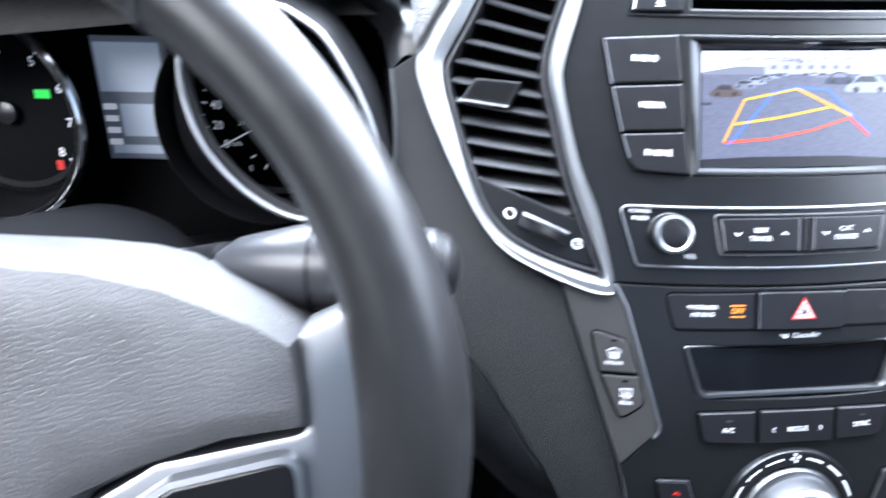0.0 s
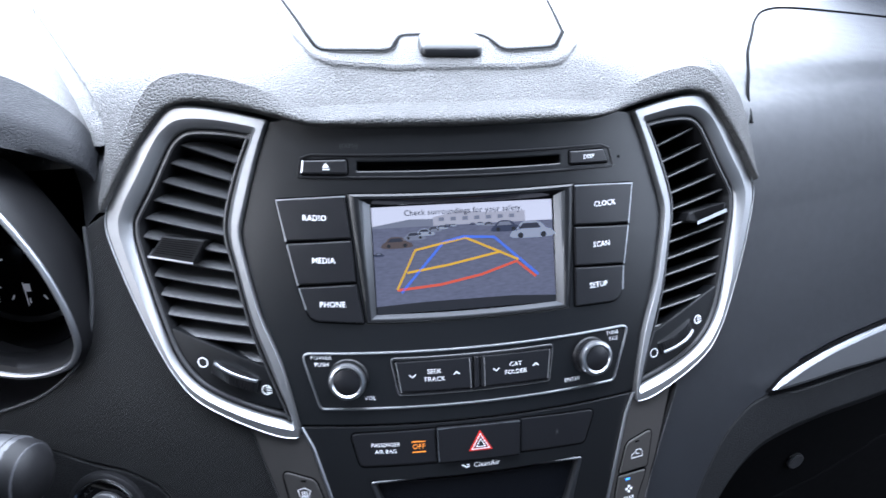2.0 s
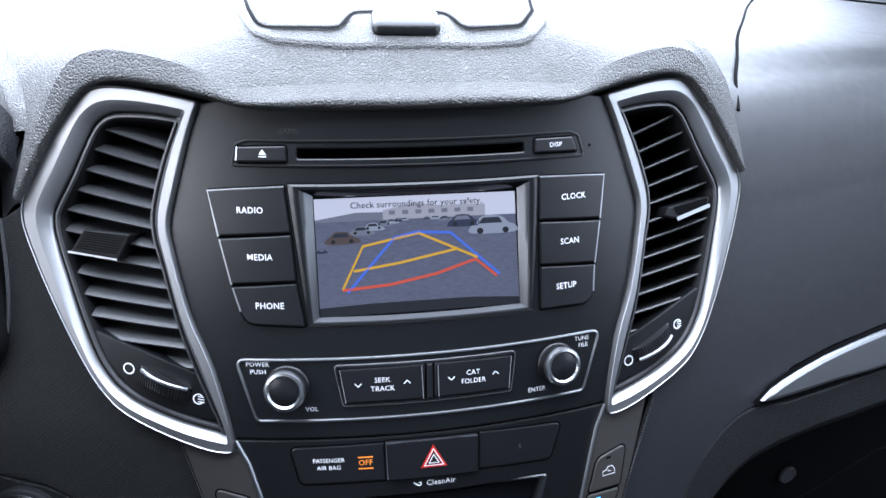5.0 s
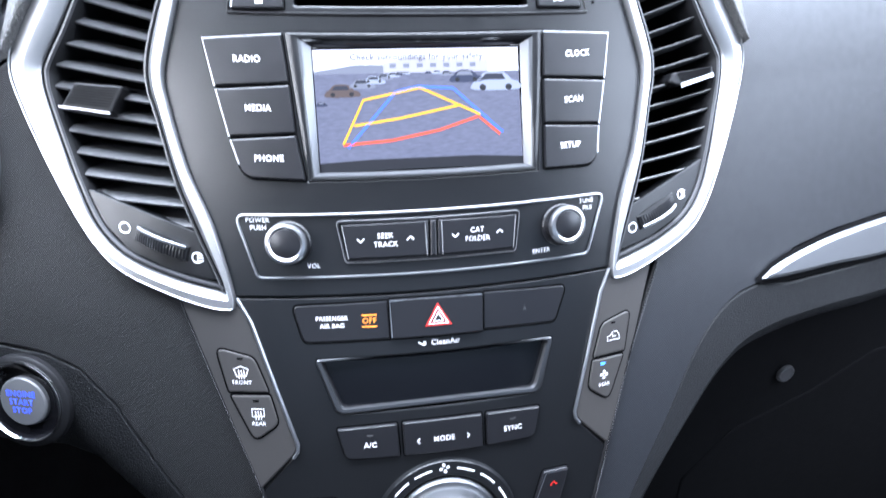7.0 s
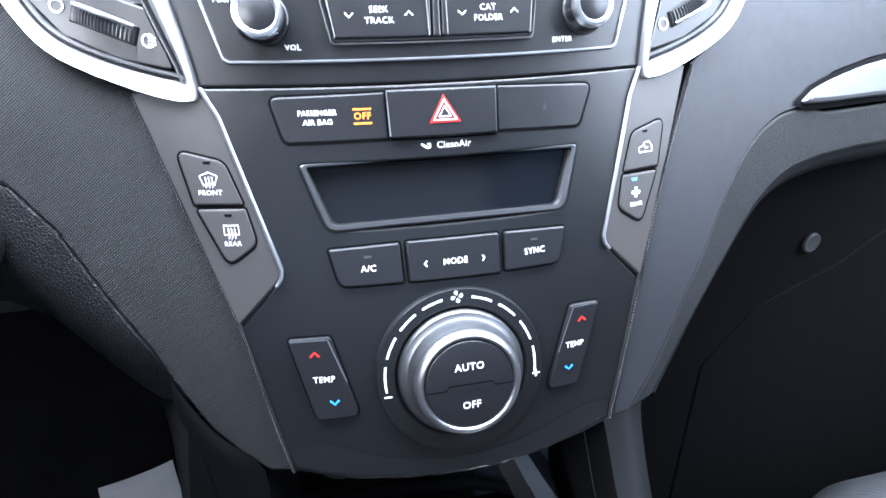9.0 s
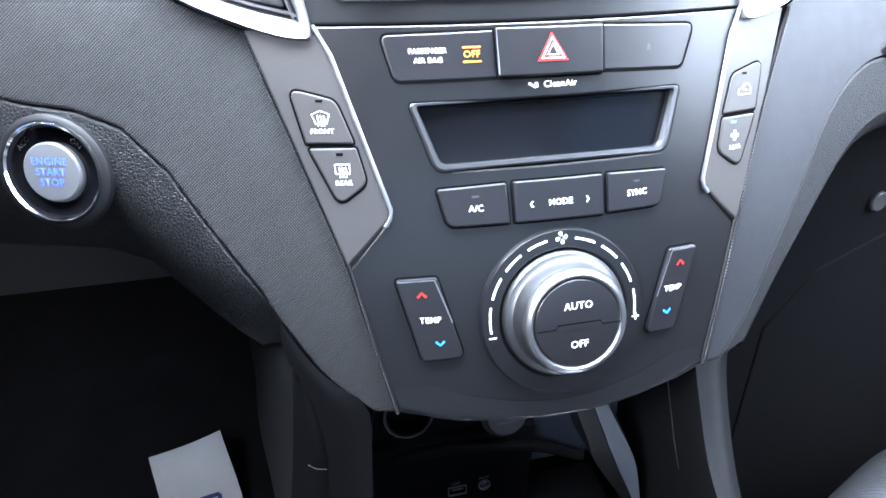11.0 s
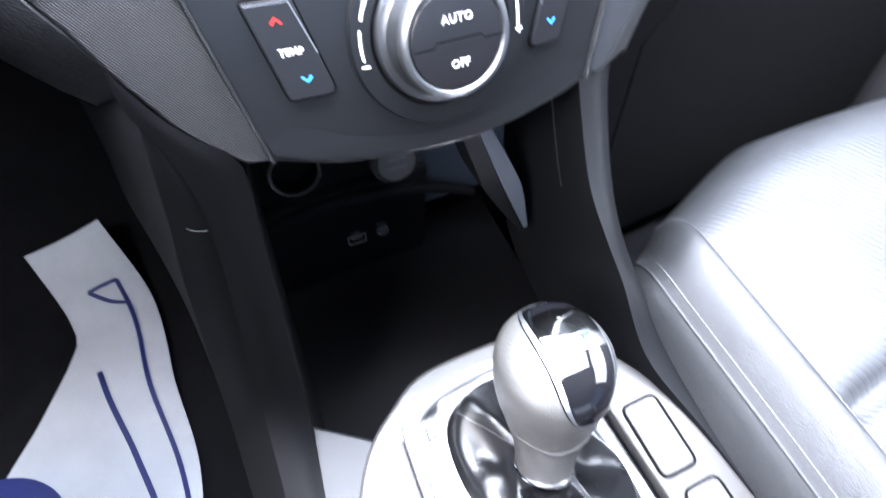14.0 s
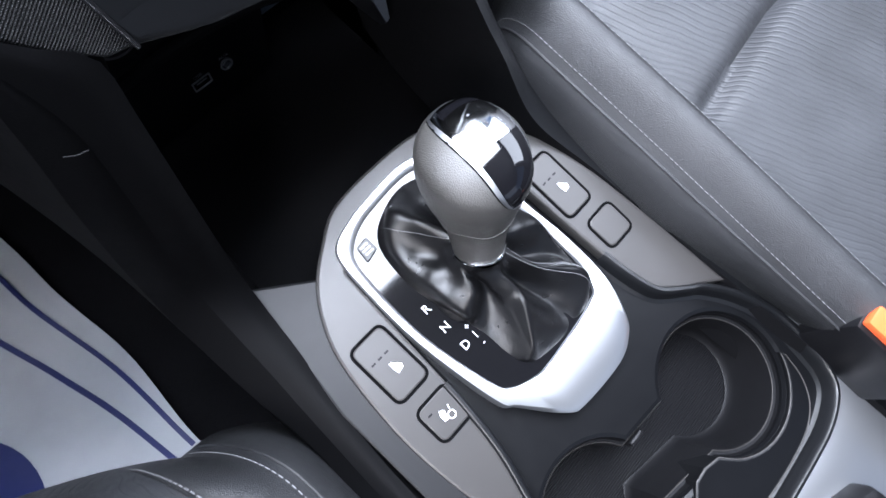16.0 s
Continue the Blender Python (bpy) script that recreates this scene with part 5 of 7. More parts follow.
# hood over the dials
hood_c = []
for row in ([(-0.222, 0.100, 0.645), (-0.235, 0.100, 0.662), (-0.260, 0.100, 0.672), (-0.310, 0.100, 0.680), (-0.390, 0.100, 0.684)],
            [(-0.2125, 0.045, 0.655), (-0.2160, 0.040, 0.668), (-0.245, 0.034, 0.684), (-0.290, 0.030, 0.694), (-0.390, 0.028, 0.700)],
            [(-0.2110, 0.046, 0.662), (-0.2150, 0.041, 0.676), (-0.245, 0.033, 0.692), (-0.290, 0.029, 0.701), (-0.390, 0.027, 0.707)],
            [(-0.2120, 0.052, 0.668), (-0.2180, 0.047, 0.684), (-0.247, 0.040, 0.702), (-0.290, 0.036, 0.711), (-0.390, 0.034, 0.717)],
            [(-0.2150, 0.070, 0.672), (-0.2240, 0.068, 0.693), (-0.251, 0.066, 0.715), (-0.292, 0.064, 0.727), (-0.390, 0.060, 0.733)],
            [(-0.2350, 0.120, 0.672), (-0.2445, 0.120, 0.696), (-0.267, 0.120, 0.718), (-0.306, 0.120, 0.738), (-0.390, 0.120, 0.748)],
            [(-0.2980, 0.250, 0.690), (-0.3060, 0.250, 0.712), (-0.325, 0.250, 0.728), (-0.355, 0.250, 0.742), (-0.400, 0.250, 0.750)],
            [(-0.3700, 0.480, 0.725), (-0.3760, 0.480, 0.732), (-0.384, 0.480, 0.738), (-0.392, 0.480, 0.742), (-0.400, 0.480, 0.744)]):
    hood_c.append(row + [(-0.80 - x, y, z) for x, y, z in row[-2::-1]])
loft("dash_base", [[(-0.78, 0.05, 0.60), (-0.40, 0.055, 0.655), (0.0, 0.08, 0.660), (0.22, 0.14, 0.640), (0.78, 0.28, 0.60)], [(-0.78, 0.15, 0.66), (-0.40, 0.15, 0.672), (0.0, 0.15, 0.672), (0.22, 0.20, 0.665), (0.78, 0.33, 0.64)], [(-0.78, 0.54, 0.70), (-0.40, 0.54, 0.71), (0.0, 0.54, 0.71), (0.22, 0.54, 0.71), (0.78, 0.54, 0.70)]], DASH, dash, nu=20, nv=10)
loft("cheek", [[P(-0.2036, 0.6470, -0.003), P(-0.2110, 0.6465, -0.003), P(-0.2190, 0.6380, -0.003)], [(-0.204, 0.040, 0.662), (-0.214, 0.045, 0.662), (-0.226, 0.055, 0.655)], [(-0.210, 0.100, 0.680), (-0.228, 0.100, 0.674), (-0.250, 0.100, 0.664)]], PANEL, dash, "dark cheek between hood and vent", nu=12, nv=12, split=80)
loft("binnacle_front", hood_c[:5], HOODSHADE, dash, "grained front of the hood, its shade put into the colour", nu=60, nv=24, split=80)
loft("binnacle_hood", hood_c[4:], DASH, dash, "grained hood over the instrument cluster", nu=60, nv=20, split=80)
OVAL = [(-0.2709, 0.0165, 0.6720), (-0.2550, 0.0115, 0.6625), (-0.2465, 0.0077, 0.6520), (-0.2384, 0.0033, 0.6383), (-0.2315, -0.0010, 0.6235), (-0.2255, -0.0060, 0.6043), (-0.2230, -0.0098, 0.5880), (-0.2245, -0.0113, 0.5785), (-0.2310, -0.0120, 0.5695),
        (-0.2470, -0.0100, 0.5630), (-0.2640, -0.0068, 0.5615), (-0.2850, -0.0020, 0.5660), (-0.3060, 0.0052, 0.5790), (-0.3230, 0.0125, 0.6000), (-0.3310, 0.0200, 0.6250), (-0.3293, 0.0236, 0.6490), (-0.3184, 0.0254, 0.6665), (-0.2934, 0.0218, 0.6750)]


def oval_ring(grow, deep):
    """The oval round the speedometer, widened and set back."""
    return [Vector((-0.277 + (x + 0.277) * grow, y + deep, 0.620 + (z - 0.620) * grow)) for x, y, z in OVAL + OVAL[:1]]


def dial_edge(r, h):
    """A circle on the dial, met from the oval's points."""
    out = []
    for x, y, z in OVAL + OVAL[:1]:
        a = math.atan2(z - 0.620, x + 0.277)
        out.append(FACE(r * math.cos(a), r * math.sin(a), h))
    return out


loft("dial_shroud", [oval_ring(1.16, 0.034), oval_ring(1.09, 0.010), oval_ring(1.03, 0.001), oval_ring(0.99, 0.001), oval_ring(0.95, 0.012), dial_edge(0.066, 0.012), dial_edge(0.0575, 0.0)], DARK, cluster, "smooth black cone round the speedometer", nu=72, nv=26)
tube("bright_ring", smooth_curve(oval_ring(1.0, 0.0), 90), 0.0019, SILVER, cluster, "bright oval ring", sides=10)
rim_p = [P(x, z, -0.0006) for x, z in rim_l[::-1]] + [Vector((-0.36, 0.0, 0.522)), Vector((-0.45, 0.0, 0.520)), Vector((-0.60, 0.0, 0.540))]
loft("cluster_shroud", [rim_p, [Vector((v.x - 0.006, min(v.y + 0.030, 0.09), v.z - 0.004)) for v in rim_p],
                        [(-0.226, 0.100, 0.655), (-0.226, 0.098, 0.635), (-0.227, 0.096, 0.615), (-0.229, 0.093, 0.595), (-0.234, 0.090, 0.575), (-0.244, 0.086, 0.552), (-0.258, 0.082, 0.536), (-0.275, 0.080, 0.522), (-0.29, 0.079, 0.516), (-0.31, 0.078, 0.512), (-0.34, 0.078, 0.508), (-0.45, 0.078, 0.508), (-0.60, 0.08, 0.53)]],
     BLACK, cluster, "black shroud below the dials", nu=60, nv=10, smooth_v=True)
# Lip in a lighter grey than the shroud: a highlight given as colour.
tube("shroud_lip", smooth_curve(rim_p, 60), 0.0011, GREY, cluster, "thin shroud edge, its highlight put into the grey")

# steering wheel
wheel = thing("steering_wheel", "leather-wrapped steering wheel with silver spoke trim", "steering wheel", at=(-0.398, -0.168, 0.565))
WH = flatmap((-0.398, -0.168, 0.565), (1, 0, 0), (0, 0.411, 0.911))
N = 96
bm = bmesh.new()
rows = []
for k in range(N):
    a = 2 * math.pi * k / N
    grip = 1.04 + 0.24 * math.exp(-(((math.degrees(a) + 180) % 360 - 184) / 17) ** 2) + 0.24 * math.exp(-((math.degrees(a) - 176) / 17) ** 2)
    rows.append([bm.verts.new(WH((0.1857 + 0.0150 * grip * math.cos(t)) * math.cos(a), (0.1857 + 0.0150 * grip * math.cos(t)) * math.sin(a), 0.0175 * grip * math.sin(t))) for t in [2 * math.pi * j / 20 for j in range(20)]])
for k in range(N):
    r0, r1 = rows[k], rows[(k + 1) % N]
    for j in range(20):
        bm.faces.new((r0[j], r1[j], r1[(j + 1) % 20], r0[(j + 1) % 20]))
link("rim", bm, WHEELGRIP, wheel, "worn dark leather rim")
for a0 in (51, 129, 220, 320):
    tube("rim_seam", [WH((0.1857 + 0.0158 * math.cos(t)) * math.cos(radians(a0)), (0.1857 + 0.0158 * math.cos(t)) * math.sin(radians(a0)), 0.0183 * math.sin(t)) for t in [2 * math.pi * j / 24 for j in range(24)]], 0.0011, LATCH, wheel, closed=True, sides=6)
hub_h = [(0.062, 0.0655), (0.086, 0.0625), (0.110, 0.0560), (0.135, 0.0445), (0.1485, 0.0360), (0.1510, 0.0180), (0.1510, 0.0050), (0.124, 0.0020), (0.0976, -0.0055), (0.078, -0.014), (0.070, -0.040), (0.055, -0.085)]
slab("hub", [(0.0, 0.070)] + hub_h + [(0.0, -0.095)] + [(-x, y) for x, y in hub_h[::-1]], -0.05, 0.008, HUB, wheel, "grained airbag cover", 0.010, to=WH, cell=0.03)
for s in (-1, 1):
    q = slab("spoke", rounded([(s * 0.148, 0.038), (s * 0.176, 0.050), (s * 0.180, -0.045), (s * 0.140, -0.070), (s * 0.075, -0.085), (s * 0.072, -0.020), (s * 0.10, -0.004), (s * 0.149, 0.004)], 0.004), -0.02, 0.001, SILVER, wheel, "silver-grey spoke", 0.003, to=WH, cell=0.03)
    o = rounded([(s * 0.088, -0.022), (s * 0.106, -0.0105), (s * 0.146, -0.003), (s * 0.148, -0.040), (s * 0.125, -0.060), (s * 0.090, -0.066)], 0.006)
    ring("spoke_trim", offset(o, -0.003), [(0, 0.0002), (0.0015, 0.0045), (0.0035, 0.0050), (0.0055, 0.002)], SILVER, q, to=WH)
    slab("switch_pad", o, 0, 0.0045, BLACK, q, "black switch pad", 0.002, to=WH, cell=0.03)
    stroke("printed_bar", [(s * 0.108, -0.026), (s * 0.128, -0.022)], 0.004, q, LINE, to=WH, h=0.0046, zscale=1.0)
column = thing("steering_column", "black steering column cover behind the wheel", "steering column", at=(-0.38, 0, 0.54))
turned("cover", [(0.058, -0.02), (0.060, -0.06), (0.072, -0.12), (0.075, -0.18)], MATTE, column, WH, cap=False)
stalk = thing("wiper_stalk", "black wiper stalk with white printed symbols behind the wheel", "stalk", at=(-0.24, -0.12, 0.60))
tube("arm", [(-0.36, -0.060, 0.565), (-0.32, -0.080, 0.580), (-0.285, -0.101, 0.594)], [0.006, 0.007, 0.009], BLACK, stalk, sides=16)
tube("barrel", [(-0.288, -0.102, 0.594), (-0.278, -0.104, 0.596), (-0.25, -0.110, 0.598), (-0.222, -0.114, 0.598), (-0.204, -0.1168, 0.599), (-0.198, -0.1178, 0.599), (-0.1955, -0.1182, 0.599), (-0.1945, -0.1184, 0.599)], [0.005, 0.0105, 0.0168, 0.0172, 0.0156, 0.0128, 0.008, 0.002], LATCH, stalk, "rounded stalk end", sides=24)
tube("cap", [(-0.2060, -0.1165, 0.599), (-0.1990, -0.1177, 0.599), (-0.1950, -0.1184, 0.599), (-0.1935, -0.1187, 0.599)], [0.0158, 0.0138, 0.0090, 0.002], DARK, stalk, "dark end cap", sides=24)
def stalk_at(u, a, d=0.0):
    """A point on the stalk's barrel: u along, a round it from the driver's side upwards."""
    p = Vector((-0.278, -0.104, 0.596)).lerp(Vector((-0.203, -0.117, 0.599)), u)
    r = 0.0176 - 0.0012 * max(0, u - 0.7) / 0.3 + d
    return p + r * Vector((-0.15 * math.cos(a), -math.cos(a), math.sin(a)))


for k in (0.40, 0.743, 0.853):
    tube("band", [stalk_at(k, 2 * math.pi * j / 28, 0.0003) for j in range(28)], 0.0005, DARK, stalk, closed=True, sides=6)
SM = lambda u, v, h=0.0: stalk_at(u / 0.0765, v / 0.0172, 0.0006 + h)
lettering("REAR", 0.0731, -0.0034, 0.0026, stalk, to=SM, zscale=1.0, turn=-8, bold=0.012)
lettering("LO", 0.0612, 0.0024, 0.0024, stalk, to=SM, zscale=1.0, turn=-8, bold=0.012)
lettering("OFF", 0.0598, -0.0078, 0.0024, stalk, to=SM, zscale=1.0, turn=-8, bold=0.012)
patch("arrow_mark", [(0.0640, -0.0063), (0.0660, -0.0050), (0.0660, -0.0076)], stalk, WHITE, to=SM)
for cz in (0.0020, 0.0078):
    stroke("wiper_mark", [(0.0705, cz + 0.0018), (0.0765, cz + 0.0016), (0.0755, cz - 0.0020), (0.0712, cz - 0.0018)], 0.0007, stalk, to=SM, zscale=1.0, closed=True)
    stroke("wiper_mark", [(0.0722, cz + 0.0010), (0.0748, cz - 0.0012)], 0.0007, stalk, to=SM, zscale=1.0)
stroke("wiper_mark", [(0.0722, 0.0110), (0.0742, 0.0112)], 0.0008, stalk, to=SM, zscale=1.0)

# ---- passenger's side of the dashboard ----
pas = thing("passenger_dash", "smooth dark passenger side dashboard with silver trim strip", "dash panel", at=P(0.28, 0.55))
pv = [(0.2040, 0.6480), (0.2040, 0.6399), (0.1992, 0.6246), (0.1905, 0.6041), (0.1796, 0.5820), (0.1686, 0.5648), (0.1547, 0.5526), (0.1335, 0.5425)]
def flow(pts, n=36):
    return [(p.x, p.y) for p in smooth_curve([(x, z, 0) for x, z in pts], n)]


edge_u = [(0.0900, 0.3850), (0.1074, 0.4053), (0.1240, 0.4313), (0.1420, 0.4570), (0.1590, 0.4823), (0.1780, 0.5010), (0.2000, 0.5105), (0.2230, 0.5127)]
edge_d = [(0.2400, 0.4830), (0.2103, 0.4800), (0.1850, 0.4700), (0.1624, 0.4518), (0.1371, 0.4261), (0.1177, 0.4030), (0.1070, 0.3880)]
pe = [(0.1130, 0.4980), (0.0965, 0.4500), (0.0774, 0.3845)] + flow(edge_u) + [(0.2500, 0.527), (0.2895, 0.531), (0.3425, 0.532), (0.46, 0.530), (0.62, 0.525), (0.62, 0.652), (0.40, 0.657), (0.2160, 0.657)]
slab("vinyl_face", pv + pe, -0.02, -0.0008, PASS, pas, "finely ribbed vinyl face", 0.0003, cell=0.016)
up = [(0.2080, 0.655), (0.26, 0.655), (0.40, 0.655), (0.62, 0.650)]
uf = loft("upper_face", [[P(x + dx, z + dz, h) for x, z in up] for dx, dz, h in ((0, -0.030, -0.0009), (0, -0.026, -0.0005), (0, -0.012, -0.0004), (0, 0.0, -0.0007), (0, 0.012, -0.0014), (0, 0.025, -0.0045), (0.003, 0.037, -0.011), (0.007, 0.047, -0.021))] + [[(0.205, 0.17, 0.716), (0.30, 0.17, 0.715), (0.45, 0.18, 0.71), (0.72, 0.18, 0.70)], [(0.36, 0.52, 0.738), (0.54, 0.52, 0.74), (0.64, 0.52, 0.735), (0.8, 0.52, 0.73)]], PASS, pas, "smooth passenger pad", nu=40, nv=50, split=80)
seam_p = onto(uf, [(x, y, 0.80) for x, y in ((0.2120, 0.052), (0.2230, 0.078), (0.2360, 0.100), (0.2560, 0.135), (0.2900, 0.182), (0.3260, 0.232), (0.3680, 0.280), (0.4080, 0.300), (0.4600, 0.290), (0.5600, 0.260))], (0, 0, -1), 0.0008)
tube("pad_seam", smooth_curve(seam_p, 60), 0.0011, VOID, pas, "thin dark seam")
tube("stitched_edge", [P(x, z, 0.0002) for x, z in ((0.1335, 0.5420), (0.1130, 0.4980), (0.0965, 0.4500), (0.0868, 0.4170), (0.0774, 0.3845))], 0.0014, DARK, pas, "rolled edge")
seam_line("stitching", smooth_curve([P(x, z, 0.0017) for x, z in ((0.1335, 0.5420), (0.1130, 0.4980), (0.0965, 0.4500), (0.0868, 0.4170), (0.0774, 0.3845))], 110), 0.0007, LINE, pas)
trim = flow([(0.2190, 0.5150), (0.2290, 0.5195), (0.2456, 0.5228), (0.2660, 0.5255), (0.2895, 0.5275), (0.3425, 0.5290), (0.46, 0.529), (0.62, 0.524)], 40) + flow([(0.62, 0.498), (0.46, 0.501), (0.3428, 0.5050), (0.2895, 0.5090), (0.2600, 0.5105), (0.2340, 0.5122), (0.2215, 0.5136)], 40)
slab("silver_strip", trim, -0.006, 0.0035, SILVER, pas, "satin silver strip", 0.0025)
ring("strip_gap", offset(dense(trim, 0.01), -0.003), [(0, 0.0002), (0.0028, 0.0004)], VOID, pas)
lower = [(0.0774, 0.3840)] + [(x, z - 0.0003) for x, z in flow(edge_u)] + [(0.2454, 0.5070), (0.2895, 0.5045), (0.3428, 0.5025), (0.46, 0.500), (0.62, 0.497), (0.62, 0.470), (0.46, 0.475), (0.3440, 0.4780), (0.28, 0.482)] + flow(edge_d) + [(0.0930, 0.3835)]
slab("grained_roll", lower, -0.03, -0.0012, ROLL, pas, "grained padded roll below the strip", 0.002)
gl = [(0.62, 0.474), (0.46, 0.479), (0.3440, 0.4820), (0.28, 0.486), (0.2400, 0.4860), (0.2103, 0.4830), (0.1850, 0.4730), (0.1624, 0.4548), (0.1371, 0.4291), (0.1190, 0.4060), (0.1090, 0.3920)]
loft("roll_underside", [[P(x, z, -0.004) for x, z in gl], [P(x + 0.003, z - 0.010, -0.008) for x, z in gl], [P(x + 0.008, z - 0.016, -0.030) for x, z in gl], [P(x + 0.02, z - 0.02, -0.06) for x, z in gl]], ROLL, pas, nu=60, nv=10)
glove = thing("glovebox", "dark glovebox lid with a small round lock", "glovebox", at=(0.4, 0.02, 0.38))
GB = flatmap((0.13, -0.035, 0.20), (1, 0.08, 0), (0, 0.10, 0.99))
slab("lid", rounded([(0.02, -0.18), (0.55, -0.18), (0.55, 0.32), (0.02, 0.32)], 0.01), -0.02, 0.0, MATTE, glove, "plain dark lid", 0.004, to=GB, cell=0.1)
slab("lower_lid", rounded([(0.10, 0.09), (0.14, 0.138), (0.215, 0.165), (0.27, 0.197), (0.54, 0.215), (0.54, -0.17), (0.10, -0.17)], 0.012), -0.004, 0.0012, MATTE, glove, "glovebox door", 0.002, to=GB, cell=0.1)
turned("lock", [(0.0080, 0.001), (0.0078, 0.0030), (0.0068, 0.0036), (0.0055, 0.0032), (0.004, 0.0030)], GREY, glove, lambda u, v, h: GB(0.178 + u, 0.190 + v, h), "small round lock")

# ---- tunnel, pocket and centre console ----
CX = 0.018
console = thing("centre_console", "dark centre console with satin plates, seat heater buttons and cup holders", "centre console", at=(CX, -0.3, 0.15))
for s, nm in ((-1, "tunnel_side"), (1, "tunnel_side")):
    if s < 0:
        tip = tuple(P(-0.1300, 0.4290, 0.001))
        right_edge = [tip] + [tuple(P(x, z, 0.0012)) for x, z in ((-0.1250, 0.4205), (-0.1209, 0.4142), (-0.1075, 0.3979), (-0.0990, 0.3920))] + [(-0.0925, -0.122, 0.389)]
        inner = [(-0.0925, -0.122, 0.389), (-0.0945, -0.124, 0.375), (-0.098, -0.134, 0.33), (-0.104, -0.150, 0.23), (-0.108, -0.168, 0.175), (-0.115, -0.220, 0.165), (-0.1235, -0.275, 0.162), (-0.1300, -0.36, 0.160), (-0.134, -0.60, 0.165)]
        seam_c = [tip] + [tuple(P(x, z, 0.0008)) for x, z in ((-0.1325, 0.4220), (-0.1290, 0.4121), (-0.1214, 0.3959))] + [(-0.1178, -0.122, 0.376), (-0.1172, -0.127, 0.356), (-0.1215, -0.134, 0.308), (-0.128, -0.142, 0.250), (-0.134, -0.160, 0.190), (-0.138, -0.215, 0.168), (-0.142, -0.275, 0.162), (-0.146, -0.36, 0.158), (-0.150, -0.60, 0.160)]
        outer = [tuple(P(-0.1300, 0.4100, -0.012)), (-0.1290, -0.112, 0.392), (-0.134, -0.118, 0.355), (-0.1405, -0.122, 0.315), (-0.150, -0.126, 0.24), (-0.158, -0.145, 0.170), (-0.158, -0.215, 0.152), (-0.154, -0.275, 0.150), (-0.158, -0.36, 0.150), (-0.160, -0.60, 0.152)]
        low = [(-0.150, -0.06, 0.43), (-0.152, -0.06, 0.40), (-0.156, -0.05, 0.35), (-0.162, -0.045, 0.30), (-0.165, -0.04, 0.20), (-0.166, -0.08, 0.10), (-0.166, -0.20, 0.06), (-0.166, -0.28, 0.05), (-0.166, -0.36, 0.05), (-0.166, -0.60, 0.05)]
        wall = [(-0.084, -0.06, 0.385), (-0.086, -0.06, 0.36), (-0.090, -0.05, 0.32), (-0.094, -0.04, 0.20), (-0.097, -0.06, 0.12), (-0.102, -0.17, 0.10), (-0.107, -0.24, 0.10), (-0.107, -0.34, 0.10), (-0.107, -0.60, 0.10)]
    else:
        inner = [(0.0745, -0.124, 0.388), (0.080, -0.128, 0.365), (0.090, -0.146, 0.315), (0.108, -0.163, 0.268), (0.120, -0.182, 0.235), (0.130, -0.225, 0.188), (0.148, -0.29, 0.168), (0.158, -0.40, 0.165), (0.172, -0.60, 0.165)]
        outer = [(0.1045, -0.110, 0.391), (0.109, -0.114, 0.358), (0.120, -0.128, 0.305), (0.136, -0.140, 0.255), (0.150, -0.160, 0.215), (0.162, -0.205, 0.175), (0.172, -0.28, 0.158), (0.180, -0.40, 0.155), (0.190, -0.60, 0.155)]
        low = [(0.110, -0.06, 0.385), (0.122, -0.05, 0.35), (0.138, -0.04, 0.28), (0.156, -0.04, 0.20), (0.168, -0.06, 0.12), (0.178, -0.15, 0.06), (0.185, -0.28, 0.05), (0.190, -0.40, 0.05), (0.20, -0.60, 0.05)]
        wall = [(0.068, -0.06, 0.38), (0.072, -0.06, 0.35), (0.080, -0.06, 0.30), (0.092, -0.06, 0.22), (0.100, -0.08, 0.16), (0.110, -0.16, 0.12), (0.125, -0.27, 0.11), (0.135, -0.40, 0.11), (0.15, -0.60, 0.11)]
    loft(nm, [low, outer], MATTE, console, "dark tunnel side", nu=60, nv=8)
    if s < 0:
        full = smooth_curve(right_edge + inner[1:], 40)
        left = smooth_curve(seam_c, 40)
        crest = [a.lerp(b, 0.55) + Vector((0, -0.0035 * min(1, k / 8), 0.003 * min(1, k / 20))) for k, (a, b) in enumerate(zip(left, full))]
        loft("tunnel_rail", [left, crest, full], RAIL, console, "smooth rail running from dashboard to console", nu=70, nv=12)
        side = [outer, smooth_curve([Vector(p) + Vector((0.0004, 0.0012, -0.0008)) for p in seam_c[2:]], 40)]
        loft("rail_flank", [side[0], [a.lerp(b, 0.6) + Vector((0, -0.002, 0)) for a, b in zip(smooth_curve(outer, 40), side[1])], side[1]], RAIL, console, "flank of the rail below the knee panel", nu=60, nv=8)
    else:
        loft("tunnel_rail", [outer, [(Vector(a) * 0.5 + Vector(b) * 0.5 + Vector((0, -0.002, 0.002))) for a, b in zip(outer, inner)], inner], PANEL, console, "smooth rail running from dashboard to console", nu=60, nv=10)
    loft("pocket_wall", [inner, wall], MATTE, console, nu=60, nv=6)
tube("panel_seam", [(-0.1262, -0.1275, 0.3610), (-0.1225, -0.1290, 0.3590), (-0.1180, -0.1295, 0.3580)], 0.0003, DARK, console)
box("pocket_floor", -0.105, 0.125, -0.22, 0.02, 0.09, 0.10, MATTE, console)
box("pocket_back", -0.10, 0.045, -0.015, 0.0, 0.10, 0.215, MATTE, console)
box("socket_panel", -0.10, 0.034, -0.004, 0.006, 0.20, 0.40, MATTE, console)
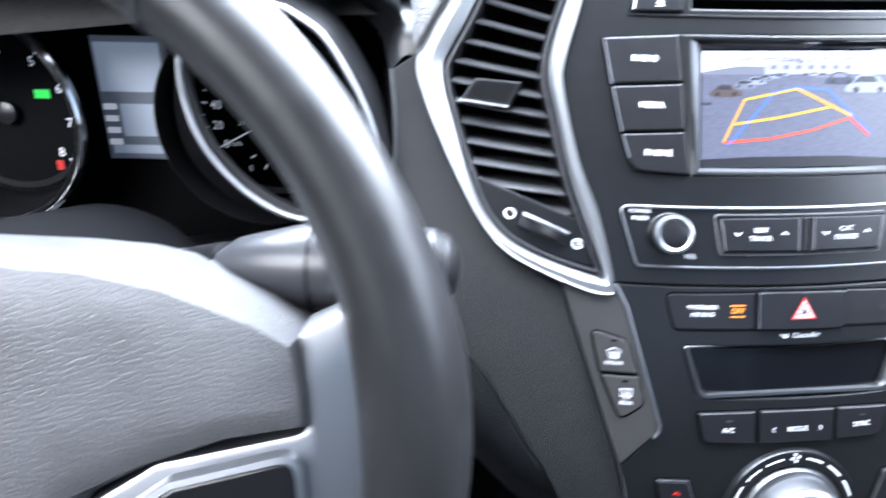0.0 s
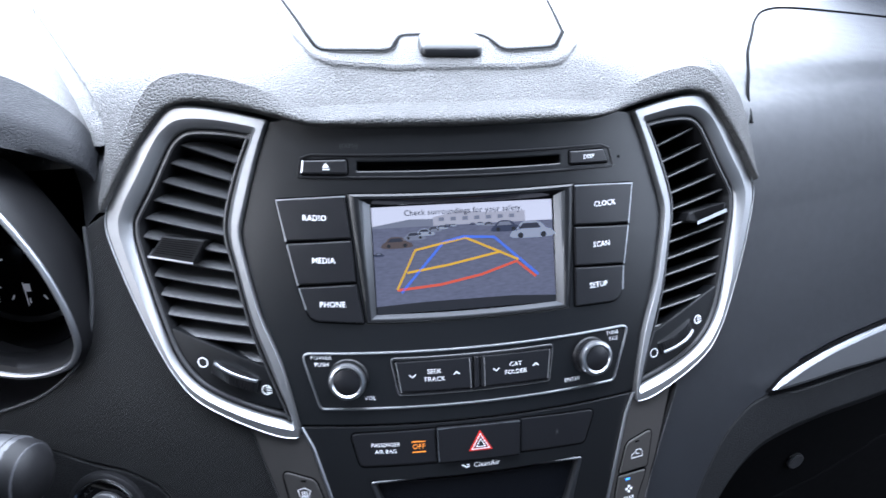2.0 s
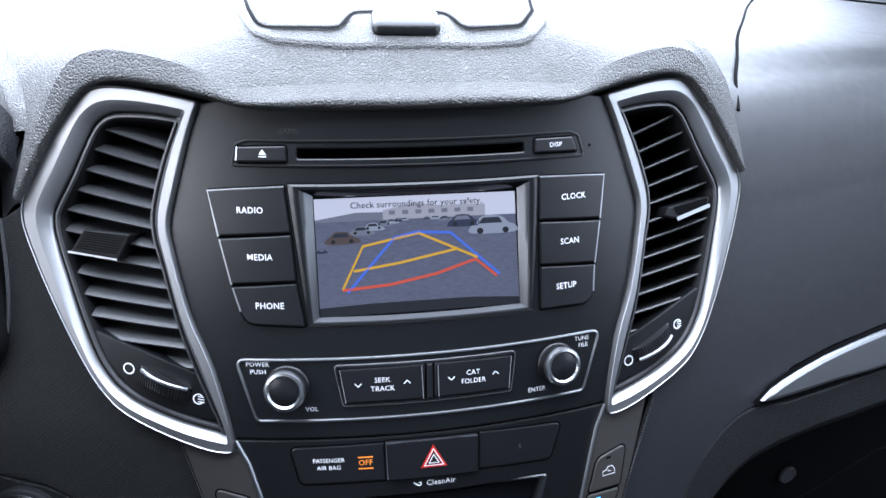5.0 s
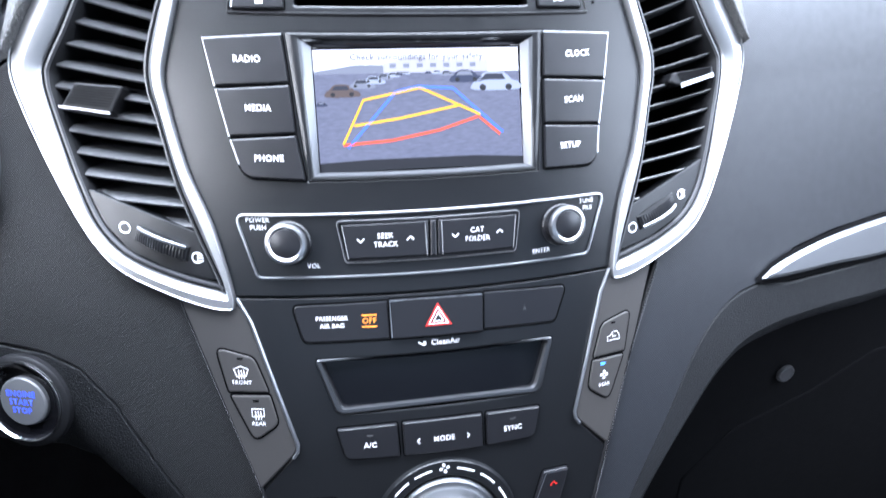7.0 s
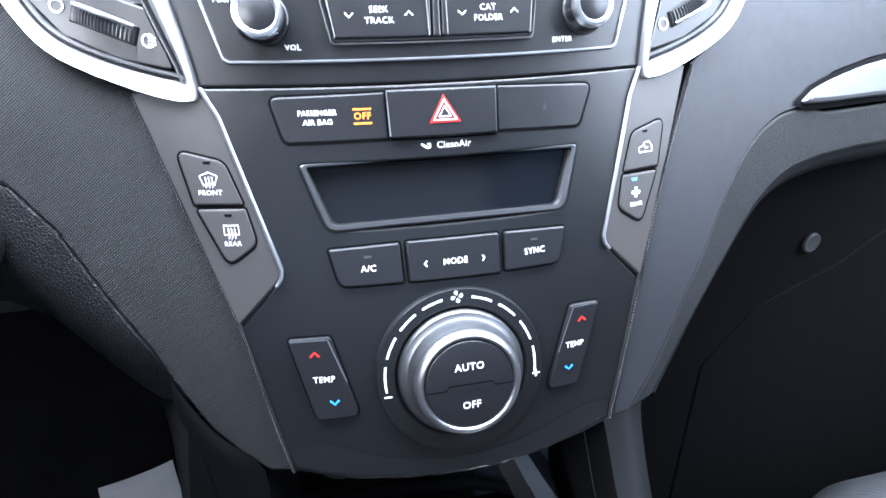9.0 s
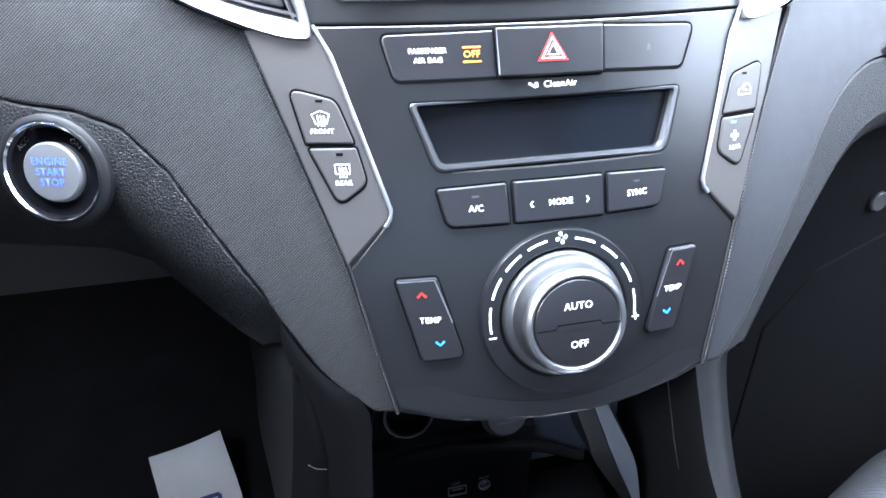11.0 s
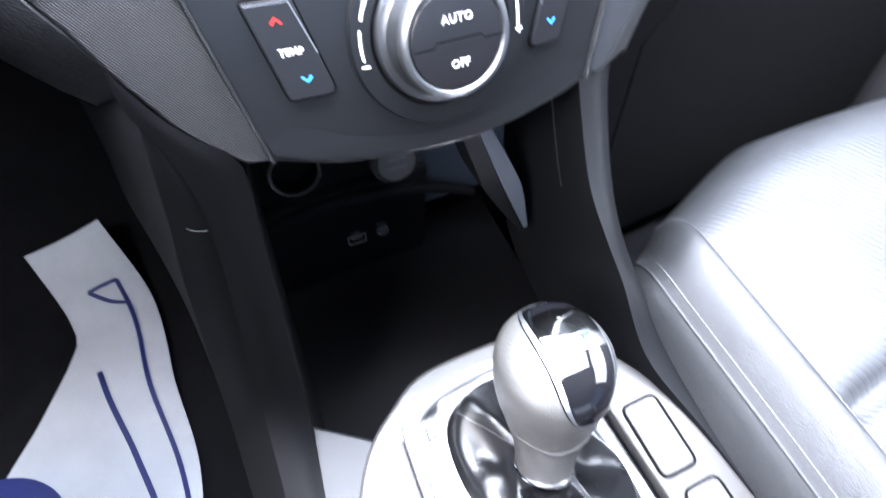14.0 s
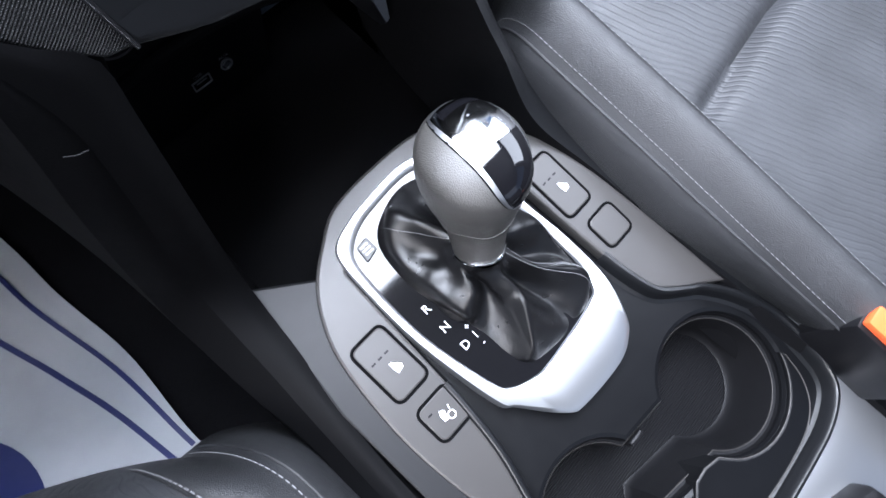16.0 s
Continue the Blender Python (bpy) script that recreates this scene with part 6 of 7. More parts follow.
tube("shelf_lip", smooth_curve([(-0.094, -0.012, 0.196), (-0.06, -0.018, 0.208), (-0.01, -0.020, 0.208), (0.045, -0.018, 0.192), (0.090, -0.016, 0.165)], 24), 0.005, MATTE, console, "rounded shelf lip")
box("blue_grey_panel", 0.034, 0.125, -0.006, 0.006, 0.155, 0.40, DARKBLUE, console, label="blue-grey panel beside the sockets")
brace_d = [(0.0225, -0.098, 0.365), (0.0261, -0.098, 0.3366), (0.0374, -0.098, 0.3053), (0.0521, -0.098, 0.2686), (0.0862, -0.098, 0.2114)]
brace_l = [(0.0265, -0.100, 0.365), (0.0353, -0.100, 0.3392), (0.0462, -0.100, 0.3124), (0.0626, -0.100, 0.2735), (0.0902, -0.100, 0.2126)]
brace_r = [(0.0345, -0.100, 0.365), (0.0442, -0.100, 0.3385), (0.0582, -0.100, 0.3094), (0.0775, -0.100, 0.2693), (0.0926, -0.100, 0.2156)]
loft("brace_side", [[(x - 0.002, y + 0.03, z) for x, y, z in brace_d], brace_d, [(x - 0.0006, y, z) for x, y, z in brace_l]], BLACK, console, "black edge of the brace", nu=24, nv=8, smooth_v=False, split=30)
tube("wall_seam", [Vector(a).lerp(Vector(b), 0.34) + Vector((-0.0006, 0, 0)) for a, b in (((0.0810, -0.1300, 0.358), (0.0726, -0.06, 0.344)), ((0.090, -0.146, 0.315), (0.080, -0.06, 0.30)), ((0.0972, -0.1528, 0.296), (0.0848, -0.06, 0.268)))], 0.0003, LATCH, console)
loft("brace", [[(x, y + 0.004, z - 0.001) for x, y, z in brace_l], brace_l, brace_r, [(x + 0.004, y + 0.03, z) for x, y, z in brace_r]], BLUEGREY, console, "pale grey brace", nu=24, nv=8, smooth_v=False, split=30)
slab("side_strip", [(-0.127, -0.165), (-0.137, -0.228), (-0.1435, -0.272), (-0.144, -0.40), (-0.144, -0.62), (-0.120, -0.62), (-0.122, -0.40), (-0.123, -0.33), (-0.121, -0.29), (-0.113, -0.243), (-0.100, -0.213), (-0.086, -0.195)], -0.02, -0.004, GREYSIDE, console, "satin grey strip beside the console plate", 0.002, to=lambda u, v, h=0.0: Vector((0.018 + u, v, 0.168 + h)), cell=0.05)
for x, z, nm, lab in ((-0.062, 0.250, "power_socket", "round black power socket, uncapped"), (0.016, 0.232, "power_socket", "round power socket with a grey printed cap")):
    so = thing(nm, lab, "power socket", "console sockets", at=(x, -0.02, z))
    to = flatmap((x, -0.008, z), (1, 0, 0), (0, 0.30, 0.954))
    turned("ring", [(0.0200, -0.01), (0.0200, 0.006), (0.0188, 0.0085), (0.0172, 0.0085), (0.0165, 0.006)], BLACK, so, to, cap=False)
    turned("chrome_ring", [(0.0205, 0.003), (0.0203, 0.0064), (0.0196, 0.0068)], CHROME, so, to, cap=False)
    if x > 0:
        turned("cap", [(0.0166, 0.004), (0.0164, 0.0100), (0.0150, 0.0116), (0.004, 0.0120)], GREY, so, to, "grey cap")
        for k in (-1, 1):
            stroke("printed_bar", [(-0.008, 0.004 * k), (0.008, 0.004 * k)], 0.0016, so, BLUEGREY, to=to, h=0.012, zscale=1.0)
    else:
        turned("well", [(0.0166, 0.006), (0.0150, -0.02), (0.002, -0.02)], VOID, so, to)
usb = thing("usb_port", "small rectangular USB port with printed label", "usb port", at=(-0.022, -0.02, 0.15))
UP = flatmap((-0.022, -0.0165, 0.149), (1, 0, 0), (0, 0.18, 0.98))
ring("port_frame", rounded([(-0.0085, -0.0050), (0.0085, -0.0050), (0.0085, 0.0050), (-0.0085, 0.0050)], 0.0015), [(0, 0), (0.0003, 0.0012), (0.0010, 0.0012), (0.0013, 0)], LINE, usb, to=UP)
stroke("tongue", [(-0.005, 0.0012), (0.005, 0.0012)], 0.0016, usb, SILVER, to=UP, h=0.0, zscale=1.0)
lettering("USB", -0.001, 0.0080, 0.0032, usb, LINE, to=UP, zscale=1.0)
aux = thing("aux_socket", "small round aux socket with printed label", "aux socket", at=(0.002, -0.02, 0.15))
UA = flatmap((0.002, -0.0165, 0.150), (1, 0, 0), (0, 0.18, 0.98))
turned("collar", [(0.0056, 0), (0.0055, 0.0014), (0.0042, 0.0016), (0.0040, 0.0)], LINE, aux, UA, cap=False, sides=24)
turned("jack", [(0.0028, 0.0), (0.0026, 0.0014), (0.0012, 0.0012)], SILVER, aux, UA, sides=16)
lettering("AUX", 0, 0.0082, 0.0032, aux, LINE, to=UA, zscale=1.0)

CT = lambda u, v, h=0.0: Vector((CX + u, v, 0.168 + 0.02 * (v + 0.25) + h))
plate_half = [(0.0, -0.1600), (0.045, -0.1635), (0.072, -0.1790), (0.0905, -0.1930), (0.1060, -0.2130), (0.1190, -0.2431), (0.1260, -0.2900), (0.1275, -0.3300), (0.1240, -0.3733), (0.1180, -0.400), (0.100, -0.4300), (0.096, -0.410), (0.0850, -0.3704), (0.0815, -0.345), (0.0800, -0.3184), (0.0690, -0.31), (0.0690, -0.22), (0.060, -0.190), (0.0, -0.182)]
outer_h = plate_half[:11]
right_o = [(0.0, -0.1600), (0.045, -0.1635), (0.072, -0.1790), (0.0905, -0.1950), (0.1060, -0.2150), (0.1190, -0.2440), (0.1290, -0.2900), (0.1350, -0.3500), (0.1405, -0.4246)]
right_i = [(0.125, -0.4130), (0.108, -0.4020), (0.0900, -0.3850), (0.0825, -0.3600), (0.0795, -0.3350), (0.0780, -0.31), (0.072, -0.205), (0.052, -0.186)]
left_i = [(-0.052, -0.186), (-0.072, -0.205), (-0.0780, -0.31), (-0.0800, -0.335), (-0.0850, -0.3704), (-0.096, -0.410)]
outl = [(p.x, p.y) for p in smooth_curve([(x, y, 0) for x, y in right_o[::-1] + [(-x, y) for x, y in outer_h[1:]]], 80)] + left_i[::-1] + right_i[::-1]
slab("side_plate", outl, -0.03, 0.0, SATIN, console, "satin grey console plate", 0.0025, to=CT, cell=0.03)
deck_r = [(0.053, -0.188), (0.073, -0.206), (0.0790, -0.31), (0.0805, -0.335), (0.0835, -0.360), (0.0910, -0.3860), (0.109, -0.4030), (0.1225, -0.4140), (0.1385, -0.4380), (0.1490, -0.4650), (0.1515, -0.4850), (0.1500, -0.5100), (0.1460, -0.5350), (0.1345, -0.5510), (0.109, -0.5605), (0.078, -0.5630), (0.030, -0.5640)]
deck = deck_r + [(-0.10, -0.564), (-0.130, -0.550), (-0.145, -0.52), (-0.142, -0.47), (-0.102, -0.432), (-0.0975, -0.410), (-0.0865, -0.3704), (-0.0815, -0.335), (-0.0795, -0.31), (-0.073, -0.206), (-0.053, -0.188)]
CUPS = ((0.0775, -0.4765, 0.0560, -145, 147), (-0.0620, -0.4650, 0.0530, 25, 320))
cups = [(cx + r * math.cos(radians(a0 + (a1 - a0) * k / 60)), cy + r * math.sin(radians(a0 + (a1 - a0) * k / 60))) for cx, cy, r, a0, a1 in CUPS for k in range(61)]
plate("cup_deck", deck, [cups], -0.03, -0.010, DECK, console, "dark cup holder deck", 0.0045, 0.03, to=CT, rim=0.012)
cup = ring("cup_holder", cups, [(0.0, -0.018), (0.0006, -0.021), (0.0030, -0.0215), (0.0036, -0.024), (0.0055, -0.050), (0.0072, -0.064), (0.0095, -0.070), (0.0115, -0.0715)], DARK, console, "black twin cup holder with a stepped wall", to=CT)
ring("step_edge", offset(cups, 0.0028), [(0, -0.0212), (0.0004, -0.0207), (0.0009, -0.0214)], SATIN, cup, "thin paler edge of the step", to=CT)
well = dense(offset(dense(cups, 0.006), 0.0105), 0.004)
slab("cup_floor", well, -0.080, -0.0735, DARK, cup, to=CT, cell=0.2)
bm = bmesh.new()
for k in range(56):
    v = -0.528 + 0.0021 * k
    xs = sorted(a[0] + (b[0] - a[0]) * (v - a[1]) / (b[1] - a[1]) for a, b in zip(well, well[1:] + well[:1]) if (a[1] - v) * (b[1] - v) < 0)
    for xa, xb in zip(xs[::2], xs[1::2]):
        q = [[bm.verts.new(CT(x, v + dv, hh)) for dv, hh in ((-0.0007, -0.0740), (-0.0003, -0.0722), (0.0003, -0.0722), (0.0007, -0.0740))] for x in (xa, xb)]
        for j in range(3):
            bm.faces.new((q[0][j], q[0][j + 1], q[1][j + 1], q[1][j]))
link("ribbed_mat", bm, BLACK, cup, "ribbed rubber cup mat", smooth=False)
slab("cup_fin", rounded([(-0.0120, -0.4470), (0.0030, -0.4470), (0.0030, -0.4520), (-0.0120, -0.4520)], 0.002), -0.06, -0.016, DARK, cup, "small fin between the cups", 0.002, to=CT, cell=0.05)
rim_c = smooth_curve([(x, y, 0) for x, y in deck_r[3:]], 110)
for nm, prof, mat, lab in (("deck_rim", ((0.0025, -0.004), (0.0025, 0.0012), (0.0015, 0.0026), (-0.0010, 0.0028), (-0.0028, 0.0012), (-0.0040, -0.0030), (-0.0060, -0.0085), (-0.0100, -0.0104)), PANEL, "raised satin rim"),):
    bm = bmesh.new()
    rows = []
    for k, p in enumerate(rim_c):
        d = (rim_c[min(k + 1, 109)] - rim_c[max(k - 1, 0)]).normalized()
        m = Vector((-d.y, d.x, 0))
        rows.append([bm.verts.new(CT(p.x + m.x * o, p.y + m.y * o, h)) for o, h in prof])
    for a, b in zip(rows, rows[1:]):
        for k in range(len(prof) - 1):
            bm.faces.new((a[k], a[k + 1], b[k + 1], b[k]))
    link(nm, bm, mat, console, lab)
tube("deck_rim", smooth_curve([CT(x, y, 0.0002) for x, y in deck[-3:-9:-1]], 40), 0.0030, PANEL, console, "raised satin rim", sides=12)
slab("rear_plate", [(0.1530, -0.470), (0.1570, -0.490), (0.1545, -0.512), (0.1500, -0.5375), (0.1370, -0.5545), (0.1100, -0.5640), (0.0780, -0.5665), (-0.10, -0.568), (-0.14, -0.56), (-0.14, -0.72), (0.175, -0.72), (0.1690, -0.569)], -0.04, -0.002, GATE, console, "pale satin rear plate", 0.003, to=CT, cell=0.05)
slab("armrest", rounded([(0.062, -0.590), (0.090, -0.600), (0.100, -0.720), (-0.12, -0.720), (-0.12, -0.590)], 0.012), -0.01, 0.020, DARK, console, "dark padded armrest", 0.010, to=CT, cell=0.05)
hold_in = [(0.0775 + 0.0575 * math.cos(radians(a)), -0.4765 + 0.0575 * math.sin(radians(a))) for a in range(-22, -141, -7)]
hold_out = [(-0.0160, -0.5520), (0.0307, -0.5545), (0.065, -0.5550), (0.0968, -0.5515), (0.1171, -0.5415), (0.1290, -0.5240), (0.1335, -0.5035)]
holder = hold_in + [(0.0270, -0.5040), (0.0129, -0.5000), (0.0001, -0.5005), (-0.0105, -0.5080)] + [(p.x, p.y) for p in smooth_curve([(x, y, 0) for x, y in hold_out], 30)]
tongue = slab("holder_tongue", holder, -0.05, -0.0070, DECK, console, "moulded divider between cup holders", 0.002, to=CT, cell=0.03)
tube("tongue_edge", [CT(x, y, -0.0074) for x, y in offset(holder, 0.0006)], 0.0006, SATIN, tongue, closed=True)


def console_button(cx, cy, w, d, icon, turn=0.0):
    o = rounded([(cx - w / 2, cy - d / 2), (cx + w / 2, cy - d / 2), (cx + w / 2, cy + d / 2), (cx - w / 2, cy + d / 2)], 0.0055)
    ring("button_gap", offset(o, -0.0022), [(0, 0.0004), (0.0026, 0.0005)], VOID, console, to=CT)
    b = slab("heater_button" if icon else "blank_button", o, -0.002, 0.0014, SATIN, console, "", 0.001, to=CT, cell=0.05)
    if icon == "seat":
        for k in range(3):
            u, v = cx - 0.009 + 0.009 * 0.2 * k * 0, cy + 0.002
            stroke("lamp_window", [(cx - 0.0085 + 0.0062 * k - 0.0015, cy + 0.0075), (cx - 0.0085 + 0.0062 * k + 0.0020, cy + 0.0075)], 0.0014, b, DARK, to=CT, h=0.0014, zscale=1.0)
        patch("seat_mark", [(cx + 0.000, cy - 0.009), (cx + 0.0055, cy - 0.008), (cx + 0.0065, cy - 0.0055), (cx + 0.0035, cy - 0.005), (cx + 0.0015, cy + 0.000), (cx - 0.0005, cy + 0.0005), (cx - 0.001, cy - 0.004)], b, WHITE, to=CT, h=0.0014)
    elif icon == "wheel":
        stroke("lamp_window", [(cx - 0.010, cy + 0.0065), (cx - 0.0065, cy + 0.0065)], 0.0014, b, DARK, to=CT, h=0.0014, zscale=1.0)
        patch("heat_mark", [(cx - 0.004, cy - 0.004), (cx + 0.000, cy - 0.005), (cx + 0.001, cy + 0.002), (cx - 0.002, cy + 0.004), (cx - 0.004, cy + 0.001)], b, WHITE, to=CT, h=0.0014)
        stroke("wheel_mark", circle(cx + 0.003, cy - 0.004, 0.0028, 14), 0.0009, b, to=CT, h=0.0014, zscale=1.0, closed=True)
        stroke("wheel_mark", [(cx + 0.0045, cy), (cx + 0.0055, cy + 0.003)], 0.001, b, to=CT, h=0.0014, zscale=1.0)


console_button(-0.0967, -0.2718, 0.0285, 0.0485, "seat")
console_button(-0.0944, -0.3232, 0.0285, 0.0275, "wheel")
console_button(0.0962, -0.2710, 0.0270, 0.0520, "seat")
console_button(0.1030, -0.3238, 0.0270, 0.0270, "")

gear = thing("gear_selector", "automatic gear selector with grey leather knob and black leather boot", "gear lever", at=(0.03, -0.27, 0.17))
go = [(-0.0690, -0.1915), (-0.0603, -0.1833), (-0.0450, -0.1787), (-0.0279, -0.1761), (0.0047, -0.1734), (0.030, -0.1775), (0.052, -0.192), (0.0610, -0.215), (0.0645, -0.2688), (0.0675, -0.302), (0.0665, -0.3466), (0.0555, -0.3786), (0.0430, -0.3915), (0.0223, -0.3984), (-0.0183, -0.3972), (-0.0330, -0.3907), (-0.0553, -0.3603), (-0.0645, -0.3455), (-0.0735, -0.2769), (-0.0725, -0.2150)]
gi = [(-0.0610, -0.2030), (-0.0535, -0.1945), (-0.042, -0.1885), (-0.0265, -0.1850), (0.0047, -0.1825), (0.024, -0.186), (0.044, -0.200), (0.0525, -0.220), (0.0565, -0.2688), (0.0585, -0.300), (0.0570, -0.330), (0.0510, -0.3460), (0.0420, -0.3495), (0.0250, -0.3525), (-0.0150, -0.3555), (-0.0300, -0.3545), (-0.0480, -0.3470), (-0.0560, -0.3330), (-0.0660, -0.2760), (-0.0645, -0.2220)]
band("gate_surround", go, gi, [(0, -0.014), (0.02, 0.0022), (0.14, 0.0048), (0.5, 0.0052), (0.86, 0.0044), (0.96, 0.0034), (1, 0.0)], GATE, gear, "satin silver gate surround", to=CT)
slab("gate_panel", offset(closed_curve(gi, 4), -0.001), -0.006, 0.0012, GLOSS, gear, "glossy black gate panel", 0.0006, to=CT, cell=0.03)
for wd, x, y in (("R", -0.051, -0.2641), ("N", -0.0505, -0.2830), ("D", -0.0492, -0.3022), ("+", -0.0392, -0.2941), ("-", -0.0383, -0.3104)):
    lettering(wd, x, y, 0.0068 if wd in "RND" else 0.0050, gear, to=CT, h=0.0014, zscale=1.0, bold=0.012)
stroke("arrow_mark", [(-0.0388, -0.305), (-0.0388, -0.299)], 0.0005, gear, to=CT, h=0.0014, zscale=1.0)
sw = slab("shift_lock_cover", rounded([(-0.0565, -0.2110), (-0.0440, -0.2080), (-0.0440, -0.1960), (-0.0545, -0.1975)], 0.002), 0, 0.0035, BLACK, gear, to=CT)
for k in range(3):
    stroke("printed_bar", [(-0.0535, -0.2000 - 0.003 * k), (-0.0465, -0.2000 - 0.003 * k)], 0.0014, sw, to=CT, h=0.0036, zscale=1.0)
# leather boot: rings of folds from the gate up to the neck, (across, along, rise)
BOOT_RINGS = (
    [(-0.020, -0.191, 0.001), (-0.042, -0.208, 0.001), (-0.0465, -0.247, 0.001), (-0.0375, -0.284, 0.001), (-0.0340, -0.308, 0.001), (-0.028, -0.343, 0.001), (-0.003, -0.352, 0.001), (0.020, -0.352, 0.001), (0.045, -0.348, 0.001), (0.056, -0.325, 0.001), (0.058, -0.290, 0.001), (0.056, -0.250, 0.001), (0.048, -0.212, 0.001), (0.012, -0.188, 0.001)],
    [(-0.023, -0.197, 0.019), (-0.038, -0.220, 0.012), (-0.0400, -0.250, 0.015), (-0.0385, -0.2855, 0.018), (-0.024, -0.300, 0.004), (-0.0225, -0.339, 0.011), (-0.003, -0.319, 0.021), (0.020, -0.332, 0.002), (0.050, -0.331, 0.018), (0.047, -0.304, 0.004), (0.053, -0.278, 0.017), (0.046, -0.240, 0.006), (0.036, -0.208, 0.016), (0.006, -0.203, 0.006)],
    [(-0.016, -0.216, 0.027), (-0.022, -0.238, 0.015), (-0.025, -0.256, 0.022), (-0.024, -0.279, 0.027), (-0.011, -0.283, 0.012), (-0.010, -0.304, 0.016), (0.001, -0.300, 0.025), (0.010, -0.296, 0.007), (0.026, -0.303, 0.025), (0.022, -0.284, 0.012), (0.029, -0.270, 0.025), (0.023, -0.249, 0.016), (0.019, -0.230, 0.025), (0.002, -0.227, 0.017)])
NB = 182
rings = [[CT(*p) for p in closed_curve(r, 13)] for r in BOOT_RINGS]
start = math.atan2(-0.191 + 0.262, -0.020)
for rr, zz in ((0.0185, 0.1985), (0.0168, 0.2080)):
    rings.append([Vector((0.0180, -0.2605, zz)) + rr * Vector((math.cos(start + 2 * math.pi * k / NB), math.sin(start + 2 * math.pi * k / NB), 0)) for k in range(NB)])
bm = bmesh.new()
cols = [smooth_curve([r[k] for r in rings], 30) for k in range(NB)]
for k, c in enumerate(cols):
    for j in range(1, 29):
        w = math.sin(math.pi * j / 29)
        c[j] = c[j] + Vector((0, 0, 1)) * 0.0016 * w * noise.noise(c[j] * 70) + Vector((c[j].x - 0.018, c[j].y + 0.26, 0)).normalized() * 0.0012 * w * noise.noise(c[j] * 130)
seam_pts = [[cols[int(NB * q)][j].copy() for j in range(3, 28)] for q in (0.565, 0.60, 0.035)]
rows = [[bm.verts.new(p) for p in c] for c in cols]
for k in range(NB):
    a, b = rows[k], rows[(k + 1) % NB]
    for j in range(29):
        bm.faces.new((a[j], b[j], b[j + 1], a[j + 1]))
boot = link("boot", bm, BOOT, gear, "creased black leather boot", split=70)
for line in seam_pts:
    seam_line("stitching", smooth_curve([p + Vector((0, 0, 0.0007)) for p in line], 46), 0.00035, LINE, boot)
# knob: an egg on a tapering neck, leaning forward
axis0, axis1 = Vector((0.0175, -0.2610, 0.200)), Vector((0.0405, -0.2010, 0.295))
ax = (axis1 - axis0).normalized()
sx = Vector((1, 0, 0))
sx = (sx - ax * sx.dot(ax)).normalized()
sy = ax.cross(sx)
L = (axis1 - axis0).length
prof = [(0.0, 0.0160), (0.03, 0.0172), (0.10, 0.0180), (0.22, 0.0205), (0.34, 0.0255), (0.46, 0.0305), (0.58, 0.0335), (0.68, 0.0338), (0.78, 0.0318), (0.87, 0.0268), (0.94, 0.0195), (0.98, 0.0115), (1.0, 0.0)]
fine = smooth_curve([(a, b, 0) for a, b in prof], 40)


def flatter(p):
    """The knob's crown is flatter than a ball."""
    up = Vector((-0.05, 0.12, 0.99)).normalized()
    d = (p - (axis0 + ax * (L * 0.6))).dot(up)
    return p - up * (0.62 * (d - 0.012) ** 2 / (d - 0.012 + 0.010)) if d > 0.012 else p


def knob_at(t, a, d=0.0):
    j = min(max(t, 0), 1)
    i = 0
    while i < 38 and fine[i + 1].x < j:
        i += 1
    w = (j - fine[i].x) / max(fine[i + 1].x - fine[i].x, 1e-6)
    r = fine[i].y + (fine[i + 1].y - fine[i].y) * min(max(w, 0), 1) + d
    return flatter(axis0 + ax * (L * t) + r * (sx * math.cos(a) * 1.03 + sy * math.sin(a) * 1.08))


bm = bmesh.new()
rows = []
for p in fine[:-1]:
    rows.append([bm.verts.new(flatter(axis0 + ax * (L * p.x) + max(p.y, 0.0004) * (sx * math.cos(a) * 1.03 + sy * math.sin(a) * 1.08))) for a in [2 * math.pi * k / 64 for k in range(64)]])
for r0, r1 in zip(rows, rows[1:]):
    for k in range(64):
        bm.faces.new((r0[k], r0[(k + 1) % 64], r1[(k + 1) % 64], r1[k]))
bm.faces.new(rows[-1])
kb = link("knob", bm, KNOB, gear, "grey leather knob", split=80)
tube("neck_ring", [knob_at(0.015, 2 * math.pi * k / 40, 0.0003) for k in range(40)], 0.0011, CHROME, kb, closed=True)
# polished insert running over the top of the knob towards the rear
TH = [(math.atan2(p.y, (p.x - 0.60) * L), p.x) for p in fine]


def knob_dir(phi, lat, d):
    """A point of the knob's skin: phi from the crown to the rear, lat sideways, in degrees."""
    p, q = radians(phi), radians(lat)
    v = math.cos(q) * (math.cos(p) * ax - math.sin(p) * sy) + math.sin(q) * sx
    th = v.angle(ax)
    t = 1.0
    for (h0, t0), (h1, t1) in zip(TH, TH[1:]):
        if h1 <= th <= h0:
            t = t0 + (t1 - t0) * (th - h0) / min(h1 - h0, -1e-6)
    return knob_at(t, math.atan2(v.dot(sy), v.dot(sx)), d)


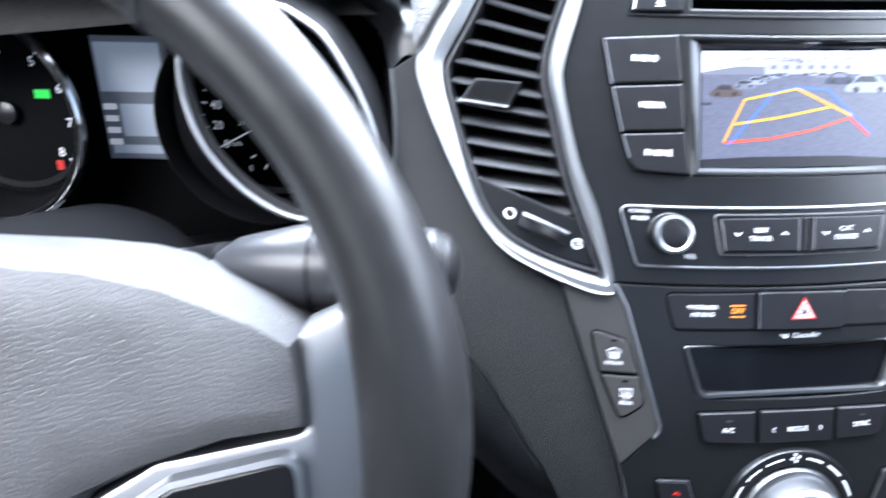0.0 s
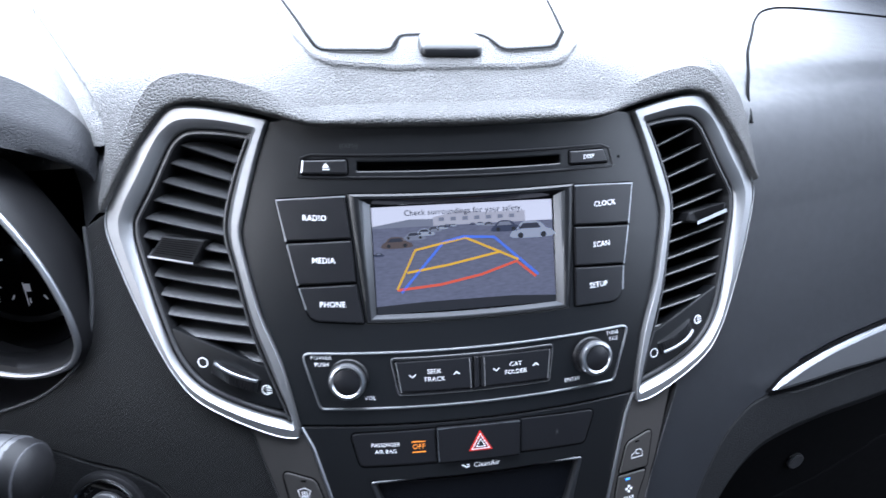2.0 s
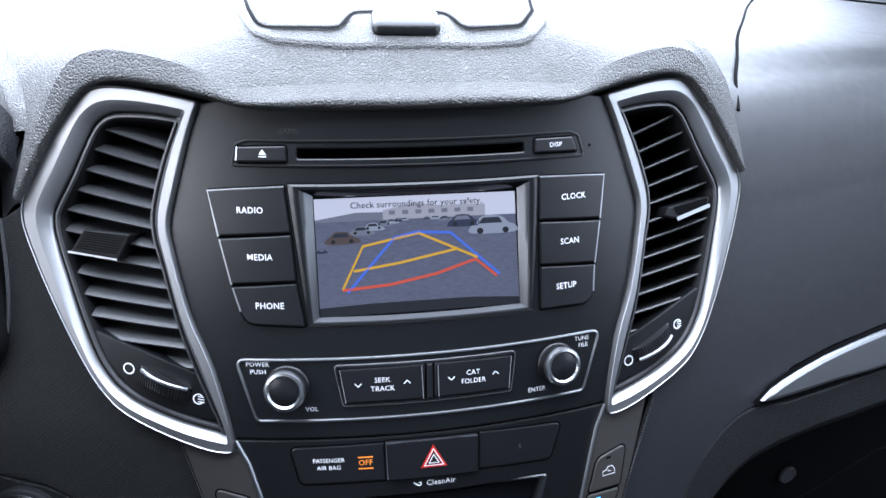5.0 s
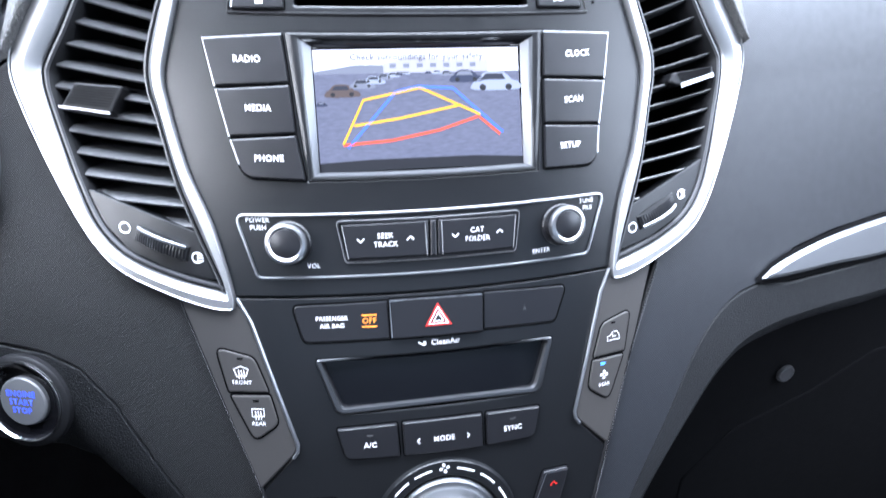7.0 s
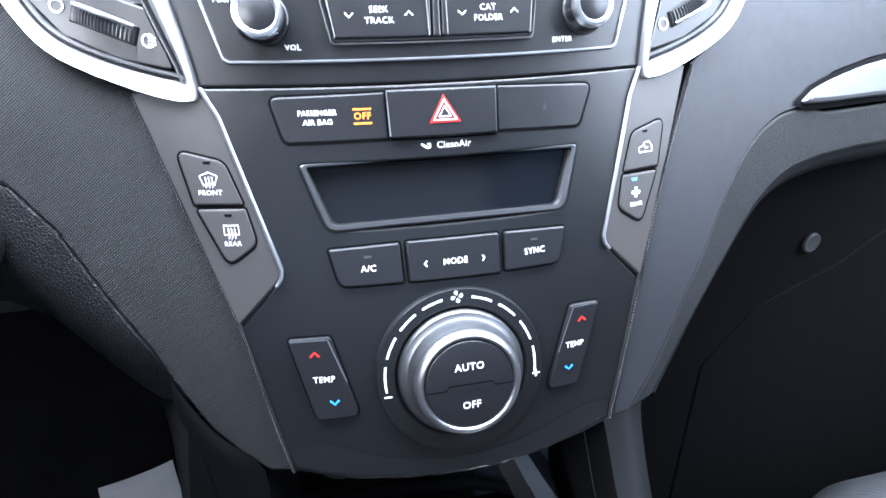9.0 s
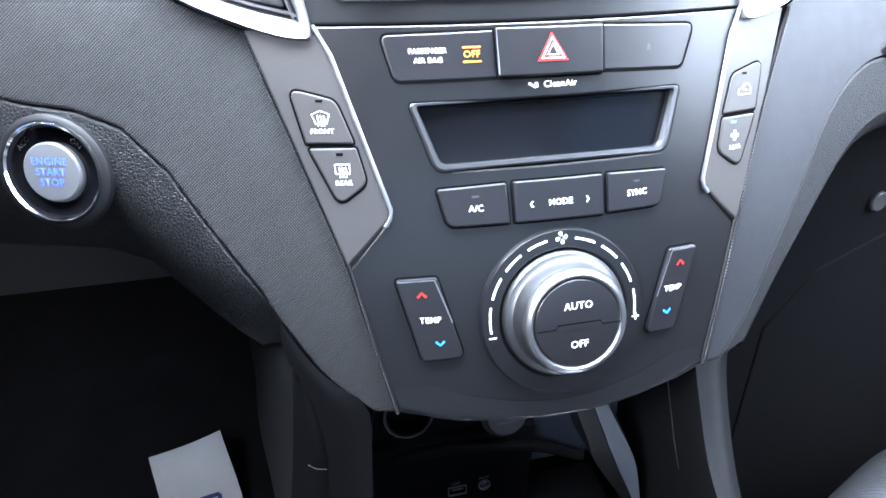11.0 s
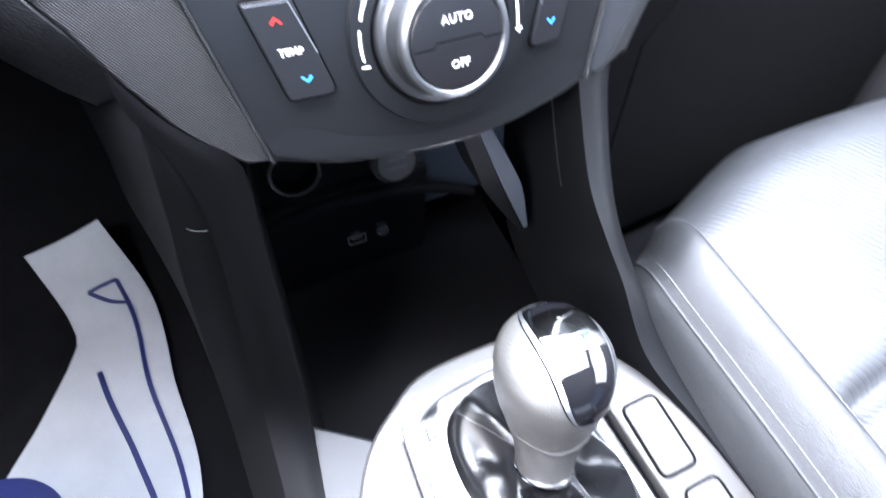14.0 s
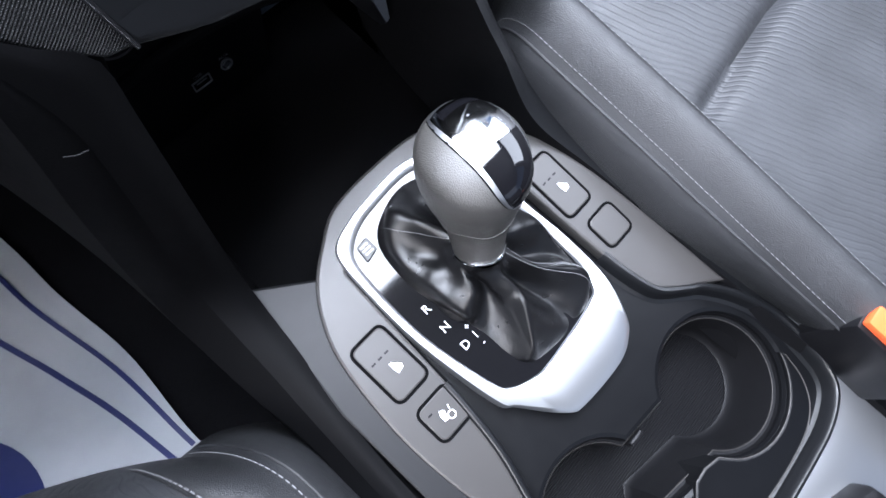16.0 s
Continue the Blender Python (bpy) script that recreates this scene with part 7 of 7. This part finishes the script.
def insert(name, p0, p1, mat, d, wide, lab=""):
    bm = bmesh.new()
    rows = []
    for j in range(25):
        phi = p0 + (p1 - p0) * j / 24
        w = wide * max(0.05, 1 - abs((phi - 34) / 78) ** 3.2) ** 0.5
        rows.append([bm.verts.new(knob_dir(phi, 5 - w + 2 * w * k / 16, d * (1 if 0 < k < 16 else 0.2))) for k in range(17)])
    for r0, r1 in zip(rows, rows[1:]):
        for k in range(16):
            bm.faces.new((r0[k], r0[k + 1], r1[k + 1], r1[k]))
    return link(name, bm, mat, kb, lab, split=80)


insert("insert_groove", -30, 110, VOID, 0.0005, 32.5, "dark groove round the insert")
insert("insert_edge", -28.5, 109, SILVER, 0.0010, 31, "silver insert edge")
insert("insert", 27, 105, GLOSS, 0.0015, 27.5, "glossy black insert")
insert("chrome_insert", -23, 27, CHROME, 0.0015, 27.5, "mirror chrome insert")
insert("release_button", -18, -9, GLOSS, 0.0019, 20, "dark release button")
seam = [knob_at(0.30 + 0.02 * math.sin(4 * t), t, 0.0002) for t in [2 * math.pi * k / 48 for k in range(48)]]
tube("seam", seam, 0.0004, KNOB, kb, closed=True, sides=5)

# ---- seats, floor, mat ----
PROFILE = [(-0.012, -0.19), (-0.012, -0.11), (-0.009, -0.055), (-0.002, -0.032), (0.003, -0.026), (0.013, -0.0130), (0.023, -0.0035), (0.033, 0.0), (0.0405, -0.0035), (0.044, -0.0095), (0.050, -0.0085), (0.085, -0.005), (0.14, -0.002), (0.22, 0.0)]


def seat(name, label, x0, side, yf, top, round_off=0.070):
    """side: 1 where the seat stretches to +x from its console edge x0."""
    st = thing(name, label, "car seat", "front seats", at=(x0 + side * 0.24, yf - 0.25, 0.0))

    def at(u, dz, y):
        back = yf - y
        bulge = round_off * min(1.0, max(0.0, (u - 0.01) / 0.16)) ** 0.8 * math.exp(-back / 0.16)
        drop = 0.12 * max(0.0, 1 - back / 0.085) ** 3.0
        inset = 0.055 * max(0.0, 1 - back / 0.085) ** 2.6
        crease = 0.0
        if u > 0.043:
            crease = -0.0150 * math.exp(-abs((y - (yf - 0.203 + 0.02 * (u - 0.05))) / 0.006) ** 1.3) * min(1.0, (u - 0.043) / 0.012)
            crease += 0.003 * math.sin(math.pi * min(max((back - 0.06) / 0.14, 0), 1)) * min(1, (u - 0.043) / 0.03)
        tuck = 0.17 * max(0.0, -0.35 - y) * min(1.0, max(0.0, (-dz - 0.02) / 0.05))
        return Vector((x0 + side * (u + inset + tuck), y + bulge, top + dz - drop + crease - 0.02 * max(0, back - 0.2)))

    prof = smooth_curve([(u, z, 0) for u, z in PROFILE], 64)
    ys = [yf - 0.55 * (k / 110) ** 1.25 for k in range(111)]
    for nm, sel, mat, lab in (("bolster", [p for p in prof if p.x <= 0.0447], SEATSIDE, "smooth leather-look bolster"), ("insert", [p for p in prof if p.x >= 0.0425], SEAT, "ribbed cloth insert")):
        full = sel + ([] if nm == "bolster" else [Vector((0.26, 0, 0)), Vector((0.48, -0.01, 0))])
        bm = bmesh.new()
        g = [[bm.verts.new(at(p.x, p.y, y)) for p in full] for y in ys]
        for a, b in zip(g, g[1:]):
            for k in range(len(full) - 1):
                bm.faces.new((a[k], a[k + 1], b[k + 1], b[k]))
        link(nm, bm, mat, st, lab, split=80)

    def line(u, dz, n, lift):
        return smooth_curve([at(u, dz, y) + Vector((0, 0, lift)) for y in [yf - 0.004 - 0.54 * k / 60 for k in range(61)]], n)

    tube("piping", line(0.0005, -0.0285, 90, 0.0), 0.0013, SEATSIDE, st)
    seam_line("stitching", line(0.0058, -0.0216, 120, 0.0009), 0.0006, STITCH, st)
    if side > 0:
        seam_line("stitching", line(-0.0050, -0.0395, 120, 0.0006), 0.0006, STITCH, st)
    seam_line("stitching", line(0.0370, -0.0005, 120, 0.0008), 0.0006, STITCH, st)
    bm = bmesh.new()
    bmesh.ops.create_cube(bm, size=1)
    for v in bm.verts:
        v.co = Vector((x0 + side * (0.24 + v.co.x * 0.46), yf - 0.31 + v.co.y * 0.46, 0.05 + v.co.z * 0.10))
    link("seat_base", bm, DARK, st)
    return st


seat("front_passenger_seat", "dark grey front passenger seat with stitched bolster", 0.1630, 1, -0.118, 0.2355)
seat("front_driver_seat", "dark grey driver seat with stitched bolster", -0.1660, -1, -0.207, 0.2250, 0.098)
floor = box("floor", -0.85, 0.85, -1.6, 0.75, -0.03, -0.002, CARPET, None, 0)
tagged(floor, "black carpeted car floor", "floor", kind="structure")
mat_t = thing("floor_mat", "white paper floor mat with dark blue printed lines, crumpled", "floor mat", at=(-0.32, -0.05, 0))


def mat_z(x, y):
    return 0.004 + 0.014 * max(0, math.sin(9 * x + 14 * y)) ** 2 + 0.006 * noise.noise(Vector((x * 14, y * 14, 0.3))) + max(0.0, y - 0.10) ** 1.2 * 0.5


bm = bmesh.new()
g = []
for i in range(37):
    row = []
    for j in range(49):
        u, v = i / 36, j / 48
        right = -0.222 - 0.036 * max(0.0, (v - 0.68) / 0.32) ** 1.5 + 0.003 * math.sin(17 * v)
        x = right - (0.34 - 0.26 * min(1, v / 0.80)) * u
        y = -0.36 + 0.555 * v - 0.014 * u
        row.append(bm.verts.new((x, y, mat_z(x, y))))
    g.append(row)
for a, b in zip(g, g[1:]):
    for j in range(48):
        bm.faces.new((a[j], a[j + 1], b[j + 1], b[j]))
link("sheet", bm, PAPER, mat_t, "creased white paper sheet", split=70)


def mat_line(pts, w):
    c = smooth_curve([(x, y, 0) for x, y in pts], 30)
    bm = bmesh.new()
    rows = []
    for i, p in enumerate(c):
        d = (c[min(i + 1, 29)] - c[max(i - 1, 0)]).normalized()
        m = Vector((-d.y, d.x, 0)) * w / 2
        rows.append([bm.verts.new(Vector((q.x, q.y, mat_z(q.x, q.y) + 0.0015))) for q in (p - m, p, p + m)])
    for a, b in zip(rows, rows[1:]):
        for k in range(2):
            bm.faces.new((a[k], a[k + 1], b[k + 1], b[k]))
    link("printed_line", bm, INK, mat_t)


mat_line([(-0.292, 0.027), (-0.2850, -0.01), (-0.2700, -0.075), (-0.2530, -0.158), (-0.240, -0.30)], 0.0052)
mat_line([(-0.2600, 0.127), (-0.2500, 0.070), (-0.2470, -0.01), (-0.2330, -0.115), (-0.2300, -0.20)], 0.0045)
mat_line([(-0.2900, 0.122), (-0.2760, 0.125), (-0.2600, 0.127)], 0.0045)
mat_line([(-0.2900, 0.122), (-0.2720, 0.106), (-0.2560, 0.098)], 0.0045)
bm = bmesh.new()
disc = [[bm.verts.new((x, y, mat_z(x, y) + 0.0022)) for x, y in circle(-0.390, -0.115, 0.065 * k / 8 + 0.0001, 40)] for k in range(9)]
for a, b in zip(disc, disc[1:]):
    for k in range(40):
        bm.faces.new((a[k], a[(k + 1) % 40], b[(k + 1) % 40], b[k]))
link("printed_disc", bm, INK, mat_t, "dark blue printed disc")
bk = thing("seat_belt_buckle", "black seat belt buckle with orange release button", "buckle", at=(0.19, -0.52, 0.2))
box("body", 0.166, 0.200, -0.575, -0.496, 0.13, 0.222, BLACK, bk, 0.006)
box("release_button", 0.170, 0.197, -0.530, -0.498, 0.2215, 0.2290, ORANGE, bk, 0.002, "orange release button")

# ---- car body closing the place ----
shell = thing("car_body", "car cabin shell with headlining, pillars and doors", "car body", kind="structure", at=(0, -0.5, 0))
box("roof", -0.75, 0.75, -1.7, -0.21, 1.24, 1.27, ROOFM, shell, 0)
box("passenger_door", 0.74, 0.80, -1.6, 0.75, -0.02, 0.72, TRIM, shell, 0.01)
box("driver_door", -0.80, -0.74, -1.6, 0.75, -0.02, 0.72, TRIM, shell, 0.01)
box("sill", -0.80, -0.72, -0.70, 0.75, -0.05, 0.06, TRIM, shell, 0.01)
for s in (-1, 1):
    box("pillar", s * 0.73 - 0.03, s * 0.73 + 0.03, -0.75, -0.64, 0.06, 1.25, TRIM, shell, 0.005)
    tube("front_pillar", [(s * 0.74, 0.62, 0.72), (s * 0.68, -0.21, 1.25)], 0.035, TRIM, shell)
    box("kick_panel", s * 0.77 - 0.03, s * 0.77 + 0.03, 0.30, 0.75, -0.02, 0.72, TRIM, shell, 0.01)
box("rear_wall", -0.75, 0.75, -1.75, -1.70, -0.02, 0.75, TRIM, shell, 0.01)
box("bulkhead", -0.80, 0.80, 0.60, 0.66, -0.02, 0.735, TRIM, shell, 0.01)
box("scuttle", -0.80, 0.80, 0.50, 0.90, 0.735, 0.745, TRIM, shell, 0.004)
ground = box("ground", -60, 60, -60, 60, -0.60, -0.45, plastic("asphalt", (0.06, 0.06, 0.062), 0.9, 60, 0.5), None, 0)
tagged(ground, "grey asphalt car park around the car", "ground", kind="structure")
